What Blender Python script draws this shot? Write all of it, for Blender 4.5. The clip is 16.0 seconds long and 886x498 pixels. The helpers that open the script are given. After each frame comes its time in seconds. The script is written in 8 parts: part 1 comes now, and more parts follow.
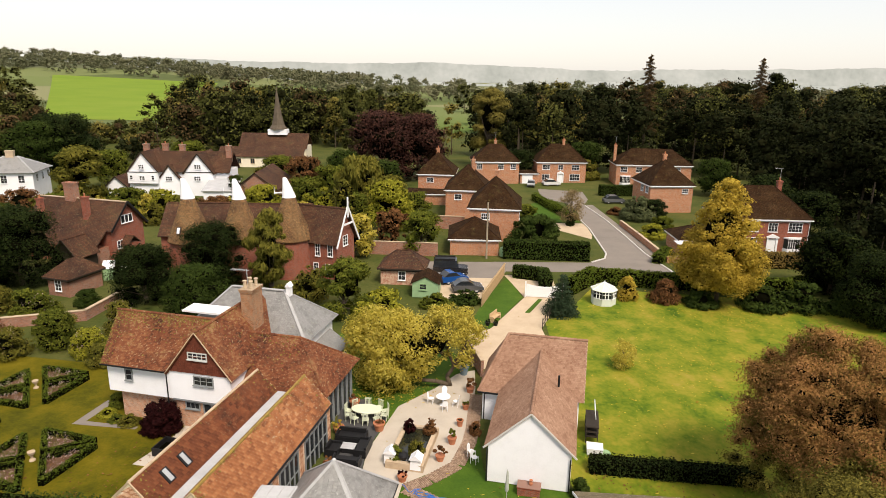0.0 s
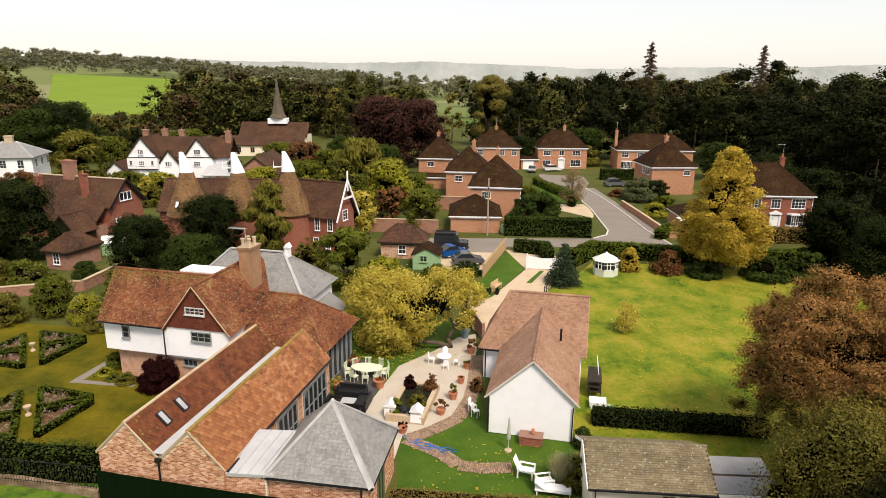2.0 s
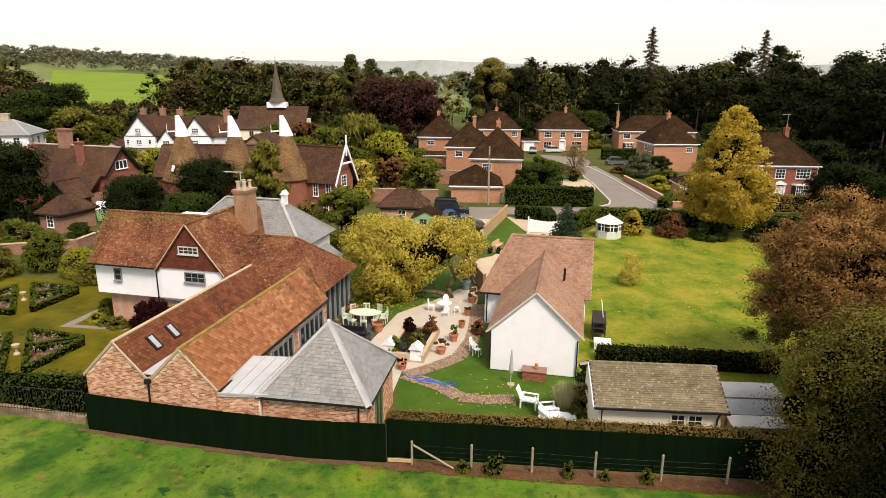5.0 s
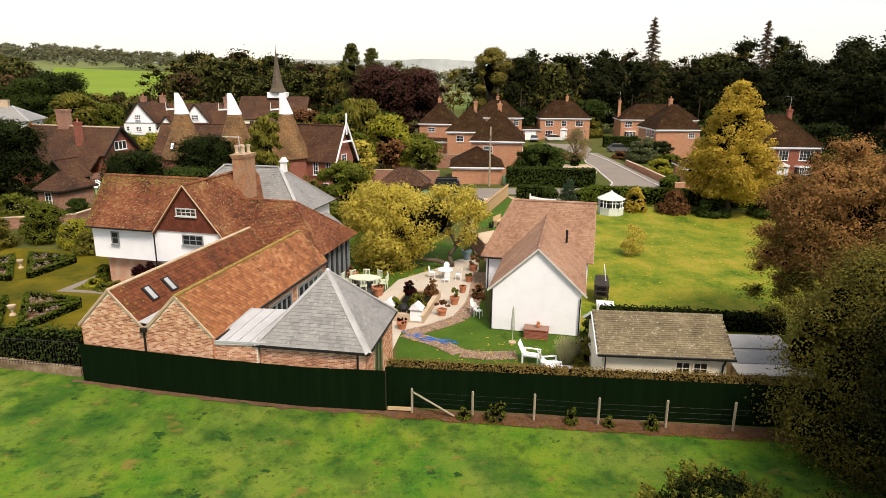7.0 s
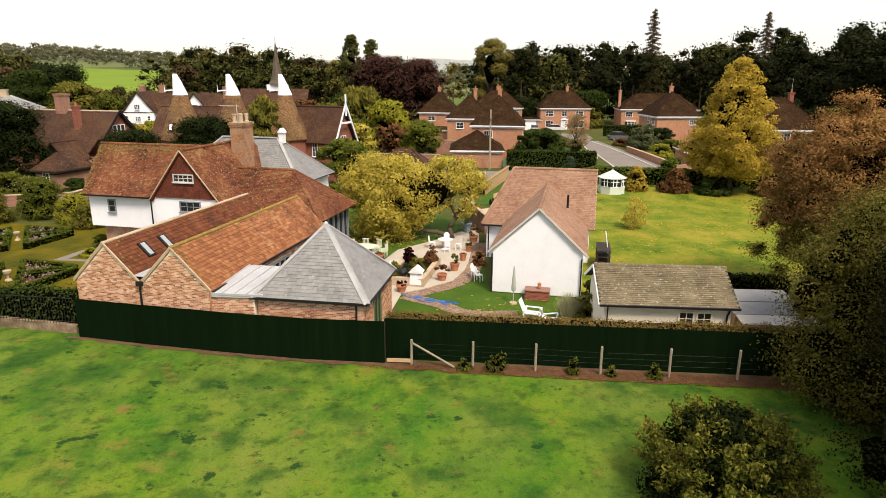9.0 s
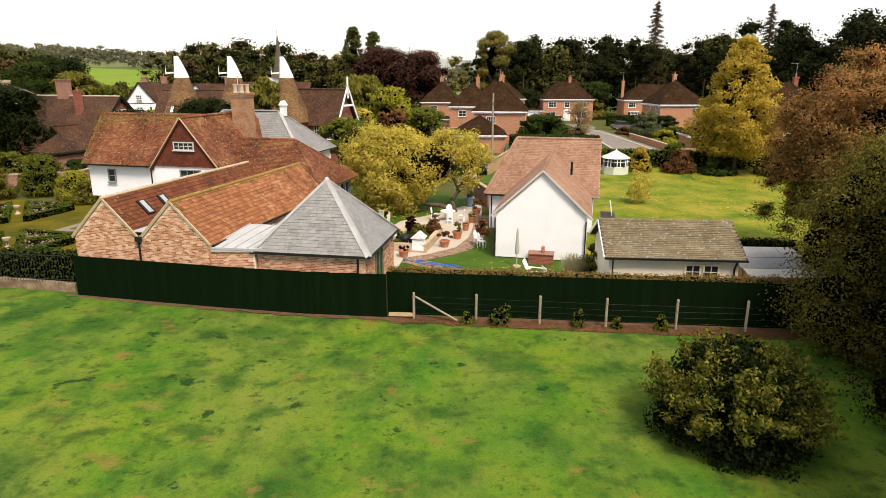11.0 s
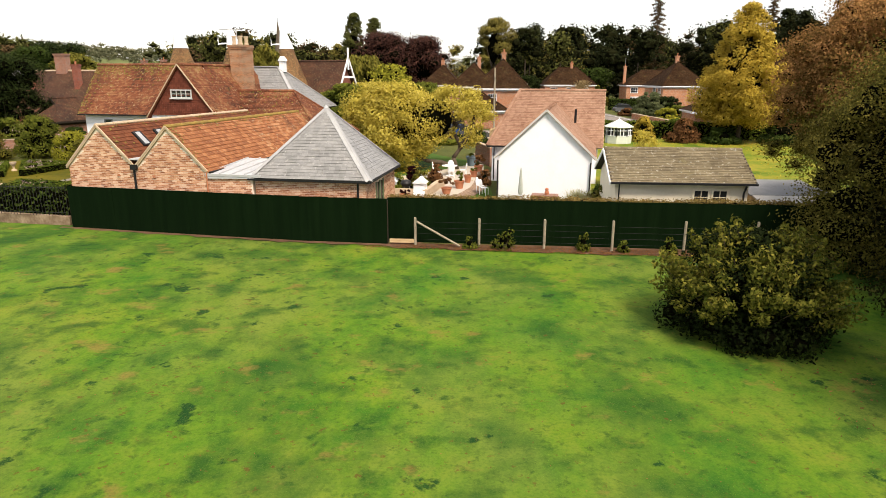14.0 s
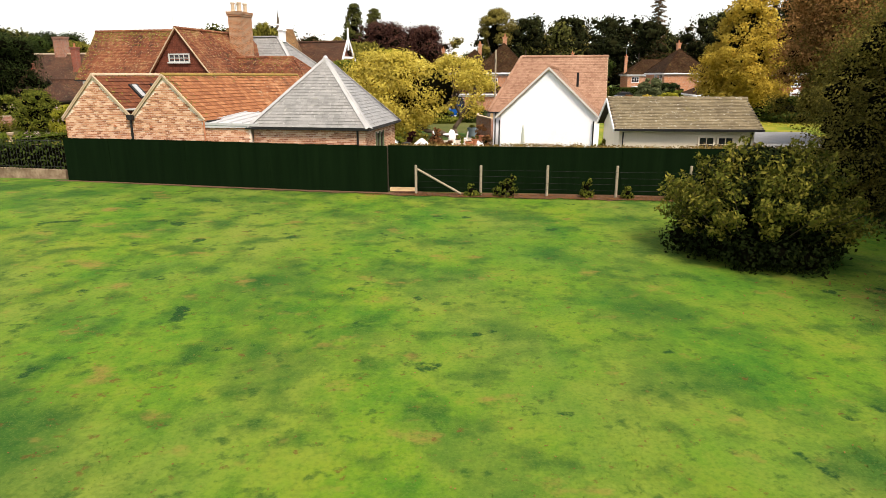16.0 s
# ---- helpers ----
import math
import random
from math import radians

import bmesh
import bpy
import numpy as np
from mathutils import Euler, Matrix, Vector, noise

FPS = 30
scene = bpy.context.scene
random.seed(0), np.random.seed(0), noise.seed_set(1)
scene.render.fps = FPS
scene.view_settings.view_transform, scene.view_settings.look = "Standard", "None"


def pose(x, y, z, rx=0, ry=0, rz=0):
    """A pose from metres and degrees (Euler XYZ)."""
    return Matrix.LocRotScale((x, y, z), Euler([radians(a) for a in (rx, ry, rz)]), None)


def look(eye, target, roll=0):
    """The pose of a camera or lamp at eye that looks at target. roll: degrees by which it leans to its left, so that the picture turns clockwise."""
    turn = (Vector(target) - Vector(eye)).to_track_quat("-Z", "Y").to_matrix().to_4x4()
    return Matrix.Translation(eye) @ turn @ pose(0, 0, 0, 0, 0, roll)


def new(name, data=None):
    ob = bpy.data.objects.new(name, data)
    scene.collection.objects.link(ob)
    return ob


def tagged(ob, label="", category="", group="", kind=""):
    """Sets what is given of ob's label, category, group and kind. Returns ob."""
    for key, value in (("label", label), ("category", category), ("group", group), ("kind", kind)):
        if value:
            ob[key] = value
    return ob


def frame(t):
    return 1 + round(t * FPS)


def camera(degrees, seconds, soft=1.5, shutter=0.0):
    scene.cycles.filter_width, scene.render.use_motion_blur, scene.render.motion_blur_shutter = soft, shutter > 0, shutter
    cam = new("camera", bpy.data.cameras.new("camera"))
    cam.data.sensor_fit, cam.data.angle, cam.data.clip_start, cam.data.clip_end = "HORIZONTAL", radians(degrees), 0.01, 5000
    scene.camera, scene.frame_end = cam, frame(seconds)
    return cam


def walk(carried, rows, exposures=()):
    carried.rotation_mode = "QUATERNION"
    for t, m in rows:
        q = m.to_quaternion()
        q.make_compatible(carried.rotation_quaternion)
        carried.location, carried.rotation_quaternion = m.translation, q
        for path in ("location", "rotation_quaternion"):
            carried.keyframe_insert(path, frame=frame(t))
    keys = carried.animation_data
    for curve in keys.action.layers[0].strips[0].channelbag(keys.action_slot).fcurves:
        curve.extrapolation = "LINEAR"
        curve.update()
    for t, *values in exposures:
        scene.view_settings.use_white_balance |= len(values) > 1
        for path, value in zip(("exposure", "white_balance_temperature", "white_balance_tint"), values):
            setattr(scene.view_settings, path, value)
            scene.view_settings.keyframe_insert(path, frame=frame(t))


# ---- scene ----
cam = camera(69.7, 16.0, 0.5)
PATH = [
    (0, (-0.667, 0.314, 24.578), (-0.623, 2.243, 24.053), 0.9),
    (0.5, (-0.618, 0.31, 23.699), (-0.575, 2.239, 23.173), 0.8),
    (1, (-0.628, 0.225, 22.889), (-0.587, 2.154, 22.364), 0.7),
    (1.5, (-0.58, 0.015, 22.147), (-0.54, 1.944, 21.62), 0.7),
    (2, (-0.55, 0.0, 21.341), (-0.51, 1.929, 20.816), 0.6),
    (2.5, (-0.495, -0.076, 20.666), (-0.455, 1.853, 20.14), 0.6),
    (3, (-0.486, -0.089, 19.879), (-0.446, 1.841, 19.353), 0.6),
    (3.5, (-0.481, -0.129, 19.296), (-0.44, 1.8, 18.77), 0.6),
    (4, (-0.512, 0.063, 18.502), (-0.471, 1.992, 17.976), 0.6),
    (6.5, (-0.481, -0.108, 15.211), (-0.445, 1.822, 14.686), 0.4),
    (7, (-0.469, -0.142, 14.564), (-0.433, 1.787, 14.037), 0.5),
    (7.5, (-0.454, -0.158, 14.029), (-0.419, 1.771, 13.503), 0.4),
    (8, (-0.438, -0.254, 13.401), (-0.405, 1.676, 12.875), 0.4),
    (8.5, (-0.422, -0.306, 12.889), (-0.389, 1.623, 12.363), 0.3),
    (9, (-0.409, -0.343, 12.292), (-0.375, 1.586, 11.766), 0.3),
    (11.5, (-0.405, -0.576, 9.628), (-0.38, 1.354, 9.104), 0.1),
    (12, (-0.427, -0.634, 9.073), (-0.402, 1.296, 8.549), 0.1),
    (12.5, (-0.467, -0.633, 8.586), (-0.441, 1.296, 8.061), 0.2),
    (13, (-0.449, -0.635, 8.012), (-0.425, 1.294, 7.486), 0.1),
    (13.5, (-0.443, -0.672, 7.495), (-0.418, 1.258, 6.97), 0.2),
    (14, (-0.451, -0.725, 6.939), (-0.428, 1.205, 6.414), 0.1),
    (14.5, (-0.458, -0.772, 6.451), (-0.436, 1.157, 5.924), 0.1),
    (15, (-0.478, -0.813, 5.827), (-0.455, 1.116, 5.302), 0.1),
    (15.5, (-0.478, -0.878, 5.33), (-0.456, 1.052, 4.805), 0.0),
    (16, (-0.474, -0.89, 4.773), (-0.453, 1.039, 4.247), 0.0),
]
walk(cam, [(t, look(eye, aim, roll)) for t, eye, aim, roll in PATH], exposures=[(0, 0.4, 7250, 13), (8, 0.48, 7250, 13), (13, 0.63, 7250, 13), (16, 0.8, 7250, 13)])

# ---------------------------------------------------------------- world and light
SUN_AZ, SUN_EL = radians(153), radians(53)
world = bpy.data.worlds.new("overcast_sky")
scene.world = world
world.use_nodes = True
wn, wl = world.node_tree.nodes, world.node_tree.links
wn.clear()
w_out = wn.new("ShaderNodeOutputWorld")
w_sky = wn.new("ShaderNodeTexSky")
w_sky.sky_type, w_sky.sun_disc, w_sky.sun_elevation, w_sky.sun_rotation = "NISHITA", False, SUN_EL, SUN_AZ
w_blue = wn.new("ShaderNodeBackground")
w_blue.inputs["Strength"].default_value = 0.05
wl.new(w_sky.outputs["Color"], w_blue.inputs["Color"])
# the cloud deck: pale at the horizon, brighter overhead
w_geo = wn.new("ShaderNodeTexCoord")
w_sep = wn.new("ShaderNodeSeparateXYZ")
w_ramp = wn.new("ShaderNodeValToRGB")
w_ramp.color_ramp.elements[0].position, w_ramp.color_ramp.elements[0].color = 0.0, (0.82, 0.84, 0.885, 1)
w_ramp.color_ramp.elements[1].position, w_ramp.color_ramp.elements[1].color = 0.9, (0.92, 0.96, 1.0, 1)
w_mid = w_ramp.color_ramp.elements.new(0.12)
w_mid.color = (0.84, 0.865, 0.92, 1)
wl.new(w_geo.outputs["Generated"], w_sep.inputs[0])
wl.new(w_sep.outputs["Z"], w_ramp.inputs["Fac"])
w_cloud = wn.new("ShaderNodeBackground")
w_cloud.inputs["Strength"].default_value = 0.57
wl.new(w_ramp.outputs["Color"], w_cloud.inputs["Color"])
w_add = wn.new("ShaderNodeAddShader")
wl.new(w_blue.outputs[0], w_add.inputs[0])
wl.new(w_cloud.outputs[0], w_add.inputs[1])
wl.new(w_add.outputs[0], w_out.inputs["Surface"])

sun_data = bpy.data.lights.new("sun", "SUN")
sun_data.energy, sun_data.angle, sun_data.color = 3.5, radians(18), (1.0, 0.93, 0.84)
sun_ob = new("sun", sun_data)
sun_ob.matrix_world = look((0, 0, 60), (-math.sin(SUN_AZ) * math.cos(SUN_EL), -math.cos(SUN_AZ) * math.cos(SUN_EL), 60 - math.sin(SUN_EL)))


# ---------------------------------------------------------------- materials
def ramp_node(nt, colours):
    made = nt.nodes.new("ShaderNodeValToRGB")
    r = made.color_ramp
    for k in range(len(colours)):
        at = k / max(1, len(colours) - 1)
        e = r.elements[k] if k < 2 else r.elements.new(at)
        e.position = at
    order = sorted(r.elements, key=lambda e: e.position)
    for e, c in zip(order, colours):
        e.color = (*c, 1)
    return made


def rich(c, k=1.14):
    """A colour a little further from grey; near-greys stay."""
    mid = sum(c) / 3
    if max(c) - min(c) < 0.12 * max(c):
        return c
    return tuple(max(0.001, mid + (v - mid) * k) for v in (c[0] * 1.04, c[1], c[2] * 0.95))


def M(name, colours, scale=1.5, fine=25.0, rough=0.85, bump=0.25, rand=0.0, metal=0.0, bump_dist=0.02, pattern=None, mortar=(0.45, 0.41, 0.36), stretch=(1, 1, 1), contrast=1.0, spec=0.2, trans=0.0, fw=0.45, lichen=None):
    """A weathered surface: two sizes of noise (and a random tone per piece) pick from the colours; pattern adds coursing."""
    m = bpy.data.materials.new(name)
    m.use_nodes = True
    nt = m.node_tree
    n, l = nt.nodes, nt.links
    b = n["Principled BSDF"]
    b.inputs["Roughness"].default_value, b.inputs["Metallic"].default_value = rough, metal
    b.inputs["Specular IOR Level"].default_value = spec
    co = n.new("ShaderNodeTexCoord")
    mp = n.new("ShaderNodeMapping")
    mp.inputs["Scale"].default_value = stretch
    l.new(co.outputs["Object"], mp.inputs[0])
    n1, n2 = n.new("ShaderNodeTexNoise"), n.new("ShaderNodeTexNoise")
    n1.inputs["Scale"].default_value, n2.inputs["Scale"].default_value = scale, fine
    n1.inputs["Detail"].default_value, n2.inputs["Detail"].default_value = 6, 3
    n1.inputs["Roughness"].default_value = 0.65
    for t in (n1, n2):
        l.new(mp.outputs[0], t.inputs["Vector"])
    mix = n.new("ShaderNodeMath")
    mix.operation = "MULTIPLY_ADD"
    mix.inputs[1].default_value = fw
    l.new(n2.outputs["Fac"], mix.inputs[0])
    half = n.new("ShaderNodeMath")
    half.operation = "MULTIPLY_ADD"
    half.inputs[1].default_value, half.inputs[2].default_value = 1.3 * contrast, 0.5 - fw / 2 - 0.65 * contrast
    l.new(n1.outputs["Fac"], half.inputs[0])
    l.new(half.outputs[0], mix.inputs[2])
    fac = mix.outputs[0]
    if rand:
        g = n.new("ShaderNodeNewGeometry")
        o = n.new("ShaderNodeObjectInfo")
        add = n.new("ShaderNodeMath")
        add.operation = "ADD"
        l.new(g.outputs["Random Per Island"], add.inputs[0])
        l.new(o.outputs["Random"], add.inputs[1])
        fr = n.new("ShaderNodeMath")
        fr.operation = "FRACT"
        l.new(add.outputs[0], fr.inputs[0])
        blend = n.new("ShaderNodeMix")
        blend.inputs["Factor"].default_value = rand
        l.new(fac, blend.inputs["A"])
        l.new(fr.outputs[0], blend.inputs["B"])
        fac = blend.outputs["Result"]
    rp = ramp_node(nt, [c if trans else rich(c) for c in colours])
    l.new(fac, rp.inputs["Fac"])
    col, height = rp.outputs["Color"], n2.outputs["Fac"]
    if pattern:
        bw, bh, gap, depth = pattern
        sp, cm, ad = n.new("ShaderNodeSeparateXYZ"), n.new("ShaderNodeCombineXYZ"), n.new("ShaderNodeMath")
        ad.operation = "ADD"
        l.new(co.outputs["Object"], sp.inputs[0])
        l.new(sp.outputs["X"], ad.inputs[0])
        l.new(sp.outputs["Y"], ad.inputs[1])
        l.new(ad.outputs[0], cm.inputs["X"])
        l.new(sp.outputs["Z"], cm.inputs["Y"])
        bk = n.new("ShaderNodeTexBrick")
        bk.inputs["Scale"].default_value = 1.0
        bk.inputs["Brick Width"].default_value, bk.inputs["Row Height"].default_value, bk.inputs["Mortar Size"].default_value = bw, bh, gap
        bk.inputs["Color1"].default_value, bk.inputs["Color2"].default_value = (0.62, 0.62, 0.62, 1), (1.15, 1.1, 1.05, 1)
        bk.inputs["Mortar"].default_value = (*mortar, 1)
        l.new(cm.outputs[0], bk.inputs["Vector"])
        mul = n.new("ShaderNodeMix")
        mul.data_type, mul.blend_type = "RGBA", "MULTIPLY"
        mul.inputs["Factor"].default_value = 1.0
        l.new(col, mul.inputs["A"])
        l.new(bk.outputs["Color"], mul.inputs["B"])
        fin = n.new("ShaderNodeMix")
        fin.data_type = "RGBA"
        l.new(bk.outputs["Fac"], fin.inputs["Factor"])
        l.new(mul.outputs["Result"], fin.inputs["A"])
        fin.inputs["B"].default_value = (*mortar, 1)
        col = fin.outputs["Result"]
        sb = n.new("ShaderNodeMath")
        sb.operation = "MULTIPLY_ADD"
        sb.inputs[1].default_value = -depth
        l.new(bk.outputs["Fac"], sb.inputs[0])
        l.new(n2.outputs["Fac"], sb.inputs[2])
        height = sb.outputs[0]
    if lichen:
        # old growth: pale specks over soft dark stains
        for size_, lo, hi, tint, amount in ((0.7, 0.52, 0.75, (0.02, 0.014, 0.01), 0.55), (7.0, 0.585, 0.64, lichen, 0.85), (1.1, 0.6, 0.78, (0.2, 0.17, 0.05), 0.35)):
            nz, mr, mx = n.new("ShaderNodeTexNoise"), n.new("ShaderNodeMapRange"), n.new("ShaderNodeMix")
            nz.inputs["Scale"].default_value, nz.inputs["Detail"].default_value, nz.inputs["Roughness"].default_value = size_, 5, 0.7
            mr.inputs["From Min"].default_value, mr.inputs["From Max"].default_value, mr.inputs["To Max"].default_value = lo, hi, amount
            l.new(co.outputs["Object"], nz.inputs["Vector"])
            l.new(nz.outputs["Fac"], mr.inputs["Value"])
            mx.data_type = "RGBA"
            mx.inputs["B"].default_value = (*tint, 1)
            l.new(mr.outputs["Result"], mx.inputs["Factor"])
            l.new(col, mx.inputs["A"])
            col = mx.outputs["Result"]
    l.new(col, b.inputs["Base Color"])
    if trans:
        # thin leaves: some light goes through
        tr = n.new("ShaderNodeBsdfTranslucent")
        l.new(col, tr.inputs["Color"])
        ms = n.new("ShaderNodeMixShader")
        ms.inputs["Fac"].default_value = trans
        l.new(b.outputs[0], ms.inputs[1])
        l.new(tr.outputs[0], ms.inputs[2])
        l.new(ms.outputs[0], n["Material Output"].inputs["Surface"])
    if bump:
        bp = n.new("ShaderNodeBump")
        bp.inputs["Strength"].default_value, bp.inputs["Distance"].default_value = bump, bump_dist
        l.new(height, bp.inputs["Height"])
        l.new(bp.outputs[0], b.inputs["Normal"])
    return m


def leaf(name, colours, rand=0.45, scale=0.35, trans=0.22):
    return M(name, colours, scale=scale, fine=3.0, rough=0.8, bump=0, rand=rand, spec=0.04, trans=trans)


BRICKP = (0.225, 0.075, 0.012, 2.0)
old_brick = M("old_orange_brick", [(0.15, 0.062, 0.04), (0.35, 0.18, 0.115), (0.48, 0.29, 0.2), (0.64, 0.5, 0.4)], 1.2, 30, rand=0.8, bump=0.3)
mortar_m = M("lime_mortar", [(0.6, 0.53, 0.46), (0.76, 0.68, 0.6)], 2, 40, bump=0.3)
old_brick_work = M("old_brickwork", [(0.2, 0.085, 0.055), (0.42, 0.2, 0.125), (0.52, 0.29, 0.195), (0.56, 0.38, 0.27)], 1.2, 20, pattern=BRICKP, mortar=(0.5, 0.42, 0.34))
estate_brick = M("red_estate_brick", [(0.28, 0.11, 0.06), (0.4, 0.175, 0.095), (0.47, 0.22, 0.13)], 0.8, 25, pattern=BRICKP, mortar=(0.45, 0.32, 0.24))
deep_brick = M("deep_red_brick", [(0.16, 0.045, 0.03), (0.25, 0.075, 0.05), (0.30, 0.105, 0.07)], 0.8, 25, pattern=BRICKP, mortar=(0.24, 0.14, 0.11))
garden_brick = M("weathered_garden_brick", [(0.14, 0.06, 0.04), (0.28, 0.12, 0.08), (0.36, 0.2, 0.14)], 1.0, 25, pattern=BRICKP, mortar=(0.3, 0.24, 0.2))
flint = M("flint_and_brick_rubble", [(0.16, 0.075, 0.055), (0.33, 0.15, 0.11), (0.5, 0.4, 0.32), (0.25, 0.1, 0.07)], 3.0, 12, bump=0.5)
peg_tile = M("old_clay_peg_tile", [(0.022, 0.011, 0.008), (0.075, 0.028, 0.017), (0.13, 0.049, 0.028), (0.17, 0.075, 0.042), (0.24, 0.16, 0.09)], 0.45, 9, rand=0.4, bump=0.3, contrast=2.2, lichen=(0.3, 0.23, 0.14))
warm_tile = M("orange_clay_tile", [(0.08, 0.034, 0.02), (0.18, 0.075, 0.04), (0.27, 0.125, 0.066), (0.37, 0.225, 0.14)], 0.5, 9, rand=0.45, contrast=1.7, bump=0.3, lichen=(0.36, 0.29, 0.2))
brown_tile = M("brown_red_clay_tile", [(0.028, 0.012, 0.008), (0.085, 0.031, 0.018), (0.14, 0.053, 0.029), (0.19, 0.09, 0.05)], 0.5, 9, rand=0.4, contrast=1.6, bump=0.3, lichen=(0.17, 0.105, 0.06))
salmon_tile = M("salmon_clay_tile", [(0.125, 0.07, 0.05), (0.215, 0.131, 0.096), (0.285, 0.186, 0.141), (0.38, 0.275, 0.216)], 0.6, 9, rand=0.35, bump=0.25, contrast=1.3)
estate_tile = M("dark_brown_plain_tile", [(0.012, 0.006, 0.003), (0.026, 0.0135, 0.0075), (0.042, 0.024, 0.0135), (0.066, 0.042, 0.024)], 0.5, 10, pattern=(0.2, 0.11, 0.012, 2.5), mortar=(0.014, 0.008, 0.005), contrast=1.4, spec=0.04, lichen=(0.085, 0.062, 0.036))
village_tile = M("mossy_village_tile", [(0.022, 0.012, 0.009), (0.055, 0.026, 0.017), (0.09, 0.043, 0.027), (0.115, 0.082, 0.042)], 0.35, 7, pattern=(0.2, 0.13, 0.014, 2.0), mortar=(0.03, 0.018, 0.013), contrast=1.7, lichen=(0.19, 0.15, 0.085))
oast_tile = M("lichened_oast_tile", [(0.06, 0.036, 0.019), (0.155, 0.09, 0.047), (0.245, 0.15, 0.078), (0.33, 0.235, 0.13)], 0.7, 9, pattern=(0.2, 0.115, 0.014, 2.0), mortar=(0.05, 0.032, 0.02), contrast=1.7, lichen=(0.3, 0.235, 0.13))
slate = M("grey_blue_slate", [(0.1, 0.098, 0.092), (0.17, 0.168, 0.162), (0.24, 0.236, 0.228), (0.33, 0.32, 0.3)], 0.7, 6, rand=0.22, contrast=1.6, rough=0.42, bump=0.2, spec=0.5, lichen=(0.32, 0.315, 0.295))
grey_shingle = M("lichened_stone_tile", [(0.055, 0.046, 0.032), (0.115, 0.098, 0.067), (0.165, 0.142, 0.098), (0.27, 0.24, 0.18)], 0.9, 9, rand=0.25, contrast=1.3, bump=0.3, lichen=(0.36, 0.34, 0.28))
lead = M("pale_lead_sheet", [(0.32, 0.325, 0.335), (0.42, 0.425, 0.435), (0.52, 0.525, 0.53)], 0.8, 12, rough=0.5, bump=0.08, metal=0.1)
hip_lead = M("weathered_hip_lead", [(0.24, 0.24, 0.24), (0.32, 0.32, 0.32), (0.4, 0.4, 0.395)], 1.2, 12, rough=0.55, bump=0.08)
white_render = M("white_render", [(0.68, 0.69, 0.71), (0.78, 0.79, 0.82), (0.83, 0.84, 0.87)], 0.5, 14, rough=0.9, bump=0.12)
cream_render = M("cream_render", [(0.6, 0.57, 0.48), (0.72, 0.69, 0.59), (0.77, 0.74, 0.65)], 0.6, 14, rough=0.9, bump=0.1)
white_paint = M("white_gloss_paint", [(0.7, 0.71, 0.73), (0.82, 0.83, 0.85)], 2, 20, rough=0.4, bump=0.05)
stone_cap = M("pale_mortar_verge", [(0.3, 0.235, 0.175), (0.42, 0.345, 0.265), (0.5, 0.43, 0.34)], 2, 20, bump=0.3)
moss = M("mossy_ridge", [(0.12, 0.075, 0.04), (0.22, 0.16, 0.06), (0.34, 0.27, 0.085)], 2.2, 12, bump=0.5)
dark_wood = M("dark_stained_wood", [(0.018, 0.015, 0.012), (0.04, 0.032, 0.026)], 2, 30, rough=0.6, bump=0.2)
grey_paint = M("grey_green_paint", [(0.16, 0.18, 0.19), (0.24, 0.26, 0.27)], 2, 25, rough=0.5, bump=0.05)
pale_frame = M("pale_grey_paint", [(0.4, 0.41, 0.4), (0.52, 0.53, 0.51)], 2, 25, rough=0.5, bump=0.05)
black_iron = M("black_painted_iron", [(0.008, 0.008, 0.009), (0.018, 0.018, 0.019)], 4, 30, rough=0.45, bump=0.05)
post_wood = M("weathered_grey_post", [(0.16, 0.14, 0.11), (0.28, 0.25, 0.2), (0.36, 0.33, 0.27)], 5, 30, bump=0.4, stretch=(4, 4, 0.6))
oak = M("pale_oak_wood", [(0.3, 0.22, 0.14), (0.45, 0.34, 0.22), (0.52, 0.42, 0.29)], 3, 30, bump=0.3, stretch=(1, 4, 4))
bark = M("tree_bark", [(0.03, 0.024, 0.018), (0.075, 0.06, 0.045), (0.13, 0.11, 0.09)], 3, 14, bump=0.7, stretch=(3, 3, 0.7))
terracotta = M("terracotta", [(0.25, 0.1, 0.06), (0.36, 0.16, 0.1), (0.45, 0.25, 0.17)], 3, 20, rough=0.8, bump=0.15)
green_screen = M("dark_green_screen_cloth", [(0.0018, 0.005, 0.002), (0.0032, 0.0085, 0.0032), (0.005, 0.012, 0.0046)], 0.7, 18, rough=1.0, bump=0.3, stretch=(5, 5, 0.3), spec=0.02, contrast=1.2)
glass = M("dark_window_glass", [(0.012, 0.015, 0.018), (0.03, 0.034, 0.04)], 1.0, 4, rough=0.06, bump=0.0, spec=0.6)
# pale base colour stands in for sky reflected in the skylights
sky_glass = M("painted_sky_reflection", [(0.25, 0.27, 0.3), (0.42, 0.45, 0.48)], 1.0, 4, rough=0.05, bump=0.0, spec=0.8)
tan_gravel = M("tan_gravel", [(0.33, 0.27, 0.2), (0.43, 0.36, 0.28), (0.5, 0.43, 0.34)], 0.5, 30, bump=0.4)
paving = M("pale_sandstone_paving", [(0.32, 0.295, 0.262), (0.415, 0.387, 0.348), (0.48, 0.45, 0.41)], 0.6, 16, rough=0.75, bump=0.15, rand=0.3)
dark_slab = M("dark_slate_paving", [(0.05, 0.05, 0.052), (0.09, 0.088, 0.088)], 1.0, 16, rough=0.6, rand=0.3)
asphalt = M("worn_asphalt", [(0.14, 0.128, 0.12), (0.185, 0.17, 0.158), (0.225, 0.205, 0.19)], 0.25, 25, bump=0.2)
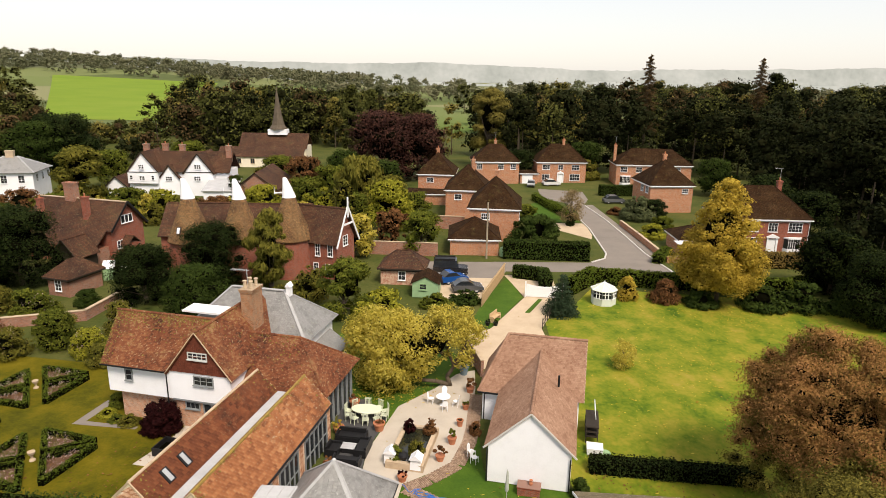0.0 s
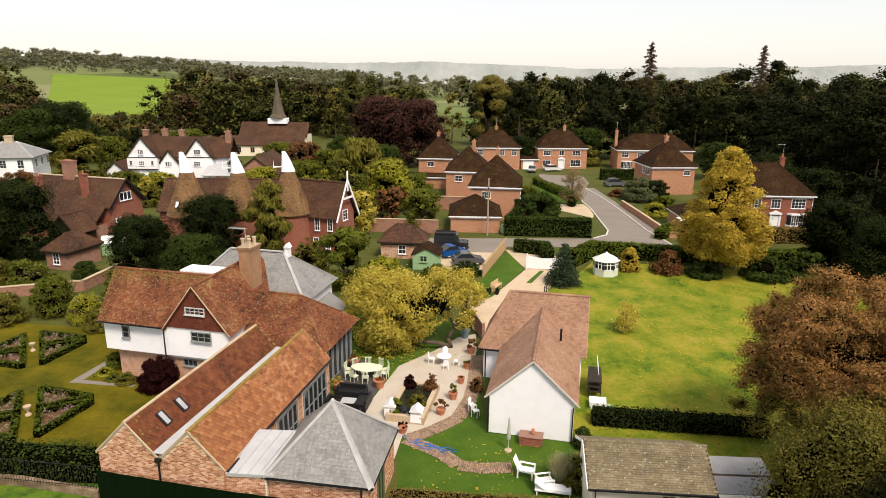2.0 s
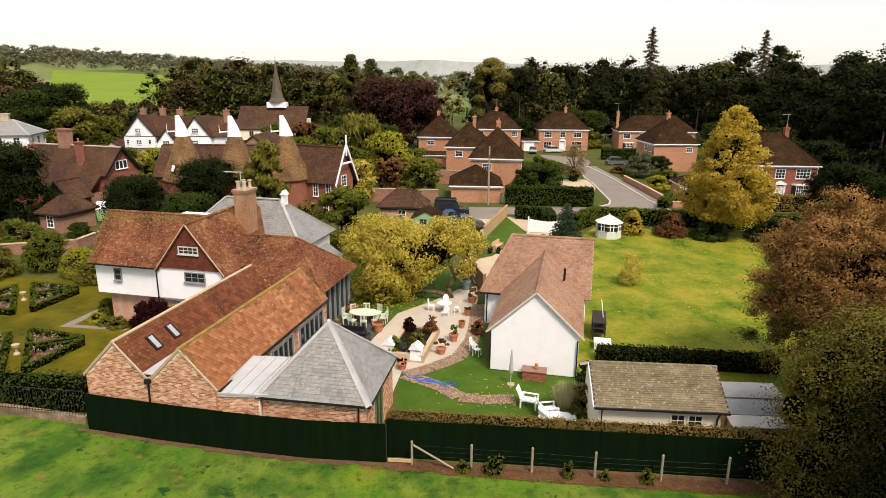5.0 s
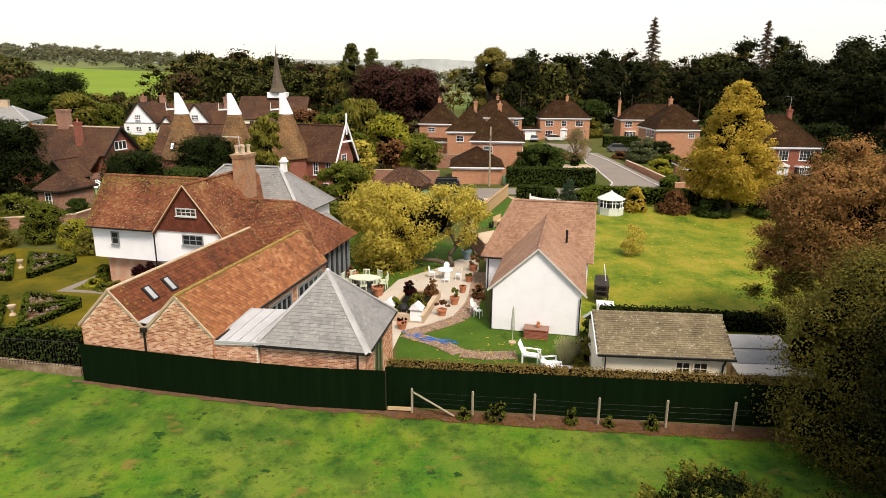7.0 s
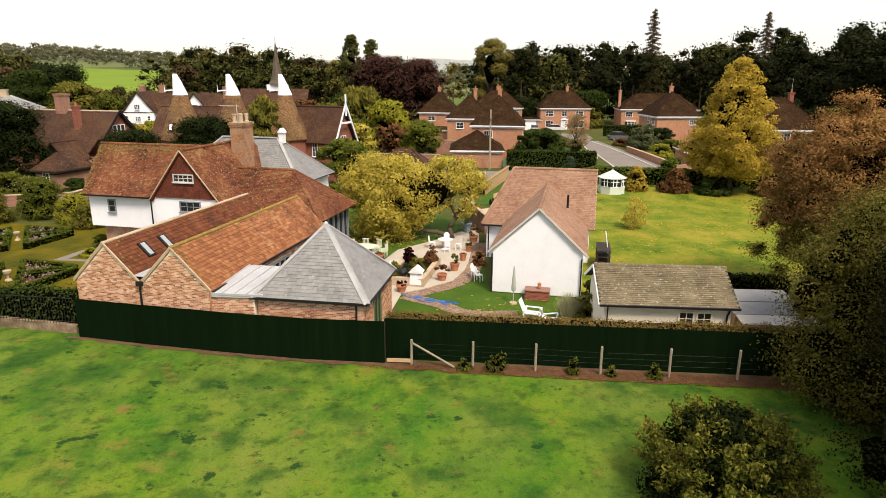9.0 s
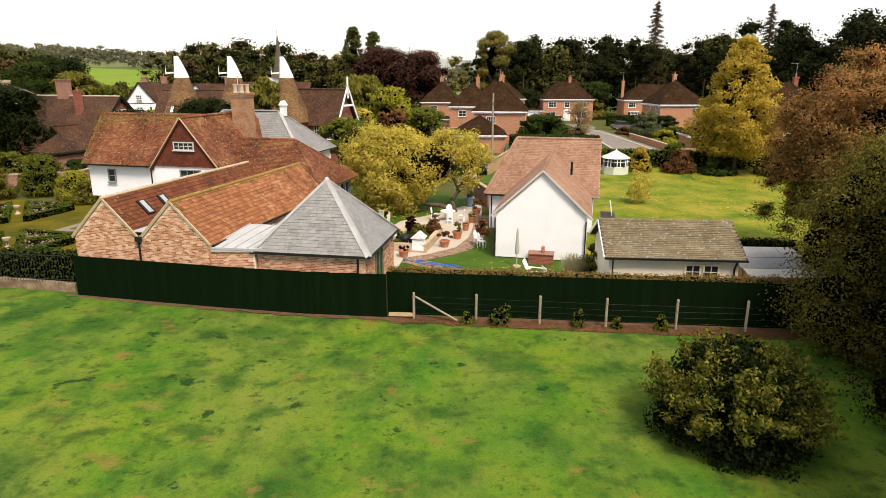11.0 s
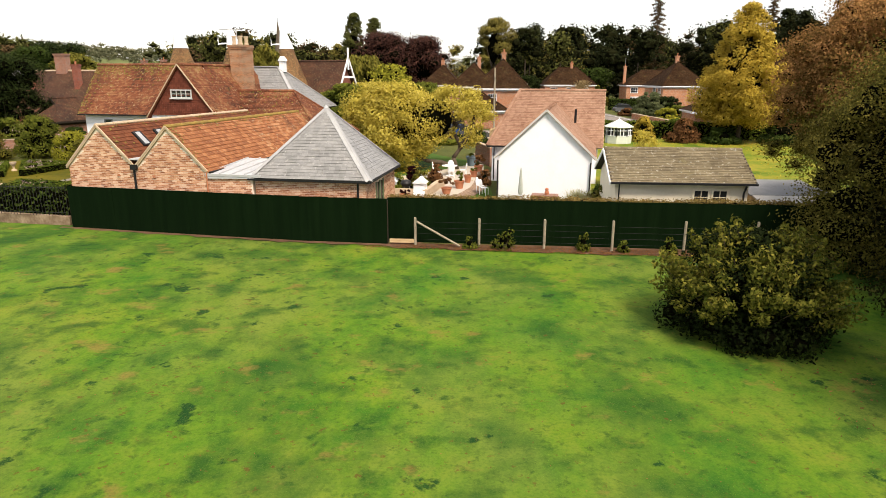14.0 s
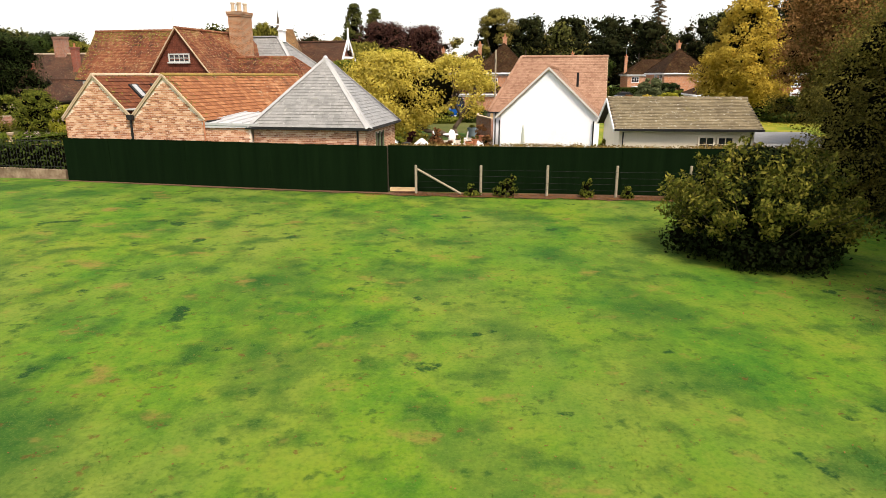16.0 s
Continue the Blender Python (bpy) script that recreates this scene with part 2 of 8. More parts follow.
felt = M("grey_roof_felt", [(0.16, 0.165, 0.175), (0.24, 0.245, 0.255), (0.3, 0.305, 0.31)], 0.8, 14, rough=0.8, bump=0.15)
kerb_stone = M("pale_kerb_stone", [(0.42, 0.4, 0.37), (0.55, 0.53, 0.5)], 2, 20)
soil = M("garden_soil", [(0.04, 0.025, 0.016), (0.1, 0.06, 0.04), (0.17, 0.1, 0.07)], 2, 14, bump=0.6, bump_dist=0.05)
lawn_grass = M("tired_yellow_lawn", [(0.028, 0.068, 0.01), (0.075, 0.118, 0.015), (0.135, 0.16, 0.025), (0.2, 0.19, 0.038), (0.245, 0.2, 0.058)], 0.32, 3.2, stretch=(1, 0.8, 1), rough=0.9, bump=0.3, spec=0.15, contrast=1.7, fw=0.5)
court_grass = M("short_green_lawn", [(0.018, 0.048, 0.008), (0.045, 0.09, 0.014), (0.085, 0.125, 0.026)], 0.35, 8, rough=0.9, bump=0.3, spec=0.15)
mossy_wall = M("mossy_old_brick", [(0.07, 0.055, 0.035), (0.17, 0.125, 0.09), (0.33, 0.27, 0.21)], 1.5, 10, bump=0.4, contrast=1.4)
garden_grass = M("olive_garden_lawn", [(0.024, 0.03, 0.005), (0.06, 0.059, 0.008), (0.1, 0.086, 0.013), (0.145, 0.116, 0.022)], 0.3, 7, rough=0.9, bump=0.3, spec=0.1, contrast=1.6)
rough_ground = M("rough_garden_ground", [(0.02, 0.035, 0.01), (0.045, 0.06, 0.018), (0.08, 0.085, 0.03), (0.07, 0.05, 0.03)], 0.12, 2.5, rough=0.95, bump=0.6, bump_dist=0.1, spec=0.1)
hill_grass = M("hill_pasture", [(0.09, 0.155, 0.024), (0.13, 0.195, 0.034), (0.17, 0.22, 0.05)], 0.008, 0.05, rough=0.95, bump=0, spec=0.1)

# near-black core colour: shade inside hedges and crowns, painted as a surface
inner_shade = M("painted_inner_shade", [(0.0015, 0.0018, 0.001), (0.0045, 0.0046, 0.0024)], 3, 14, bump=0.5, spec=0.0)
L_yellow = leaf("yellow_green_leaves", [(0.14, 0.118, 0.02), (0.4, 0.33, 0.05), (0.58, 0.48, 0.1), (0.76, 0.66, 0.24)], trans=0.42, rand=0.45)
L_gold = leaf("golden_leaves", [(0.13, 0.088, 0.015), (0.34, 0.24, 0.036), (0.56, 0.41, 0.065), (0.75, 0.6, 0.17)], rand=0.45, trans=0.42)
L_green = leaf("mid_green_leaves", [(0.022, 0.034, 0.006), (0.07, 0.09, 0.013), (0.145, 0.155, 0.022), (0.25, 0.235, 0.04)], trans=0.28)
L_lime = leaf("lime_green_leaves", [(0.065, 0.082, 0.009), (0.18, 0.185, 0.02), (0.33, 0.31, 0.036), (0.46, 0.4, 0.06)], trans=0.3)
L_dark = leaf("dark_yew_needles", [(0.003, 0.006, 0.002), (0.01, 0.017, 0.005), (0.028, 0.04, 0.01), (0.05, 0.065, 0.017)])
L_olive = leaf("olive_leaves", [(0.026, 0.028, 0.006), (0.085, 0.086, 0.015), (0.18, 0.16, 0.028), (0.29, 0.235, 0.05)], trans=0.28)
L_rust = leaf("rusty_autumn_leaves", [(0.03, 0.018, 0.009), (0.1, 0.05, 0.02), (0.2, 0.09, 0.036), (0.28, 0.15, 0.06)])
L_brown = leaf("brown_turning_leaves", [(0.026, 0.021, 0.007), (0.11, 0.073, 0.02), (0.26, 0.14, 0.045), (0.4, 0.2, 0.08), (0.54, 0.31, 0.16)], scale=0.3, trans=0.28)
L_copper = leaf("copper_beech_leaves", [(0.006, 0.004, 0.004), (0.03, 0.0145, 0.012), (0.085, 0.037, 0.027), (0.19, 0.08, 0.055)], trans=0.12)
L_wine = leaf("wine_red_leaves", [(0.006, 0.002, 0.0025), (0.014, 0.0035, 0.004), (0.03, 0.007, 0.007), (0.06, 0.014, 0.012)])
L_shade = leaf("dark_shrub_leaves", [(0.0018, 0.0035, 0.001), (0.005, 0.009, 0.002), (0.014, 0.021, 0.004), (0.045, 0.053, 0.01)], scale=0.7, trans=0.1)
L_bush = leaf("field_shrub_leaves", [(0.008, 0.013, 0.003), (0.034, 0.046, 0.007), (0.1, 0.105, 0.016), (0.22, 0.195, 0.033), (0.36, 0.29, 0.06)], scale=0.7)
L_hedge = leaf("hedge_leaves", [(0.014, 0.026, 0.006), (0.035, 0.055, 0.011), (0.07, 0.095, 0.017)], scale=0.8)
L_lhedge = leaf("lime_hedge_leaves", [(0.035, 0.055, 0.008), (0.08, 0.11, 0.014), (0.14, 0.165, 0.022)], scale=0.8)
L_beech = leaf("beech_hedge_leaves", [(0.06, 0.045, 0.014), (0.15, 0.105, 0.03), (0.24, 0.165, 0.055), (0.15, 0.15, 0.035)], scale=0.9)
# core colour of the woods, painted dark for the shade between crowns
wood_shade = M("painted_wood_shade", [(0.006, 0.007, 0.0035), (0.014, 0.015, 0.007)], 0.4, 3, bump=0, spec=0.0)
# far trees: the haze of distance is mixed into the leaf colours
L_far = leaf("haze_paled_far_foliage", [(0.07, 0.082, 0.045), (0.11, 0.12, 0.065), (0.155, 0.145, 0.085), (0.13, 0.145, 0.075)], rand=0.2, scale=0.02)
L_wood_dark = leaf("dark_woodland_leaves", [(0.003, 0.004, 0.0016), (0.009, 0.012, 0.004), (0.023, 0.028, 0.009), (0.055, 0.06, 0.018)], rand=0.15, scale=0.12, trans=0.1)
L_wood_olive = leaf("olive_woodland_leaves", [(0.013, 0.015, 0.0045), (0.048, 0.053, 0.014), (0.105, 0.108, 0.027), (0.18, 0.165, 0.044)], rand=0.15, scale=0.12)
L_wood_brown = leaf("brown_woodland_leaves", [(0.014, 0.01, 0.005), (0.053, 0.036, 0.016), (0.115, 0.072, 0.032), (0.195, 0.125, 0.055)], rand=0.15, scale=0.12)
L_wood_gold = leaf("yellowing_woodland_leaves", [(0.04, 0.035, 0.01), (0.11, 0.095, 0.022), (0.2, 0.165, 0.04), (0.31, 0.26, 0.075)], rand=0.15, scale=0.12)
L_field = leaf("dark_field_tree_leaves", [(0.003, 0.004, 0.0015), (0.011, 0.013, 0.0035), (0.03, 0.03, 0.008), (0.075, 0.06, 0.017)])
L_grass = leaf("pampas_blades", [(0.22, 0.21, 0.1), (0.4, 0.38, 0.2), (0.55, 0.52, 0.33)], scale=1.0)
L_moss = leaf("yellow_green_moss", [(0.05, 0.04, 0.013), (0.12, 0.1, 0.026), (0.19, 0.16, 0.04), (0.3, 0.27, 0.14)], scale=2.0, trans=0.05)
chimney_brick = M("smoke_stained_brick", [(0.13, 0.065, 0.04), (0.3, 0.145, 0.082), (0.39, 0.215, 0.13)], 1.2, 20, pattern=BRICKP, mortar=(0.34, 0.26, 0.18), contrast=1.3)
L_straw = leaf("straw_brown_leaves", [(0.12, 0.085, 0.04), (0.24, 0.175, 0.085), (0.36, 0.27, 0.14)], trans=0.2)
L_sage = leaf("grey_green_leaves", [(0.03, 0.04, 0.016), (0.09, 0.105, 0.045), (0.18, 0.2, 0.095)], trans=0.2)
L_flower = leaf("pale_flowers", [(0.25, 0.2, 0.16), (0.5, 0.35, 0.35), (0.65, 0.6, 0.5)], scale=2.0, trans=0.1)


# ---------------------------------------------------------------- builders
class G:
    """Collects corners and faces of one mesh."""

    def __init__(self):
        self.v, self.f = [], []

    def add(self, vs, fs):
        k = len(self.v)
        self.v += [tuple(p) for p in vs]
        self.f += [tuple(i + k for i in q) for q in fs]
        return self

    def box(self, x0, x1, y0, y1, z0, z1, m=None, taper=0.0):
        a = taper
        vs = [(x0, y0, z0), (x1, y0, z0), (x1, y1, z0), (x0, y1, z0), (x0 + a, y0 + a, z1), (x1 - a, y0 + a, z1), (x1 - a, y1 - a, z1), (x0 + a, y1 - a, z1)]
        if m is not None:
            vs = [m @ Vector(p) for p in vs]
        return self.add(vs, [(3, 2, 1, 0), (4, 5, 6, 7), (0, 1, 5, 4), (1, 2, 6, 5), (2, 3, 7, 6), (3, 0, 4, 7)])

    def cyl(self, x, y, z0, z1, r0, r1=None, n=12, m=None):
        r1 = r0 if r1 is None else r1
        vs = [(x + r * math.cos(2 * math.pi * k / n), y + r * math.sin(2 * math.pi * k / n), z) for z, r in ((z0, r0), (z1, r1)) for k in range(n)]
        if m is not None:
            vs = [m @ Vector(p) for p in vs]
        return self.add(vs, [tuple(range(n - 1, -1, -1)), tuple(range(n, 2 * n))] + [(k, (k + 1) % n, n + (k + 1) % n, n + k) for k in range(n)])

    def lathe(self, x, y, rings, n=14):
        """rings: (radius, height) from the bottom to the top."""
        vs = [(x + r * math.cos(2 * math.pi * k / n), y + r * math.sin(2 * math.pi * k / n), z) for r, z in rings for k in range(n)]
        fs = [tuple(range(n - 1, -1, -1)), tuple(range((len(rings) - 1) * n, len(rings) * n))]
        for j in range(len(rings) - 1):
            fs += [(j * n + k, j * n + (k + 1) % n, (j + 1) * n + (k + 1) % n, (j + 1) * n + k) for k in range(n)]
        return self.add(vs, fs)

    def prism(self, pts, dv):
        """A flat outline of 3D points, thickened along dv."""
        n, dv = len(pts), Vector(dv)
        vs = [Vector(p) for p in pts]
        return self.add(vs + [p + dv for p in vs], [tuple(range(n - 1, -1, -1)), tuple(range(n, 2 * n))] + [(k, (k + 1) % n, n + (k + 1) % n, n + k) for k in range(n)])

    def slab(self, pts, thick):
        vs = [Vector(p) for p in pts]
        nrm = (vs[1] - vs[0]).cross(vs[2] - vs[0]).normalized()
        if nrm.z < 0:
            nrm = -nrm
        return self.prism(vs, -nrm * thick)

    def bar(self, a, b, r, n=6, r2=None):
        a, b = Vector(a), Vector(b)
        d = b - a
        m = Matrix.Translation(a) @ d.to_track_quat("Z", "Y").to_matrix().to_4x4()
        return self.cyl(0, 0, 0, d.length, r, r if r2 is None else r2, n, m)

    def beam(self, a, b, w, h):
        """A square timber from a to b."""
        a, b = Vector(a), Vector(b)
        d = b - a
        m = Matrix.Translation(a) @ d.to_track_quat("Y", "Z").to_matrix().to_4x4()
        return self.box(-w / 2, w / 2, 0, d.length, -h / 2, h / 2, m)

    def tube(self, pts, r, n=6):
        for a, b in zip(pts, pts[1:]):
            self.bar(a, b, r, n)
        return self


def mesh_of(name, g, material, smooth=False):
    me = bpy.data.meshes.new(name)
    me.from_pydata([tuple(p) for p in g.v], [], g.f)
    me.materials.append(material)
    if smooth:
        me.polygons.foreach_set("use_smooth", [True] * len(me.polygons))
    me.update()
    return me


def part(name, g, material, parent=None, label="", at=None, smooth=False):
    ob = new(name, g if isinstance(g, bpy.types.Mesh) else mesh_of(name, g, material, smooth))
    if parent is not None:
        ob.parent = parent
    if at is not None:
        ob.matrix_basis = at
    if label:
        ob["label"] = label
    return ob


def thing(name, at, label, category, group=""):
    ob = new(name)
    ob.empty_display_size = 0.3
    ob.matrix_basis = at
    return tagged(ob, label, category, group)


def sheet(name, pts, z, material, label, thick=0.03, cat="ground"):
    g = G().prism([(x, y, z - thick) for x, y in pts], (0, 0, thick))
    return tagged(part(name, g, material), label, cat, kind="structure")


def lerp3(a, b, t):
    return Vector(a) * (1 - t) + Vector(b) * t


def tile_rows(slope, tw, ch, rng, thick=0.016, jit=0.012):
    """Single tiles over a slope given as eave left, eave right, ridge right, ridge left: eight corners each."""
    e0, e1, r1, r0 = [Vector(p) for p in slope]
    length = ((r0 + r1) / 2 - (e0 + e1) / 2).length
    nrm = (e1 - e0).cross((r0 + r1) / 2 - e0).normalized()
    if nrm.z < 0:
        nrm = -nrm
    rows = max(2, round(length / ch))
    for i in range(rows):
        t0, t1 = i / rows, min(1.0, (i + 1.25) / rows)
        a0, b0, a1, b1 = lerp3(e0, r0, t0), lerp3(e1, r1, t0), lerp3(e0, r0, t1), lerp3(e1, r1, t1)
        n = max(1, round((b0 - a0).length / tw))
        for k in range(n):
            s0 = max(0.0, (k + (i % 2) * 0.5 - 0.25) / n)
            s1 = min(1.0, (k + 1 + (i % 2) * 0.5 - 0.25) / n - 0.006 / tw / n)
            if s1 - s0 < 0.2 / n:
                continue
            up, dz = nrm * (thick + rng.random() * jit), nrm * 0.003
            p, q, u, w = lerp3(a0, b0, s0), lerp3(a0, b0, s1), lerp3(a1, b1, s1), lerp3(a1, b1, s0)
            yield [p + up + dz, q + up + dz, u + dz * 2, w + dz * 2, p - nrm * 0.004, q - nrm * 0.004]


TILE_F = [(0, 1, 2, 3), (4, 5, 1, 0), (5, 2, 1), (0, 3, 4)]


def tiled(parent, slopes, tw, ch, material, label, seed, name="roof_tiles"):
    rng, g = random.Random(seed), G()
    for s in slopes:
        for c in tile_rows(s, tw, ch, rng):
            g.add(c, TILE_F)
    return tagged(part(name, g, material, parent), label, kind="stuff")


def roof_boards(parent, slopes, material, thick=0.14, name="roof"):
    for s in slopes:
        pts = [Vector(p) for p in s]
        if (pts[2] - pts[3]).length < 0.02:
            pts = pts[:3]
        part(name, G().slab(pts, thick), material, parent)


def moss_band(parent, slope, edge, n, seed, reach=0.45):
    """Small cushions of moss and lichen, thickest along one edge of a roof slope and thinning away from it."""
    nr, n = np.random.default_rng(seed), int(n * 0.27)
    bl, br, tr, tl = (np.array(p, float) for p in slope)
    u, v = nr.random((n, 1)), np.minimum(nr.exponential(reach, (n, 1)) / np.linalg.norm(tl - bl), 0.97)
    if edge == "top":
        v = 1 - v
    elif edge == "left":
        u, v = v, u
    else:
        u, v = 1 - v, u
    c = (bl + (br - bl) * u) * (1 - v) + (tl + (tr - tl) * u) * v
    nrm = np.cross(br - bl, tl - bl)
    nrm /= np.linalg.norm(nrm)
    t = np.cross(nrm, nr.normal(size=(n, 3)))
    t /= np.linalg.norm(t, axis=1, keepdims=True)
    s = np.cross(nrm, t)
    w = nr.uniform(0.02, 0.085, (n, 1))
    c = c + nrm * nr.uniform(0.03, 0.055, (n, 1))
    q = np.stack([c - t * w, c - s * w * 0.7 + nrm * 0.012, c + t * w, c + s * w * 0.7 + nrm * 0.012], 1)
    tagged(part("moss_growth", leaf_mesh("moss_growth", q, L_moss), None, parent, "yellow-green moss"), kind="stuff")


def gable_slopes(x0, x1, y0, y1, ze, zr, over=0.25, along="x"):
    """The two slopes of a pitched roof over a rectangle, ridge along x or y."""
    if along == "x":
        ym = (y0 + y1) / 2
        d = (zr - ze) / (ym - y0) * over
        return [[(x0, y0 - over, ze - d), (x1, y0 - over, ze - d), (x1, ym, zr), (x0, ym, zr)], [(x1, y1 + over, ze - d), (x0, y1 + over, ze - d), (x0, ym, zr), (x1, ym, zr)]]
    xm = (x0 + x1) / 2
    d = (zr - ze) / (xm - x0) * over
    return [[(x0 - over, y1, ze - d), (x0 - over, y0, ze - d), (xm, y0, zr), (xm, y1, zr)], [(x1 + over, y0, ze - d), (x1 + over, y1, ze - d), (xm, y1, zr), (xm, y0, zr)]]


def hip_slopes(x0, x1, y0, y1, ze, zr, ra, rb, rc=None, rd=None):
    """Four slopes over a rectangle, ridge from x=ra to x=rb (or along y from rc to rd)."""
    if rc is None:
        ym = (y0 + y1) / 2
        a, b = (ra, ym, zr), (rb, ym, zr)
    else:
        a, b = ((x0 + x1) / 2, rc, zr), ((x0 + x1) / 2, rd, zr)
        return [[(x0, y0, ze), (x1, y0, ze), a, a], [(x1, y1, ze), (x0, y1, ze), b, b], [(x1, y0, ze), (x1, y1, ze), b, a], [(x0, y1, ze), (x0, y0, ze), a, b]]
    return [[(x0, y0, ze), (x1, y0, ze), b, a], [(x1, y1, ze), (x0, y1, ze), a, b], [(x1, y0, ze), (x1, y1, ze), b, b], [(x0, y1, ze), (x0, y0, ze), a, a]]


def ridge_caps(parent, lines, material, r=0.1, name="ridge_tiles", label="", seg=0.35):
    """Rounded ridge or hip tiles laid end to end along lines."""
    for a, b in lines:
        g = G()
        a, b = Vector(a), Vector(b)
        n = max(1, round((b - a).length / seg))
        for k in range(n):
            p, q = lerp3(a, b, k / n), lerp3(a, b, (k + 1.06) / n)
            g.bar(p - Vector((0, 0, r * 0.35)), q - Vector((0, 0, r * 0.45)), r * 1.04, 8, r * 0.96)
        part(name[:-1] if name.endswith("s") else name, g, material, parent, label)


def wood_strip(parent, lines, material, w, h, name):
    for a, b in lines:
        part(name, G().beam(a, b, w, h), material, parent)


def window(parent, at, w, h, cols=2, rows=2, frame_m=None, sill=True, name="window", bar=0.035):
    """A casement with glazing bars, facing -y, its lower left corner at the pose."""
    frame_m = frame_m or white_paint
    pane = part(name, G().box(0, w, -0.012, 0.02, 0, h), glass, parent, at=at)
    g = G()
    t = 0.07
    for x0, x1, z0, z1 in ((-t, 0, -t, h + t), (w, w + t, -t, h + t), (0, w, -t, 0), (0, w, h, h + t)):
        g.box(x0, x1, -0.06, 0.02, z0, z1)
    for k in range(1, cols):
        g.box(w * k / cols - bar / 2, w * k / cols + bar / 2, -0.045, 0.0, 0, h)
    for k in range(1, rows):
        for j in range(cols):
            g.box(w * j / cols + bar / 2, w * (j + 1) / cols - bar / 2, -0.04, 0.0, h * k / rows - bar / 2, h * k / rows + bar / 2)
    if sill:
        g.box(-t - 0.05, w + t + 0.05, -0.13, -0.062, -t - 0.05, -t + 0.02)
    part("window_frame", g, frame_m, pane)
    return pane


def chimney(parent, x, y, z0, z1, w, d, material, pots=2, aerial=False):
    g = G().box(x - w / 2, x + w / 2, y - d / 2, y + d / 2, z0, z1 - 0.3)
    g.box(x - w / 2 - 0.05, x + w / 2 + 0.05, y - d / 2 - 0.05, y + d / 2 + 0.05, z1 - 0.3, z1 - 0.16)
    g.box(x - w / 2 - 0.09, x + w / 2 + 0.09, y - d / 2 - 0.09, y + d / 2 + 0.09, z1 - 0.16, z1)
    c = part("chimney", g, material, parent)
    for k in range(pots):
        px = x + (k - (pots - 1) / 2) * w / max(1, pots) * 1.0
        part("chimney_pot", G().lathe(px, y, [(0.13, z1), (0.13, z1 + 0.06), (0.105, z1 + 0.1), (0.11, z1 + 0.36), (0.14, z1 + 0.38), (0.14, z1 + 0.44), (0.1, z1 + 0.44)], 10), terracotta, c)
    if aerial:
        h = z1 + 1.9
        a = G().bar((x, y, z1 - 0.4), (x, y, h), 0.025).bar((x - 0.9, y, h - 0.05), (x + 0.25, y, h - 0.05), 0.018)
        for k in range(6):
            a.bar((x - 0.85 + k * 0.18, y - 0.2, h - 0.05), (x - 0.85 + k * 0.18, y + 0.2, h - 0.05), 0.01, 4)
        part("aerial", a, lead, parent)
    return c


def brick_face(parent, origin, along, width, tops, seed, z0=0.0, single=0, holes=()):
    """Bricks proud of a wall face. tops(u): height of the face at u metres along it."""
    rng, g, made = random.Random(seed), G(), 0
    o, a = Vector(origin), Vector(along).normalized()
    nrm = Vector((a.y, -a.x, 0))
    L, H, J = 0.21, 0.06, 0.015
    shared = mesh_of("brick", G().box(0, L, -0.009, 0.004, 0, H), old_brick)
    turn = Matrix((a.to_3d(), -nrm, Vector((0, 0, 1)))).transposed().to_4x4()
    row, z = 0, z0
    while True:
        any_in = False
        u = -0.1125 if row % 2 else 0.0
        while u < width - 0.03:
            u0, u1 = max(u, 0.0), min(u + L, width)
            if u1 - u0 > 0.05 and z + H < min(tops(u0), tops(u1)) and not any(h0 < u1 and u0 < h1 and b0 < z + H and z < b1 for h0, h1, b0, b1 in holes):
                any_in = True
                if single and made < single and u1 - u0 > L - 0.001:
                    made += 1
                    part("brick", shared, None, parent, at=Matrix.Translation(o + a * u0 + Vector((0, 0, z)) + nrm * (rng.random() * 0.004)) @ turn)
                else:
                    lift = nrm * (0.007 + rng.random() * 0.006)
                    p, q = o + a * u0 + Vector((0, 0, z)), o + a * u1 + Vector((0, 0, z))
                    up = Vector((0, 0, H))
                    g.add([p, q, q + up, p + up, p + lift, q + lift, q + up + lift, p + up + lift], [(4, 5, 6, 7), (0, 1, 5, 4), (1, 2, 6, 5), (2, 3, 7, 6), (3, 0, 4, 7)])
            u += L + J
        z += H + J
        row += 1
        if not any_in and row > 3 and z > 1:
            break
    tagged(part("brickwork", g, old_brick, parent), "old orange-red bricks in lime mortar", kind="stuff")


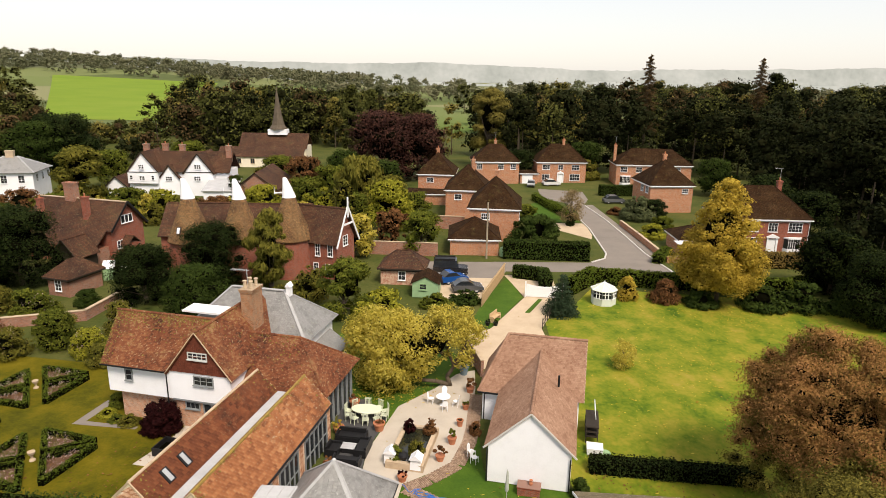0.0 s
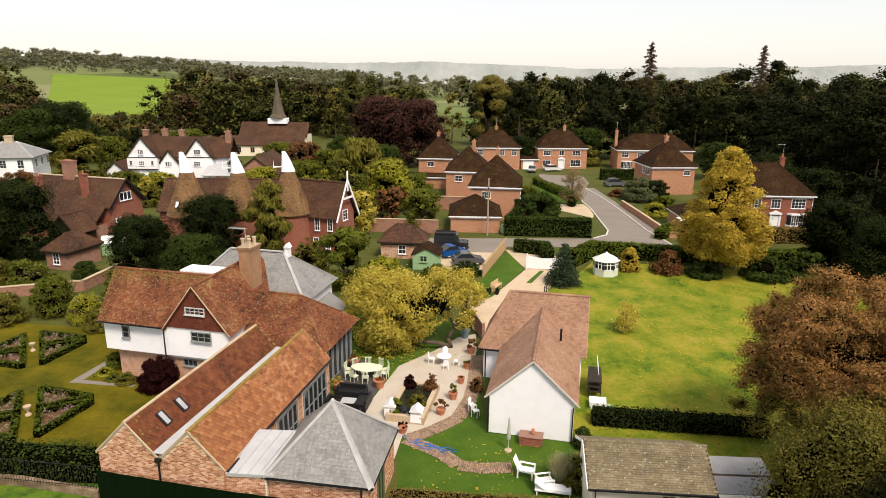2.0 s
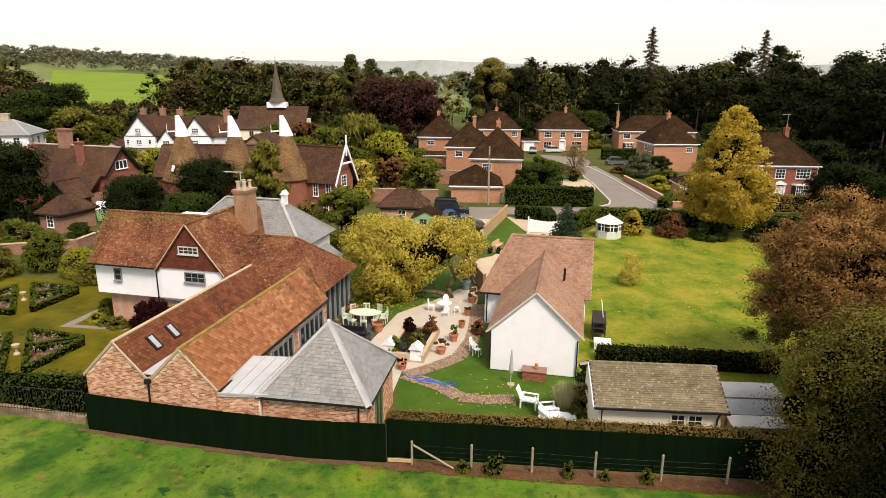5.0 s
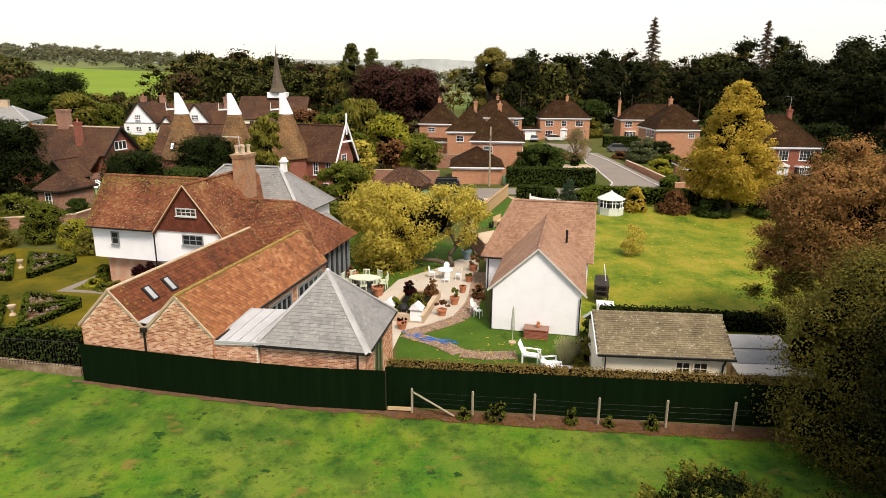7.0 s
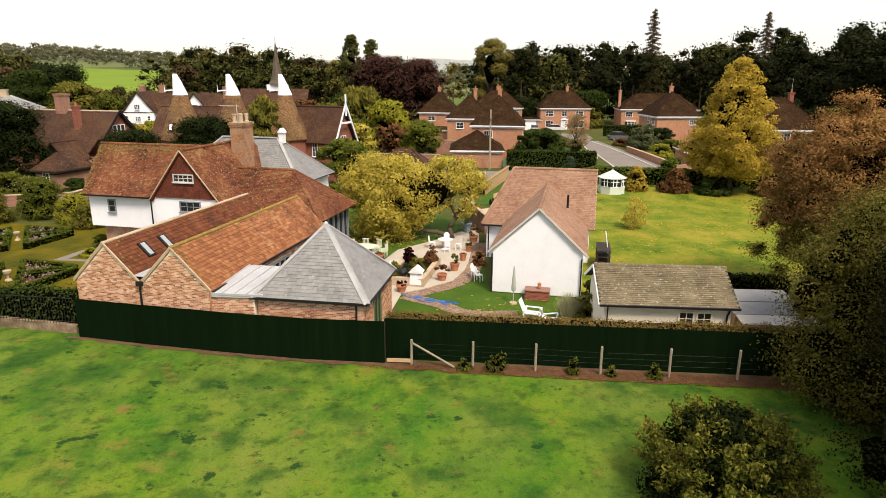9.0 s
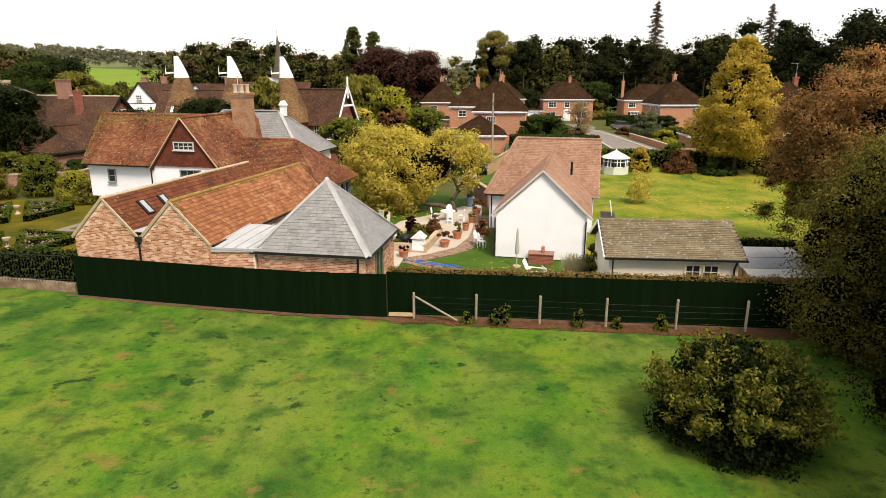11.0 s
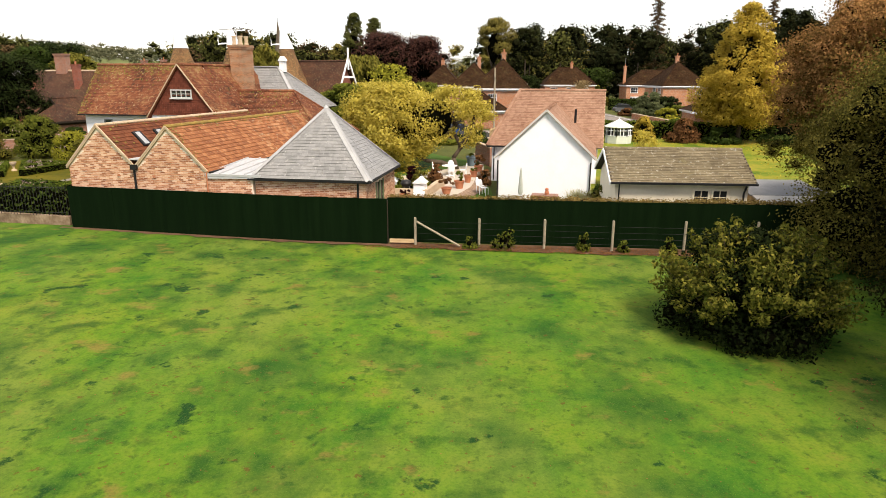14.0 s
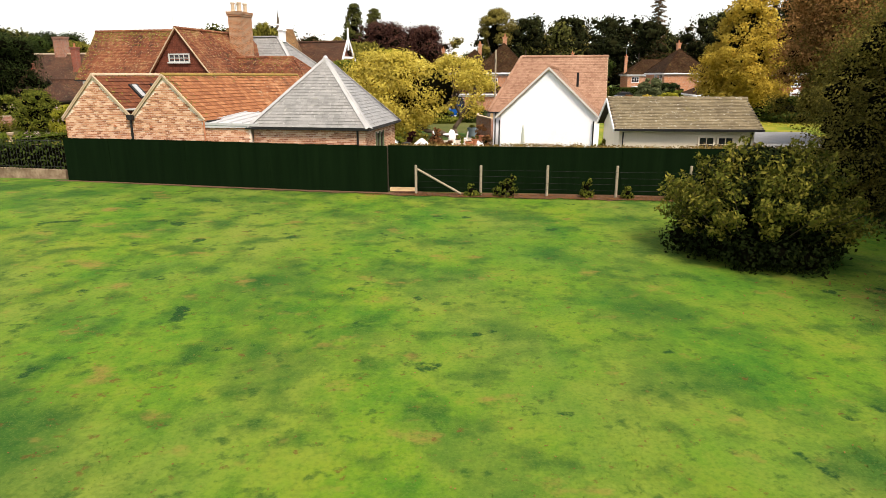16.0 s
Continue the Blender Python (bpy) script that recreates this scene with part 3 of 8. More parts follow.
# ---------------------------------------------------------------- plants
def leaf_arrays(blobs, n, size, rng, inner=0.2, flat=0.6, tall=1.0, droop=False, fuzz=0.15):
    """Corners of n small leaves over a set of ellipsoids (x, y, z, rx, ry, rz), as an array (n, 4, 3)."""
    b = np.array(blobs, float)
    area = (b[:, 3] * b[:, 4] * b[:, 5]) ** (2 / 3)
    pick = rng.choice(len(b), n, p=area / area.sum())
    d = rng.normal(size=(n, 3))
    d /= np.linalg.norm(d, axis=1, keepdims=True)
    rad = np.where(rng.random(n) < inner, rng.uniform(0.35, 0.85, n), np.clip(rng.normal(0.97, fuzz, n), 0.6, 1.7))
    c = b[pick, :3] + d * b[pick, 3:] * rad[:, None]
    nrm = d / b[pick, 3:]
    nrm /= np.linalg.norm(nrm, axis=1, keepdims=True)
    nrm = nrm + rng.normal(size=(n, 3)) * flat + np.array((0, 0, 0.25))
    nrm /= np.linalg.norm(nrm, axis=1, keepdims=True)
    t = np.cross(nrm, rng.normal(size=(n, 3)))
    if droop:
        t = np.array((0.0, 0.0, 1.0)) - nrm * nrm[:, 2:3] + t * 0.15
    t /= np.linalg.norm(t, axis=1, keepdims=True) + 1e-9
    s = np.cross(nrm, t)
    w = size * rng.uniform(0.55, 1.3, n)[:, None]
    dip = nrm * w * 0.25
    quads = np.stack([c - t * w * tall, c - s * w * 0.62 - dip, c + t * w * tall, c + s * w * 0.62 - dip], 1)
    soft = d / b[pick, 3:]
    soft /= np.linalg.norm(soft, axis=1, keepdims=True)
    mid = b[:, :3].mean(0)
    out = c - mid
    out /= np.linalg.norm(out, axis=1, keepdims=True) + 1e-6
    return quads, soft * 0.5 + out * 0.35 + nrm * 0.75


def leaf_mesh(name, quads, material):
    """One mesh of small leaves; with directions given, each leaf is shaded as part of its clump."""
    quads, aim = quads if isinstance(quads, tuple) else (quads, None)
    n = len(quads)
    me = bpy.data.meshes.new(name)
    me.vertices.add(4 * n)
    me.vertices.foreach_set("co", quads.reshape(-1).astype(np.float32))
    me.loops.add(4 * n)
    me.loops.foreach_set("vertex_index", np.arange(4 * n, dtype=np.int32))
    me.polygons.add(n)
    me.polygons.foreach_set("loop_start", np.arange(0, 4 * n, 4, dtype=np.int32))
    me.materials.append(material)
    me.update(calc_edges=True)
    if aim is not None:
        aim = aim / (np.linalg.norm(aim, axis=1, keepdims=True) + 1e-9)
        me.normals_split_custom_set_from_vertices(np.repeat(aim, 4, axis=0).tolist())
    return me


ICO = {}
for level in (1, 2):
    ico_bm = bmesh.new()
    bmesh.ops.create_icosphere(ico_bm, subdivisions=level, radius=1.0)
    ICO[level] = ([v.co.copy() for v in ico_bm.verts], [[v.index for v in f.verts] for f in ico_bm.faces])
    ico_bm.free()


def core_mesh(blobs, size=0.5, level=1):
    """A solid inside each clump, painted near-black as the shade among its twigs."""
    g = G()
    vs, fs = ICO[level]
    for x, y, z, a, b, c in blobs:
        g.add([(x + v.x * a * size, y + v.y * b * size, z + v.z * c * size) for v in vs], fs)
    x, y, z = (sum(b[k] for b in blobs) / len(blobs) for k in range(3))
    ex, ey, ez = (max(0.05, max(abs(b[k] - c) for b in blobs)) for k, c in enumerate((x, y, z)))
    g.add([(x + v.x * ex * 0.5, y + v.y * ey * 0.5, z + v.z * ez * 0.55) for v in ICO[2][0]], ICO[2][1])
    return mesh_of("twig_mass", g, inner_shade)


def crown_blobs(rng, h, r, base, count, shape="round"):
    """Clumps of foliage filling a crown that spans base..h with radius r."""
    out = []
    for _ in range(count):
        t = rng.random() ** 0.8
        if shape == "pyramid":
            t = rng.random() ** 1.15
            lim = r * min(1.0, 1.12 * (1 - t) ** 0.58 + 0.03) * (0.8 + 0.2 * min(1, t * 6))
        elif shape in ("cone", "spire"):
            lim = r * (max(0.0, 1 - t) ** 0.75 + 0.07) * (0.7 + 0.3 * min(1, t * 8))
        elif shape == "dome":
            lim = r * math.sqrt(max(0.03, 1 - t * t))
        else:
            lim = r * math.sqrt(max(0.04, 1 - (2 * t - 0.85) ** 2 / 1.4))
        a, q = rng.random() * 2 * math.pi, lim * math.sqrt(rng.uniform(0.15, 1.0)) * 0.8
        s = rng.uniform(0.11, 0.29) * min(r, (h - base) / 1.6) * {"cone": 0.75, "spire": 0.34, "pyramid": 0.85 - 0.5 * t}.get(shape, 1)
        z = min(base + t * (h - base), h - s * 0.75)
        out.append((q * math.cos(a), q * math.sin(a), z, s * rng.uniform(0.9, 1.35), s * rng.uniform(0.9, 1.35), s * rng.uniform(0.65, 0.95)))
    return out


def trunk_mesh(rng, h, r, blobs, lean=0.0):
    g = G()
    top = h * 0.72
    pts = [Vector((lean * k / 5 + rng.uniform(-0.05, 0.05) * r * 4, rng.uniform(-0.05, 0.05) * r * 4, top * k / 5)) for k in range(6)]
    pts[0] = Vector((0, 0, -0.15))
    for k in range(5):
        g.bar(pts[k], pts[k + 1], r * (1 - 0.16 * k), 8, r * (1 - 0.16 * (k + 1)))
    for bl in blobs[:: max(1, len(blobs) // 14)]:
        k = min(4, max(1, int(bl[2] / max(0.1, h) * 5) - 1))
        mid = lerp3(pts[k], bl[:3], 0.5) + Vector((0, 0, 0.1 * h * rng.uniform(-0.3, 0.6)))
        g.bar(pts[k], mid, r * 0.36, 6, r * 0.2)
        g.bar(mid, bl[:3], r * 0.2, 5, r * 0.05)
    return mesh_of("trunk", g, bark, True)


def tree(name, x, y, h, r, base, material, n, size, label, seed, shape="round", clumps=55, tr=None, z=0.0, category="tree", group="", squash=1.0, tall=1.0, droop=False, core=0.5, fuzz=0.15):
    rng, nr = random.Random(seed), np.random.default_rng(seed)
    blobs = crown_blobs(rng, h, r, base, clumps, shape)
    blobs = [(a, b * squash, *rest) for a, b, *rest in blobs]
    ob = thing(name, pose(x, y, z, 0, 0, rng.uniform(0, 360) if squash == 1 else 0), label, category, group)
    part("trunk", trunk_mesh(rng, h, tr or 0.035 * h, blobs), bark, ob)
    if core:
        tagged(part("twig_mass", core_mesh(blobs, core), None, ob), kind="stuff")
    part("crown", leaf_mesh("crown", leaf_arrays(blobs, n, size, nr, tall=tall, droop=droop, fuzz=fuzz), material), material, ob)
    return ob


def bush(name, x, y, h, r, material, n, size, label, seed, clumps=26, category="shrub", z=0.0, squash=1.0, group="", deg=0):
    rng, nr = random.Random(seed), np.random.default_rng(seed)
    blobs = [(a, b * squash, c, d, e * squash, f) for a, b, c, d, e, f in crown_blobs(rng, h, r, 0.04 * h, int(clumps * 1.6), "dome")]
    blobs += [(math.cos(k * 0.9) * r * 0.62, math.sin(k * 0.9) * r * 0.62 * squash, 0.2 * h, r * 0.3, r * 0.3, h * 0.2) for k in range(7)]
    n = int(n * 1.5)
    ob = thing(name, pose(x, y, z, 0, 0, deg), label, category, group)
    g = G()
    for bl in blobs[::4]:
        g.bar((bl[0] * 0.15, bl[1] * 0.15, -0.1), bl[:3], 0.012 * h + 0.008, 5, 0.004 * h + 0.003)
    part("stem", g, bark, ob)
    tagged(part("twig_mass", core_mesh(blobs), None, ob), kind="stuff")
    part("foliage", leaf_mesh("foliage", leaf_arrays(blobs, n, size, nr), material), material, ob)
    return ob


def hedge_run(name, pts, w, h, material, label, seed, n_per_m2=60, size=0.1, z=0.0, category="hedge", soft=0.1):
    """A clipped hedge along a line: a coat of leaves over a core painted dark as inner shade."""
    nr, g, quads = np.random.default_rng(seed), G(), []
    for (xa, ya), (xb, yb) in zip(pts, pts[1:]):
        a, b = Vector((xa, ya, z)), Vector((xb, yb, z))
        d = (b - a).normalized()
        s = Vector((-d.y, d.x, 0))
        ln = (b - a).length
        m = Matrix((d, s, Vector((0, 0, 1)))).transposed().to_4x4()
        m.translation = a
        g.box(-w * 0.3, ln + w * 0.3, -w / 2 + 0.06, w / 2 - 0.06, -0.05, h - 0.08, m)
        area = 2 * ln * h + ln * w + 2 * w * h
        n = int(area * n_per_m2)
        f = nr.random(n) * area
        u, v = nr.random(n) * (ln + w * 0.6) - w * 0.3, nr.random(n)
        side = f < 2 * ln * h
        top = (~side) & (f < 2 * ln * h + ln * w)
        p, q = np.zeros((n, 3)), np.zeros((n, 3))
        sg = np.where(nr.random(n) < 0.5, 1.0, -1.0)
        p[:, 0], p[:, 1], p[:, 2] = u, np.where(side, sg * w / 2, (v - 0.5) * w), np.where(side, v * h, h)
        q[:, 1], q[:, 2] = np.where(side, sg, 0), np.where(side, 0.2, 1)
        ends = ~(side | top)
        p[ends, 0] = np.where(sg[ends] > 0, ln + w * 0.3, -w * 0.3)
        p[ends, 2] = nr.random(ends.sum()) * h
        q[ends] = np.stack([sg[ends], np.zeros(ends.sum()), np.full(ends.sum(), 0.2)], 1)
        wob = np.sin(u * 1.7 + seed) * 0.4 + np.sin(u * 0.6 + 2 * seed) * 0.6
        p += q * (nr.normal(size=(n, 1)) * soft * 0.5 + wob[:, None] * soft * 0.6)
        q = q + nr.normal(size=(n, 3)) * 0.6
        q /= np.linalg.norm(q, axis=1, keepdims=True)
        t = np.cross(q, nr.normal(size=(n, 3)))
        t /= np.linalg.norm(t, axis=1, keepdims=True)
        k = np.cross(q, t)
        sz = size * nr.uniform(0.6, 1.3, n)[:, None]
        quad = np.stack([p - t * sz, p - k * sz * 0.65, p + t * sz, p + k * sz * 0.65], 1)
        rot = np.array(m.to_3x3())
        quads.append(quad @ rot.T + np.array(a))
    ob = thing(name, Matrix.Identity(4), label, category)
    part("twig_mass", g, inner_shade, ob)
    part("foliage", leaf_mesh("foliage", np.concatenate(quads), material), material, ob)
    return ob



# ---------------------------------------------------------------- ground, far land
def land(x, y):
    """Height of the land: the field falls gently to the right, the village is level, a hill rises far off."""
    d = math.hypot(x, y)
    near = 0.022 * max(0.0, -x - 1) * min(1.0, max(0.0, (30 - y) / 5)) * min(1.0, max(0.0, (60 + x) / 30))
    s = min(1.0, max(0.0, (d - 260) / 400))
    s = s * s * (3 - 2 * s)
    hill = 38 * math.exp(-(((x + 700) / 480) ** 2) - ((y - 1000) / 360) ** 2)
    return near + s * (hill + 2 + 2 * math.sin(x * 0.006) * math.cos(y * 0.005))


def axis_steps(far):
    out, v, step = [0.0], 0.0, 1.8
    while v < far:
        step *= 1.07
        v += step
        out.append(v)
    return [-q for q in out[:0:-1]] + out


# pasture near by, a patchwork of duller fields far off with haze in their colours
ground_m = M("pasture_and_hazed_fields", [(0.014, 0.062, 0.012), (0.038, 0.108, 0.016), (0.088, 0.155, 0.023), (0.13, 0.172, 0.031), (0.17, 0.165, 0.044)], 0.5, 5.0, rough=0.9, bump=0.5, bump_dist=0.05, spec=0.05, contrast=1.3, stretch=(1, 0.8, 1), fw=0.35)
gn, gl = ground_m.node_tree.nodes, ground_m.node_tree.links
gb = gn["Principled BSDF"]
near_col = gb.inputs["Base Color"].links[0].from_socket
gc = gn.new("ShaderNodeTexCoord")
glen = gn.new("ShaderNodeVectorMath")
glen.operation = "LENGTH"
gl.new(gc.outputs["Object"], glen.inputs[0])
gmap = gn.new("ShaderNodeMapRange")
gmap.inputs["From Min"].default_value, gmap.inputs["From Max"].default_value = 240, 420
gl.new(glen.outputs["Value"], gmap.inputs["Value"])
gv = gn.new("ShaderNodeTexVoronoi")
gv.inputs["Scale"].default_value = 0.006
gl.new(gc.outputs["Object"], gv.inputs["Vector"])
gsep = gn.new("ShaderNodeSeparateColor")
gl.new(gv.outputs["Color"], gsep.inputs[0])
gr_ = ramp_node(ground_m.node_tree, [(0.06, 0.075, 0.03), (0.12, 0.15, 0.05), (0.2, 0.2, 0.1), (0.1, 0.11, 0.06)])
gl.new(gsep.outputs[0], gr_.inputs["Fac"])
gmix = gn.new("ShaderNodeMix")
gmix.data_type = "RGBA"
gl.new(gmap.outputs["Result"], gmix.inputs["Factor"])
# dark tufts, worn russet patches and a slow drift from green to straw
def layer(col_in, scale, lo, hi, colour, amount, stretch=(1, 1, 1)):
    mp_ = gn.new("ShaderNodeMapping")
    mp_.inputs["Scale"].default_value = stretch
    gl.new(gc.outputs["Object"], mp_.inputs[0])
    nz = gn.new("ShaderNodeTexNoise")
    nz.inputs["Scale"].default_value, nz.inputs["Detail"].default_value, nz.inputs["Roughness"].default_value = scale, 5, 0.62
    gl.new(mp_.outputs[0], nz.inputs["Vector"])
    mr = gn.new("ShaderNodeMapRange")
    mr.inputs["From Min"].default_value, mr.inputs["From Max"].default_value, mr.inputs["To Max"].default_value = lo, hi, amount
    gl.new(nz.outputs["Fac"], mr.inputs["Value"])
    mx = gn.new("ShaderNodeMix")
    mx.data_type = "RGBA"
    gl.new(mr.outputs["Result"], mx.inputs["Factor"])
    gl.new(col_in, mx.inputs["A"])
    mx.inputs["B"].default_value = (*colour, 1)
    return mx.outputs["Result"]


near_col = layer(near_col, 0.09, 0.42, 0.62, (0.04, 0.125, 0.015), 0.5)
near_col = layer(near_col, 0.2, 0.45, 0.62, (0.135, 0.17, 0.03), 0.72, (1, 0.7, 1))
near_col = layer(near_col, 0.36, 0.48, 0.64, (0.015, 0.064, 0.01), 0.78, (1, 0.75, 1))
near_col = layer(near_col, 1.0, 0.52, 0.66, (0.011, 0.05, 0.009), 0.72, (0.9, 0.9, 1))
near_col = layer(near_col, 0.75, 0.63, 0.67, (0.006, 0.034, 0.009), 0.92)
near_col = layer(near_col, 2.6, 0.58, 0.69, (0.012, 0.046, 0.009), 0.75)
near_col = layer(near_col, 0.9, 0.6, 0.7, (0.19, 0.125, 0.034), 0.7, (0.8, 1.1, 1))
near_col = layer(near_col, 4.5, 0.62, 0.69, (0.09, 0.042, 0.013), 0.75)
near_col = layer(near_col, 14.0, 0.45, 0.72, (0.016, 0.06, 0.009), 0.42)
near_col = layer(near_col, 26.0, 0.5, 0.78, (0.15, 0.19, 0.04), 0.35)
gl.new(near_col, gmix.inputs["A"])
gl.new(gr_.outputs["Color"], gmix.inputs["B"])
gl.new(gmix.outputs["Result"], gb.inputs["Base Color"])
xs, ys = axis_steps(4300), axis_steps(4300)
g = G()
g.v = [(x, y, land(x, y)) for y in ys for x in xs]
nx = len(xs)
g.f = [(j * nx + i, j * nx + i + 1, (j + 1) * nx + i + 1, (j + 1) * nx + i) for j in range(len(ys) - 1) for i in range(nx - 1)]
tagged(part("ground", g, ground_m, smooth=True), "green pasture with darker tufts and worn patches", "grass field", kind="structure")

sheet("ground_village", [(-22.5, 29.9), (-17.5, 29.0), (-13.7, 27.6), (-6, 26.0), (14, 24.4), (40, 24), (150, 40), (240, 330), (-260, 330), (-150, 60), (-60, 31)], 0.03, rough_ground, "rough garden ground between the village houses")
sheet("lawn_right", [(8.3, 27.0), (40, 27), (58, 62), (40, 69), (19, 73), (15, 66), (11.5, 62), (10.5, 47), (8.4, 36)], 0.05, lawn_grass, "broad yellowing lawn with mown patches", cat="lawn")
sheet("lawn_garden", [(-21, 30.6), (-18, 30.5), (-14.5, 44), (-22.5, 44), (-27, 51), (-42, 54), (-46, 33)], 0.05, garden_grass, "olive green garden lawn round the box beds", cat="lawn")
sheet("lawn_court", [(-2.2, 27), (7, 26.4), (8.4, 34), (3, 36), (3, 52), (-2, 60), (-12, 58), (-9, 50), (-6, 45), (-2.4, 34)], 0.045, court_grass, "short green lawn beside the patio", cat="lawn")
sheet("lawn_gate", [(5.6, 60), (10.2, 69.5), (9.4, 77.5), (6.2, 70), (3.8, 62)], 0.055, court_grass, "small green lawn beside the drive", cat="lawn")
sheet("drive", [(3.2, 51.5), (10.2, 47.5), (11, 53), (10.8, 60), (14.6, 69.5), (15, 78), (9, 78), (10.4, 69.5), (5.6, 60), (3.0, 58)], 0.06, tan_gravel, "tan gravel drive leading to a white gate", cat="drive")
sheet("verge_strip", [(9.75, 64.6), (10.25, 64.4), (12.35, 68.8), (11.95, 69.0)], 0.075, court_grass, "strip of grass in the gravel drive", 0.03, "lawn")
sheet("parking", [(-0.5, 69), (5.2, 68.8), (8.2, 76.6), (-1, 77.0)], 0.05, tan_gravel, "pale gravel parking yard", cat="drive")
sheet("parking_tarmac", [(-1, 77.0), (8.2, 76.6), (9.4, 79.5), (8.4, 83.9), (-1, 83.9)], 0.05, asphalt, "grey tarmac part of the parking yard", cat="drive")
sheet("road", [(8.2, 79.6), (22, 79.6), (29.5, 75), (31.5, 79), (30.7, 88.7), (30.9, 100), (30.9, 112), (30.2, 124.7), (32.5, 131), (33.4, 140), (24, 143.5), (22.8, 132), (27.0, 127), (27.7, 119), (26.3, 110), (26.3, 104), (25.7, 97), (25.0, 88.6), (24.0, 85.8), (21.5, 84), (8.2, 84)], 0.06, asphalt, "worn grey asphalt lane with pale edges", cat="road")
g = G()
for pts in ([(21.8, 84.1), (24.1, 86), (25.0, 88.6), (25.7, 97), (26.3, 104), (26.3, 110), (27.7, 119)], [(31.5, 79), (30.75, 88.7), (30.95, 100), (30.95, 112), (30.25, 124.7)]):
    for (xa, ya), (xb, yb) in zip(pts, pts[1:]):
        g.beam((xa, ya, 0.1), (xb, yb, 0.1), 0.22, 0.14)
tagged(part("kerb", g, kerb_stone), "pale concrete kerb along the lane", "kerb", kind="structure")
sheet("pavement", [(20.5, 103.5), (25.0, 97.2), (25.75, 100), (26.2, 105), (26.1, 108.3), (20.5, 108.3)], 0.055, tan_gravel, "pale front drive beside the lane", cat="pavement")
sheet("pavement_verge", [(31.1, 88), (31.15, 112), (30.5, 125), (32.0, 125), (32.2, 107), (32.2, 88)], 0.1, asphalt, "narrow grey pavement strewn with leaves along the wall", 0.1, "pavement")
sheet("lawn_bank", [(15, 122), (22.8, 128), (26.6, 119), (25.8, 109.2), (19.5, 109.2)], 0.08, court_grass, "sloping green front lawn beside the lane", 0.05, "lawn")

# distant ridges, their haze painted on as a pale self-lit colour
haze_m = bpy.data.materials.new("painted_distance_haze")
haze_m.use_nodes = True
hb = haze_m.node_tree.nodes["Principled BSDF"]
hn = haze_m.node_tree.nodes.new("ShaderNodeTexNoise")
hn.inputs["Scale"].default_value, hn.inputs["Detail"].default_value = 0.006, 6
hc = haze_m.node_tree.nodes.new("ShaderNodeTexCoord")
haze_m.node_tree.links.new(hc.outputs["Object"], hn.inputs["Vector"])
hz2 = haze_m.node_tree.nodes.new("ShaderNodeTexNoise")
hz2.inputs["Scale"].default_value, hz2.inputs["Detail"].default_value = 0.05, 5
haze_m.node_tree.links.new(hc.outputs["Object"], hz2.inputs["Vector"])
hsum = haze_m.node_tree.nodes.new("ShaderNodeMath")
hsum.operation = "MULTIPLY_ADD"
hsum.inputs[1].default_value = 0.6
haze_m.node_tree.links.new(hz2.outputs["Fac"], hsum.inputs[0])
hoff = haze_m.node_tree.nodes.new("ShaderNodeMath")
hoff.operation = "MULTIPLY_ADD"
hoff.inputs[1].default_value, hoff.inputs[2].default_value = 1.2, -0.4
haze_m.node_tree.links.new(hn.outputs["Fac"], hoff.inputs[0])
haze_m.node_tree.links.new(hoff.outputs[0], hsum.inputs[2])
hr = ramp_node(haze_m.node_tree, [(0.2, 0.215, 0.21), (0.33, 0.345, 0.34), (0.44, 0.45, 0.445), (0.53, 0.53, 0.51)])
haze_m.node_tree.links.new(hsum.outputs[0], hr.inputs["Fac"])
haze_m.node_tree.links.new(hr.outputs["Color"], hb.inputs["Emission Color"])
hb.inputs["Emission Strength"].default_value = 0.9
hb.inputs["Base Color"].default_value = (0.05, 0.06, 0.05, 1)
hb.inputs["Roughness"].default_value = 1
rr = random.Random(5)


def ridge_line(name, dist, z_of, x0, x1, step, seed):
    g = G()
    k, rows = 0, []
    x = x0
    while x <= x1:
        z = z_of(x) + 4.5 * noise.noise((x * 0.01, seed, 0)) + 2.2 * noise.noise((x * 0.05, seed, 3)) + 0.9 * noise.noise((x * 0.13, seed, 7))
        rows.append((x, z))
        x += step
    for (xa, za), (xb, zb) in zip(rows, rows[1:]):
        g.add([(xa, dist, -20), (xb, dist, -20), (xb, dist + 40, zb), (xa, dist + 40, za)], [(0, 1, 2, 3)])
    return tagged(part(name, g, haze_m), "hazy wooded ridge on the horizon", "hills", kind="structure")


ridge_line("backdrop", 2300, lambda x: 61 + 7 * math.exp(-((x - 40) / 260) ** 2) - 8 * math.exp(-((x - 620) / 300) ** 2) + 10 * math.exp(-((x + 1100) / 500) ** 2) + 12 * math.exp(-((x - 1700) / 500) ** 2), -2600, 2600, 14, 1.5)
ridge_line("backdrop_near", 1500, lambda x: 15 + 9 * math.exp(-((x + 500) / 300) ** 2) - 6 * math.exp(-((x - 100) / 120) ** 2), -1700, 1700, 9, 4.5)

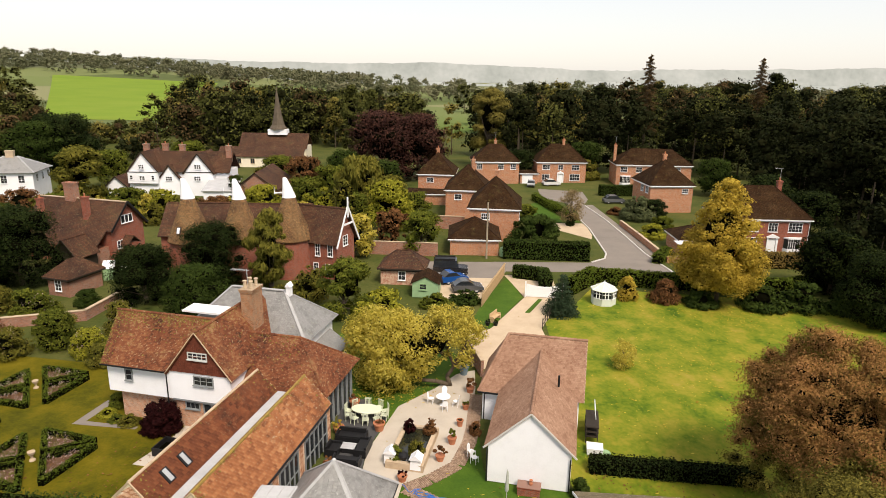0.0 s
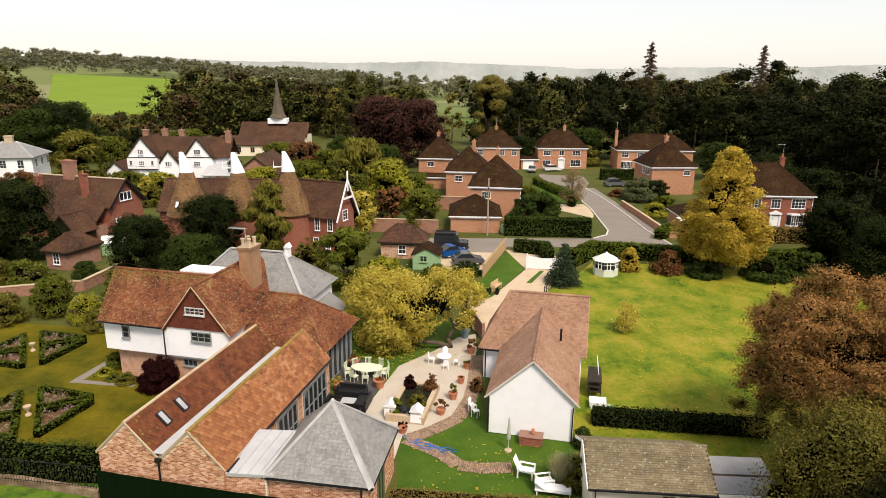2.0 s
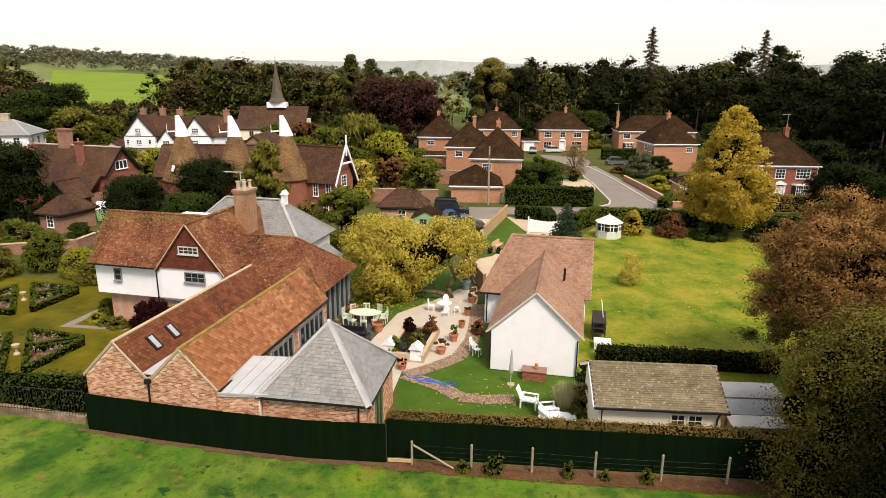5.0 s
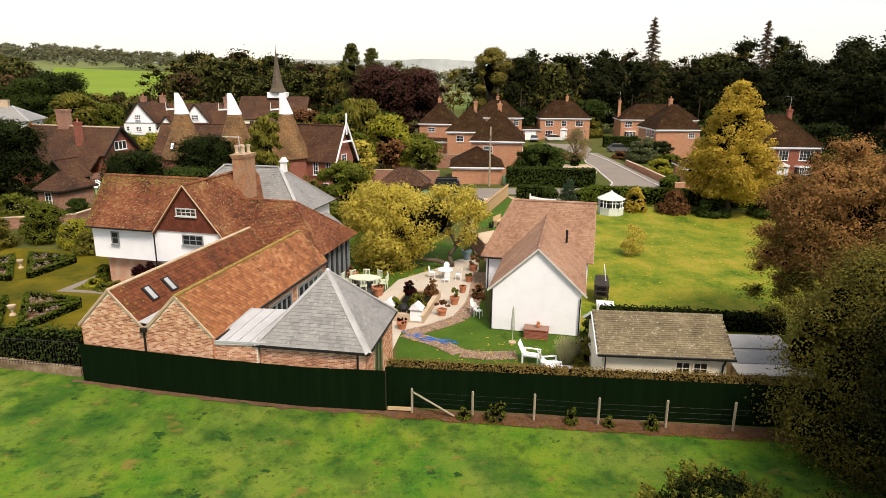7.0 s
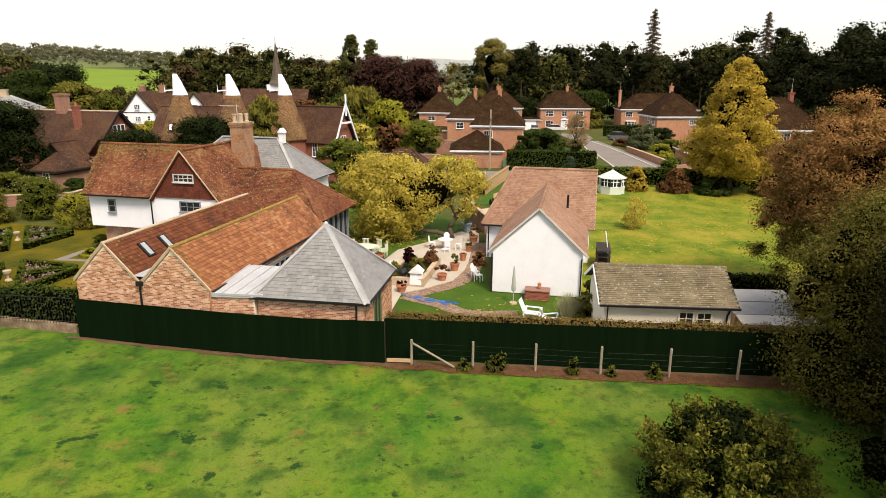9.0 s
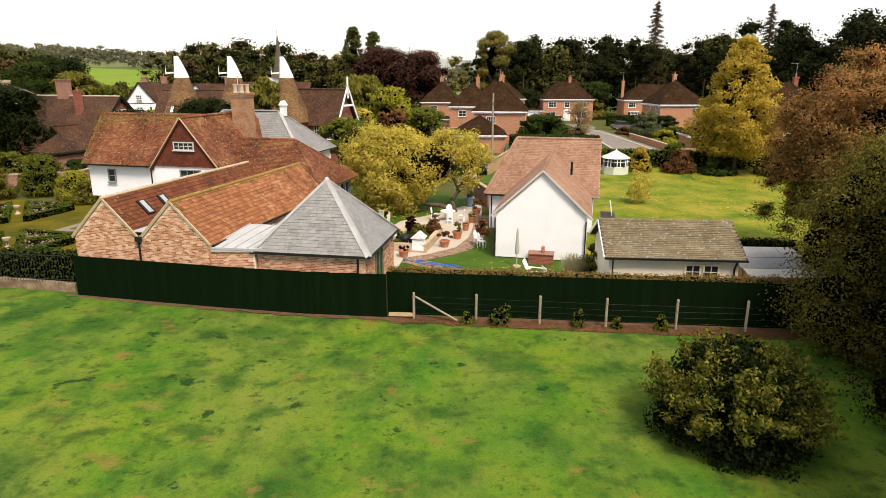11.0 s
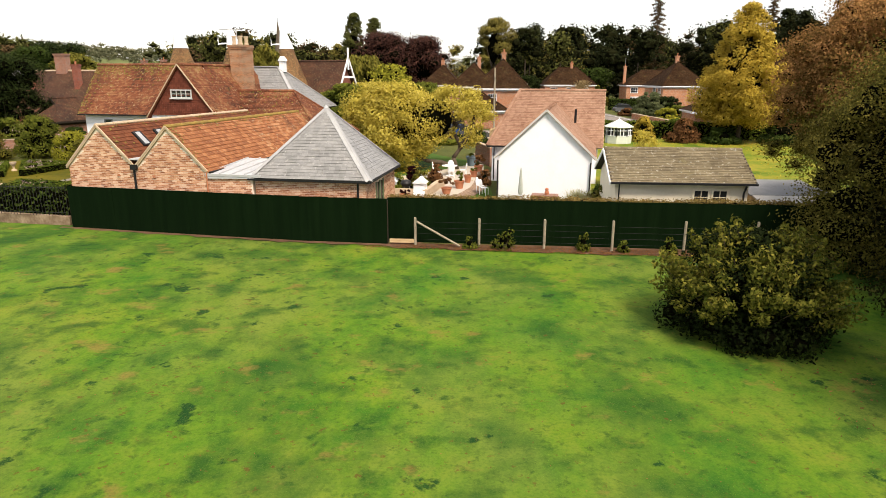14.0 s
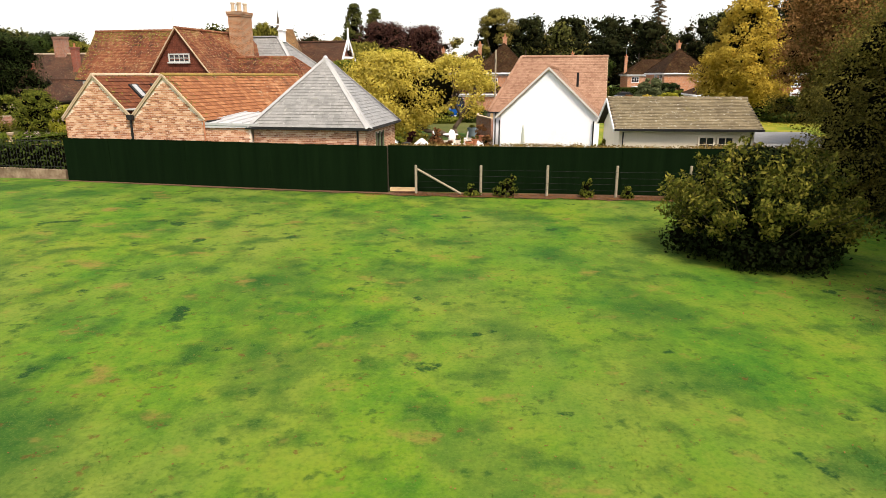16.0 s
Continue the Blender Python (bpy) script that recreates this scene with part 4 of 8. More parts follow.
# ---------------------------------------------------------------- fences by the field
def fence_piece(name, pts, h, label, step):
    fence = thing(name, Matrix.Identity(4), label, "fence")
    g = G()
    for (xa, ya), (xb, yb) in zip(pts, pts[1:]):
        n = max(1, round(math.hypot(xb - xa, yb - ya) / step))
        for k in range(n):
            p, q = lerp3((xa, ya, 0), (xb, yb, 0), k / n), lerp3((xa, ya, 0), (xb, yb, 0), (k + 1) / n)
            d = (q - p).normalized()
            s = Vector((-d.y, d.x, 0))
            b = 0.02 * math.sin(k * 2.1)
            z0 = Vector((0, 0, land((p.x + q.x) / 2, p.y) - 0.05))
            part("screen_panel", G().prism([p + z0 - s * (0.02 + b), q + z0 - s * 0.02, q + z0 + s * 0.02, p + z0 + s * (0.02 - b)], (0, 0, h + 0.05)), green_screen, fence)
    for (xa, ya), (xb, yb) in zip(pts, pts[1:]):
        n = max(1, round(math.hypot(xb - xa, yb - ya) / step))
        for k in range(n + 1):
            p = lerp3((xa, ya, 0), (xb, yb, 0), k / n)
            part("fence_post", G().box(p.x - 0.04, p.x + 0.04, p.y + 0.03, p.y + 0.11, 0, h - 0.05), dark_wood, fence)
    return fence


fence_piece("screen_fence", [(-17.25, 28.2), (-13.8, 27.3), (-10.0, 26.42), (-6.2, 25.75), (-2.5, 25.5)], 1.95, "dark green screened fence curving along the field", 1.3)
fence_piece("screen_fence", [(-2.5, 25.95), (5.4, 25.1), (13.8, 24.2), (22, 23.4)], 1.95, "dark green screened fence set back behind wire posts", 1.8)
path_edge = [(-17.8, 28.1), (-13.7, 27.0), (-10.0, 26.17), (-6.2, 25.5), (-2.4, 25.2), (5.3, 24.2), (14, 23.2), (24, 22.2)]
g = G()
STEPS = 90
for k in range(STEPS + 1):
    x = -17.8 + 41.8 * k / STEPS
    y = float(np.interp(x, [p[0] for p in path_edge], [p[1] for p in path_edge]))
    far = y + 0.22 if x < -2.45 else y + 0.85
    near = y - (0.08 if x < -2.4 else 0.2) - (0.06 if x < -2.4 else 0.13) * math.sin(x * 2.3) - 0.1 * math.sin(x * 5.1)
    g.v += [(x, near, land(x, near) + 0.02), (x, far, land(x, far) + 0.03)]
g.f = [(2 * k, 2 * k + 2, 2 * k + 3, 2 * k + 1) for k in range(STEPS)]
tagged(part("bare_strip", g, soil), "bare soil and dead leaves under the fence", "ground", kind="structure")
wire_fence = thing("post_and_wire_fence", Matrix.Identity(4), "weathered round posts with strained wire in front of the screen", "fence")
POSTS = [(-1.31, 25.36), (1.36, 25.02), (4.04, 24.72), (6.76, 24.33), (9.6, 24.05), (12.4, 23.8), (15.2, 23.5)]
for k, (x, y) in enumerate(POSTS):
    part("post", G().lathe(x, y, [(0.055, -0.1), (0.055, 1.18 + 0.03 * k), (0.045, 1.21 + 0.03 * k)], 9), post_wood, wire_fence)
part("strut", G().bar((-1.25, 25.3, 1.05), (0.55, 24.95, 0.08), 0.045, 8), post_wood, wire_fence)
part("rail", G().beam((-2.4, 25.45, 0.2), (-1.35, 25.36, 0.2), 0.05, 0.16), oak, wire_fence, "pale new timber rail")
for z in (0.3, 0.55, 0.8, 1.05):
    for (xa, ya), (xb, yb) in zip(POSTS, POSTS[1:]):
        part("wire", G().bar((xa, ya - 0.06, z), (xb, yb - 0.06, z), 0.0035, 4), black_iron, wire_fence)

low_wall = tagged(part("garden_wall_low", G().prism([(-40, 31.6, 0), (-22.3, 29.75, 0), (-17.6, 28.6, 0), (-17.6, 28.85, 0), (-22.3, 30.0, 0), (-40, 31.85, 0)], (0, 0, 0.55)), mossy_wall), "low weathered brick wall under iron railings", "wall", kind="structure")
rail = thing("iron_railing", Matrix.Identity(4), "thin black iron railing on the low wall", "railing")
for k in range(88):
    p = lerp3((-32, 30.85, 0.55), (-17.7, 28.75, 0.55), k / 87)
    part("baluster", G().bar(p, p + Vector((0, 0, 1.4)), 0.011, 5), black_iron, rail)
for z in (0.7, 1.88):
    part("rail", G().beam((-32, 30.85, z), (-17.7, 28.75, z), 0.03, 0.02), black_iron, rail)

# ---------------------------------------------------------------- the long brick barns
T = -13.7
barn = thing("brick_barn", pose(-13.83, 27.75, 0, 0, 0, T), "pair of long orange brick barns with clay tile roofs", "barn")
HB_, WB, LB, ZE, ZR = 3.08, 3.5, 13.0, 3.02, 4.8
for x0, lab in ((-WB, "wall"), (0.0, "wall")):
    g = G().prism([(x0 + 0.02, 0.02, 0), (x0 + WB - 0.02, 0.02, 0), (x0 + WB - 0.02, 0.02, ZE), (x0 + WB / 2, 0.02, ZR - 0.1), (x0 + 0.02, 0.02, ZE)], (0, LB - 0.04, 0))
    part("wall", g, mortar_m, barn)
    brick_face(barn, (x0, 0.02, 0), (1, 0, 0), WB, lambda u: ZE + (ZR - ZE) * (1 - abs(u - WB / 2) / (WB / 2)) - 0.08, 3 + int(x0), z0=0.9)
brick_face(barn, (WB, 0, 0), (0, 1, 0), LB, lambda u: ZE - 0.1, 9, z0=0.0, holes=[(2.2, 4.6, 0, 2.5), (5.4, 8.0, 0, 2.5), (8.8, 12.4, 0, 2.5)])
brick_face(barn, (-WB, LB, 0), (0, -1, 0), LB, lambda u: ZE - 0.1, 10, z0=0.0)
sA = gable_slopes(-WB, 0, -0.06, LB + 0.05, ZE, ZR, 0.14, "y")
sB = gable_slopes(0, WB, -0.06, LB + 0.05, ZE, ZR, 0.14, "y")
sA[1][0], sA[1][1] = (-0.12, -0.06, ZE + 0.1), (-0.12, LB + 0.05, ZE + 0.1)
sB[0][0], sB[0][1] = (0.12, LB + 0.05, ZE + 0.1), (0.12, -0.06, ZE + 0.1)
roof_boards(barn, sA + sB, stone_cap, 0.07)
tiled(barn, [sA[0], sB[0]], 0.26, 0.2, warm_tile, "hidden slopes of orange clay tile", 21)
part("valley_gutter", G().slab([(-0.3, -0.04, ZE + 0.34), (0.3, -0.04, ZE + 0.34), (0.3, LB, ZE + 0.34), (-0.3, LB, ZE + 0.34)], 0.05), lead, barn, "pale lead valley gutter")
for slopes, material, seed in ((sA[1], brown_tile, 31), (sB[1], warm_tile, 32)):
    rng, g, k = random.Random(seed), G(), 0
    for c in tile_rows(slopes, 0.27, 0.215, rng, 0.02, 0.02):
        mid = sum((Vector(p) for p in c[:4]), Vector()) / 4
        if mid.y < 6.2 and k < 290:
            k += 1
            part("tile", mesh_of("tile", G().add([Vector(p) - mid for p in c], TILE_F), material), None, barn, at=Matrix.Translation(mid))
        else:
            g.add(c, TILE_F)
    tagged(part("roof_tiles", g, material, barn), "mottled brown-orange clay tiles", kind="stuff")
ridge_caps(barn, [((-WB / 2, -0.05, ZR + 0.03), (-WB / 2, LB, ZR + 0.03))], stone_cap, 0.085, label="pale ridge tiles")
ridge_caps(barn, [((WB / 2, -0.05, ZR + 0.03), (WB / 2, LB, ZR + 0.03))], moss, 0.095, label="ridge tiles yellow with moss")
for x0 in (-WB, 0):
    wood_strip(barn, [((x0 - 0.1, -0.05, ZE - 0.08), (x0 + WB / 2, -0.05, ZR + 0.02)), ((x0 + WB / 2, -0.05, ZR + 0.02), (x0 + WB + 0.1, -0.05, ZE - 0.08))], stone_cap, 0.06, 0.06, "verge")
part("downpipe", G().bar((0.0, -0.1, 0.2), (0.0, -0.1, 2.95), 0.05, 8).box(-0.13, 0.13, -0.2, -0.02, 2.9, 3.12), black_iron, barn, "black iron downpipe with hopper")
part("downpipe", G().bar((WB + 0.06, -0.06, 0.2), (WB + 0.06, -0.06, 2.9), 0.035, 8), terracotta, barn, "rusty downpipe")
part("wall_tie", G().box(-0.95, -0.85, -0.035, -0.01, 2.55, 2.66).box(0.86, 0.96, -0.035, -0.01, 2.55, 2.66), terracotta, barn)
# skylights in the brown slope
up = Vector((0.0, 0.0, 0.0))
ex, ez = Vector((0, 1, 0)), Vector((-(WB / 2), 0, ZR - ZE)).normalized()
nz = Vector((ZR - ZE, 0, WB / 2)).normalized()
for yy in (1.6, 3.1):
    o = Vector((-0.7, yy, ZE + (ZR - ZE) * (0.7 / (WB / 2)))) + nz * 0.05
    m = Matrix((ex, ez, nz)).transposed().to_4x4()
    m.translation = o
    sky = part("skylight", G().box(0, 0.55, 0, 0.85, -0.03, 0.05), black_iron, barn, at=m)
    part("pane", G().box(0.13, 0.42, 0.06, 0.79, 0.05, 0.062), sky_glass, sky, "pane painted bright like reflected sky")
# glazed doors in the long courtyard side
for y0, y1, n in ((2.3, 4.5, 3), (5.5, 7.9, 4), (8.9, 12.3, 5)):
    f = part("glazed_door", G().box(WB - 0.02, WB + 0.015, y0, y1, 0.05, 2.4), glass, barn)
    g = G()
    for k in range(n + 1):
        y = y0 + (y1 - y0) * k / n
        g.box(WB + 0.016, WB + 0.07, y - 0.05, y + 0.05, 0.03, 2.45)
    g.box(WB + 0.016, WB + 0.06, y0, y1, 2.36, 2.46).box(WB + 0.016, WB + 0.06, y0, y1, 1.1, 1.16)
    part("door_frame", g, grey_paint, f, "grey painted glazing frame")
part("gutter", G().beam((WB + 0.2, 0, ZE - 0.14), (WB + 0.2, LB, ZE - 0.14), 0.1, 0.08), black_iron, barn)
part("fascia", G().box(-WB, WB, LB - 0.02, LB + 0.02, 0, 0.3), mortar_m, barn)

# low link with the lead roof
link = thing("lead_roof_link", pose(-10.3, 26.95, 0, 0, 0, -4), "low brick link with a ribbed pale lead roof", "link building")
part("wall", G().box(-0.1, 1.9, 0.02, 3.2, 0, 2.72), mortar_m, link)
brick_face(link, (-0.1, 0.02, 0), (1, 0, 0), 1.95, lambda u: 2.7, 15, z0=0.9)
part("roof", G().slab([(-0.15, -0.1, 2.84), (2.3, -0.1, 2.78), (3.0, 3.6, 3.0), (0.45, 3.4, 3.1)], 0.1), lead, link)
for k in range(5):
    part("roof_roll", G().beam((-0.05 + 0.55 * k, -0.08, 2.87 - 0.015 * k), (0.55 + 0.58 * k, 3.4, 3.12 - 0.02 * k), 0.045, 0.05), lead, link)
part("fascia", G().box(-0.1, 2.0, -0.07, -0.02, 2.62, 2.76), lead, link)

# ---------------------------------------------------------------- slate pavilion
pav = thing("slate_pavilion", pose(-5.42, 28.98, 0, 0, 0, -10.2), "square brick pavilion with a pyramid slate roof", "pavilion")
P, PE, PR = 2.72, 2.66, 5.55
q = P - 0.22
part("wall", G().box(-q, q, -q, q, 0, PE - 0.05), mortar_m, pav)
brick_face(pav, (-q, -q, 0), (1, 0, 0), 2 * q, lambda u: PE - 0.06, 41, z0=1.2, single=300)
brick_face(pav, (q, -q, 0), (0, 1, 0), 2 * q, lambda u: PE - 0.06, 42, z0=0.0, holes=[(1.5, 2.7, 0, 2.35)])
brick_face(pav, (q, q, 0), (-1, 0, 0), 2 * q, lambda u: PE - 0.06, 43, z0=0.6)
top = (0, 0, PR)
ps = [[(-P, -P, PE), (P, -P, PE), top, top], [(P, -P, PE), (P, P, PE), top, top], [(P, P, PE), (-P, P, PE), top, top], [(-P, P, PE), (-P, -P, PE), top, top]]
roof_boards(pav, ps, dark_wood, 0.1)
tiled(pav, ps, 0.26, 0.17, slate, "grey-blue slates", 44)
g = G()
for sx, sy in ((-1, -1), (1, -1), (1, 1), (-1, 1)):
    a, b = Vector((sx * P, sy * P, PE + 0.02)), Vector((0, 0, PR + 0.03))
    d = (b - a).normalized()
    s = Vector((-sy, sx, 0)).normalized() * 0.17
    for sd in (1, -1):
        drop = Vector((0, 0, -0.055))
        g.add([a + Vector((0, 0, .03)), a + s * sd + drop, b + s * sd * 0.7 + drop, b + Vector((0, 0, .03))], [(0, 1, 2, 3)])
part("hip_flashing", g, hip_lead, pav, "pale lead hip flashing")
part("finial", G().lathe(0, 0, [(0.12, PR - 0.02), (0.09, PR + 0.05), (0.03, PR + 0.09)], 8), lead, pav)
g = G()
for a, b in (((-P, -P), (P, -P)), ((P, -P), (P, P)), ((P, P), (-P, P)), ((-P, P), (-P, -P))):
    g.beam((*a, PE - 0.06), (*b, PE - 0.06), 0.1, 0.08)
part("gutter", g, black_iron, pav)
part("downpipe", G().bar((q - 0.35, -q - 0.06, 0.2), (q - 0.35, -q - 0.06, PE - 0.05), 0.045, 8), black_iron, pav)
d = part("glazed_door", G().box(q - 0.02, q + 0.012, -q + 1.55, -q + 2.65, 0.05, 2.3), glass, pav)
g = G()
for y in (1.5, 2.1, 2.7):
    g.box(q + 0.013, q + 0.06, -q + y - 0.05, -q + y + 0.05, 0.03, 2.36)
part("door_frame", g, M("sage_green_paint", [(0.09, 0.12, 0.07), (0.14, 0.17, 0.1)], 2, 20, rough=0.5, bump=0.05), d)

# ---------------------------------------------------------------- the old white house
MX, MY = -24.06, 42.39
house = thing("old_white_house", pose(MX, MY, 0, 0, 0, -14), "old white rendered house with steep mottled clay tile roofs", "house")
# left range
part("wall", G().prism([(0.35, 0.25, 2.3), (0.35, 4.8, 2.3), (0.35, 4.8, 4.75), (0.35, 2.55, 7.4), (0.35, 0.25, 4.75)], (7.65, 0, 0)), white_render, house, "white rendered upper storey")
part("wall_base", G().box(0.9, 8.0, 0.75, 4.6, 0, 2.3), old_brick_work, house, "weathered brick ground floor")
# cross wing
part("wall", G().prism([(5.45, 0.22, 2.35), (10.15, 0.22, 2.35), (10.15, 0.22, 4.55), (5.45, 0.22, 4.55)], (0, 9, 0)), white_render, house)
part("wall_base", G().box(5.6, 10.1, 0.5, 9, 0, 2.35), old_brick_work, house)
part("gable", G().prism([(5.45, 0.15, 4.5), (10.15, 0.15, 4.5), (7.8, 0.15, 7.45)], (0, 0.25, 0)), deep_brick, house)
rng, g = random.Random(61), G()
for i in range(22):
    z = 4.5 + i * 0.135
    half = (7.42 - z) / (7.45 - 4.5) * 2.38
    u = 7.8 - half + (0.08 if i % 2 else 0)
    while u < 7.8 + half - 0.08:
        w = 0.165
        lift = 0.02 + rng.random() * 0.012
        g.add([(u, 0.15 - lift, z), (u + w - 0.006, 0.15 - lift, z), (u + w - 0.006, 0.146, z + 0.15), (u, 0.146, z + 0.15)], [(0, 1, 2, 3)])
        u += w
tagged(part("hung_tiles", g, M("red_hung_tile", [(0.06, 0.02, 0.013), (0.1, 0.033, 0.022), (0.14, 0.05, 0.034)], 1.0, 14, rand=0.5), house), "red-brown hung tiles in the gable", kind="stuff")
ml = [[(0.12, -0.12, 4.5), (5.3, -0.12, 4.5), (7.8, 2.55, 7.62), (-0.1, 2.55, 7.62)], [(8.0, 5.2, 4.5), (0.12, 5.2, 4.5), (-0.1, 2.55, 7.62), (8.0, 2.55, 7.62)]]
mc = gable_slopes(5.45, 10.15, 0.0, 9.0, 4.55, 7.6, 0.22, "y")
EX1, EY0, EY1 = 16.6, 1.4, 8.0
me_ = [[(10.0, EY0, 3.1), (EX1, EY0, 3.1), (13.3, 4.7, 5.95), (8.6, 4.7, 5.95)], [(EX1, EY0, 3.1), (EX1, EY1, 3.1), (13.3, 4.7, 5.95), (13.3, 4.7, 5.95)], [(EX1, EY1, 3.1), (10.0, EY1, 3.1), (8.6, 4.7, 5.95), (13.3, 4.7, 5.95)]]
roof_boards(house, ml + mc + me_, brown_tile, 0.08)
tiled(house, ml, 0.19, 0.135, peg_tile, "mottled red-brown peg tiles with lichen", 62)
moss_band(house, ml[0], "top", 1700, 401, 0.4)
moss_band(house, ml[0], "left", 500, 402, 0.25)
moss_band(house, ml[0], "top", 160, 403, 1.0)
for k, s in enumerate(mc):
    moss_band(house, s, "top", 300, 404 + k, 0.35)
    moss_band(house, s, "top", 260, 407 + k, 1.6)
moss_band(house, me_[0], "top", 350, 410, 1.2)
for k, s in enumerate((sA[1], sB[1])):
    moss_band(barn, s, "top", 420, 412 + k, 0.1)
    moss_band(barn, s, "left", 110, 414 + k, 0.08)
    moss_band(barn, s, "right", 110, 416 + k, 0.08)
tiled(house, mc, 0.19, 0.135, peg_tile, "mottled red-brown peg tiles with lichen", 63)
tiled(house, me_, 0.19, 0.135, peg_tile, "mottled red-brown peg tiles with lichen", 64)
ridge_caps(house, [((-0.1, 2.55, 7.66), (7.8, 2.55, 7.66)), ((7.8, 0, 7.64), (7.8, 9, 7.64)), ((8.7, 4.7, 5.98), (13.3, 4.7, 5.98))], peg_tile, 0.11)
ridge_caps(house, [((EX1, EY0, 3.15), (13.3, 4.7, 5.98)), ((EX1, EY1, 3.15), (13.3, 4.7, 5.98))], peg_tile, 0.09, "hip_tiles")
wood_strip(house, [((5.2, -0.02, 4.28), (7.8, -0.02, 7.62)), ((7.8, -0.02, 7.62), (10.4, -0.02, 4.28))], stone_cap, 0.05, 0.06, "verge")
wood_strip(house, [((0.12, -0.16, 4.46), (5.3, -0.16, 4.46))], black_iron, 0.1, 0.08, "gutter")
part("downpipe", G().bar((5.25, 0.1, 0.1), (5.25, 0.1, 4.3), 0.045, 8), black_iron, house)
window(house, pose(7.15, 0.14, 5.62), 1.35, 0.4, 4, 2, pale_frame)
window(house, pose(7.4, 0.2, 3.66), 1.4, 0.58, 3, 2, grey_paint)
window(house, pose(1.9, 0.23, 3.35), 0.45, 0.75, 1, 2, grey_paint)
window(house, pose(6.4, 0.48, 1.6), 1.0, 0.42, 3, 1, grey_paint)
window(house, pose(7.8, 0.48, 0.12), 1.15, 1.9, 2, 3, grey_paint, name="glazed_door", bar=0.09)
part("timber", G().box(5.5, 10.1, 0.24, 0.5, 2.22, 2.36), grey_paint, house)
# east range under the low eaves: glazed oak frame
part("wall", G().box(10.1, EX1 - 0.6, EY0 + 0.5, EY1 - 0.5, 0, 3.15), white_render, house)
f = part("glazed_wall", G().box(EX1 - 0.6, EX1 - 0.57, EY0 + 0.7, EY1 - 0.7, 0.1, 2.8), glass, house)
g = G()
for k in range(7):
    y = EY0 + 0.6 + k * (EY1 - EY0 - 1.2) / 6
    g.box(EX1 - 0.568, EX1 - 0.44, y - 0.07, y + 0.07, 0, 2.95)
g.box(EX1 - 0.568, EX1 - 0.46, EY0 + 0.5, EY1 - 0.5, 2.8, 2.98)
part("window_frame", g, grey_paint, f, "grey painted timber posts")
chimney(house, 8.75, 6.1, 4.6, 9.0, 0.95, 1.5, chimney_brick, 0)
for k in range(4):
    part("chimney_pot", G().lathe(8.5 + 0.5 * (k % 2), 5.7 + 0.75 * (k // 2), [(0.15, 9.0), (0.15, 9.08), (0.12, 9.14), (0.125, 9.5), (0.165, 9.52), (0.165, 9.6), (0.1, 9.6)], 10), stone_cap, house)
a = G().bar((8.2, 6.6, 8.0), (8.2, 6.6, 10.2), 0.03, 6).bar((6.9, 6.6, 10.1), (8.4, 6.6, 10.1), 0.02, 5)
for k in range(8):
    a.bar((6.95 + k * 0.16, 6.3, 10.1), (6.95 + k * 0.16, 6.9, 10.1), 0.012, 4)
part("aerial", a, lead, house, "thin metal aerial on a mast")
# slate range behind
part("wall", G().box(2.6, 12.5, 6.8, 12.5, 0, 4.7), white_render, house)
ss = hip_slopes(2.2, 12.9, 6.4, 12.9, 4.6, 7.55, 5.0, 9.7)
roof_boards(house, ss, dark_wood, 0.12)
tiled(house, ss, 0.28, 0.18, slate, "grey slates", 66)
g = G()
for a, b in (((12.9, 6.4), (9.7, 9.65)), ((12.9, 12.9), (9.7, 9.65)), ((2.2, 6.4), (5.0, 9.65)), ((2.2, 12.9), (5.0, 9.65))):
    g.beam((*a, 4.63), (*b, 7.6), 0.24, 0.06)
g.beam((5.0, 9.65, 7.6), (9.7, 9.65, 7.6), 0.3, 0.08)
part("hip_flashing", g, hip_lead, house, "pale lead hips")
part("flat_roof", G().box(3.0, 6.3, 5.6, 7.2, 6.6, 6.75), white_paint, house, "small white flat roof")
part("vent", G().box(9.9, 10.25, 9.4, 9.9, 7.2, 8.0).prism([(9.82, 9.32, 8.0), (10.33, 9.32, 8.0), (10.08, 9.32, 8.35)], (0, 0.66, 0)), white_paint, house, "white roof cupola")
window(house, pose(12.51, 7.6, 2.9, 0, 0, 90), 0.7, 1.0, 2, 2, grey_paint)
part("lean_to", G().box(12.5, 14.0, 8.6, 11.8, 0, 2.6), white_render, house)
part("lean_to_roof", G().slab([(14.2, 8.3, 2.55), (14.2, 12.0, 2.55), (12.5, 12.0, 3.7), (12.5, 8.3, 3.7)], 0.1), slate, house)

# ---------------------------------------------------------------- white garage house
gar = thing("white_outbuilding", pose(3.0, 42.3, 0, 0, 0, -13.2), "white rendered outbuilding with a salmon clay tile roof", "outbuilding")
part("wall", G().box(0.3, 7.25, 0.35, 5.3, 0, 2.75), white_render, gar)
part("wall", G().prism([(1.78, -7.1, 0.1), (6.86, -7.1, 0.1), (6.86, -7.1, 2.72), (4.32, -7.1, 5.08), (1.78, -7.1, 2.72)], (0, 7.7, 0)), white_render, gar)
gs = [[(0, 0, 2.45), (7.6, 0, 2.45), (7.6, 2.85, 6.0), (1.82, 2.85, 6.0)], [(7.6, 5.7, 2.45), (0, 5.7, 2.45), (1.82, 2.85, 6.0), (7.6, 2.85, 6.0)], [(0, 5.7, 2.45), (0, 0, 2.45), (1.82, 2.85, 6.0), (1.82, 2.85, 6.0)]]
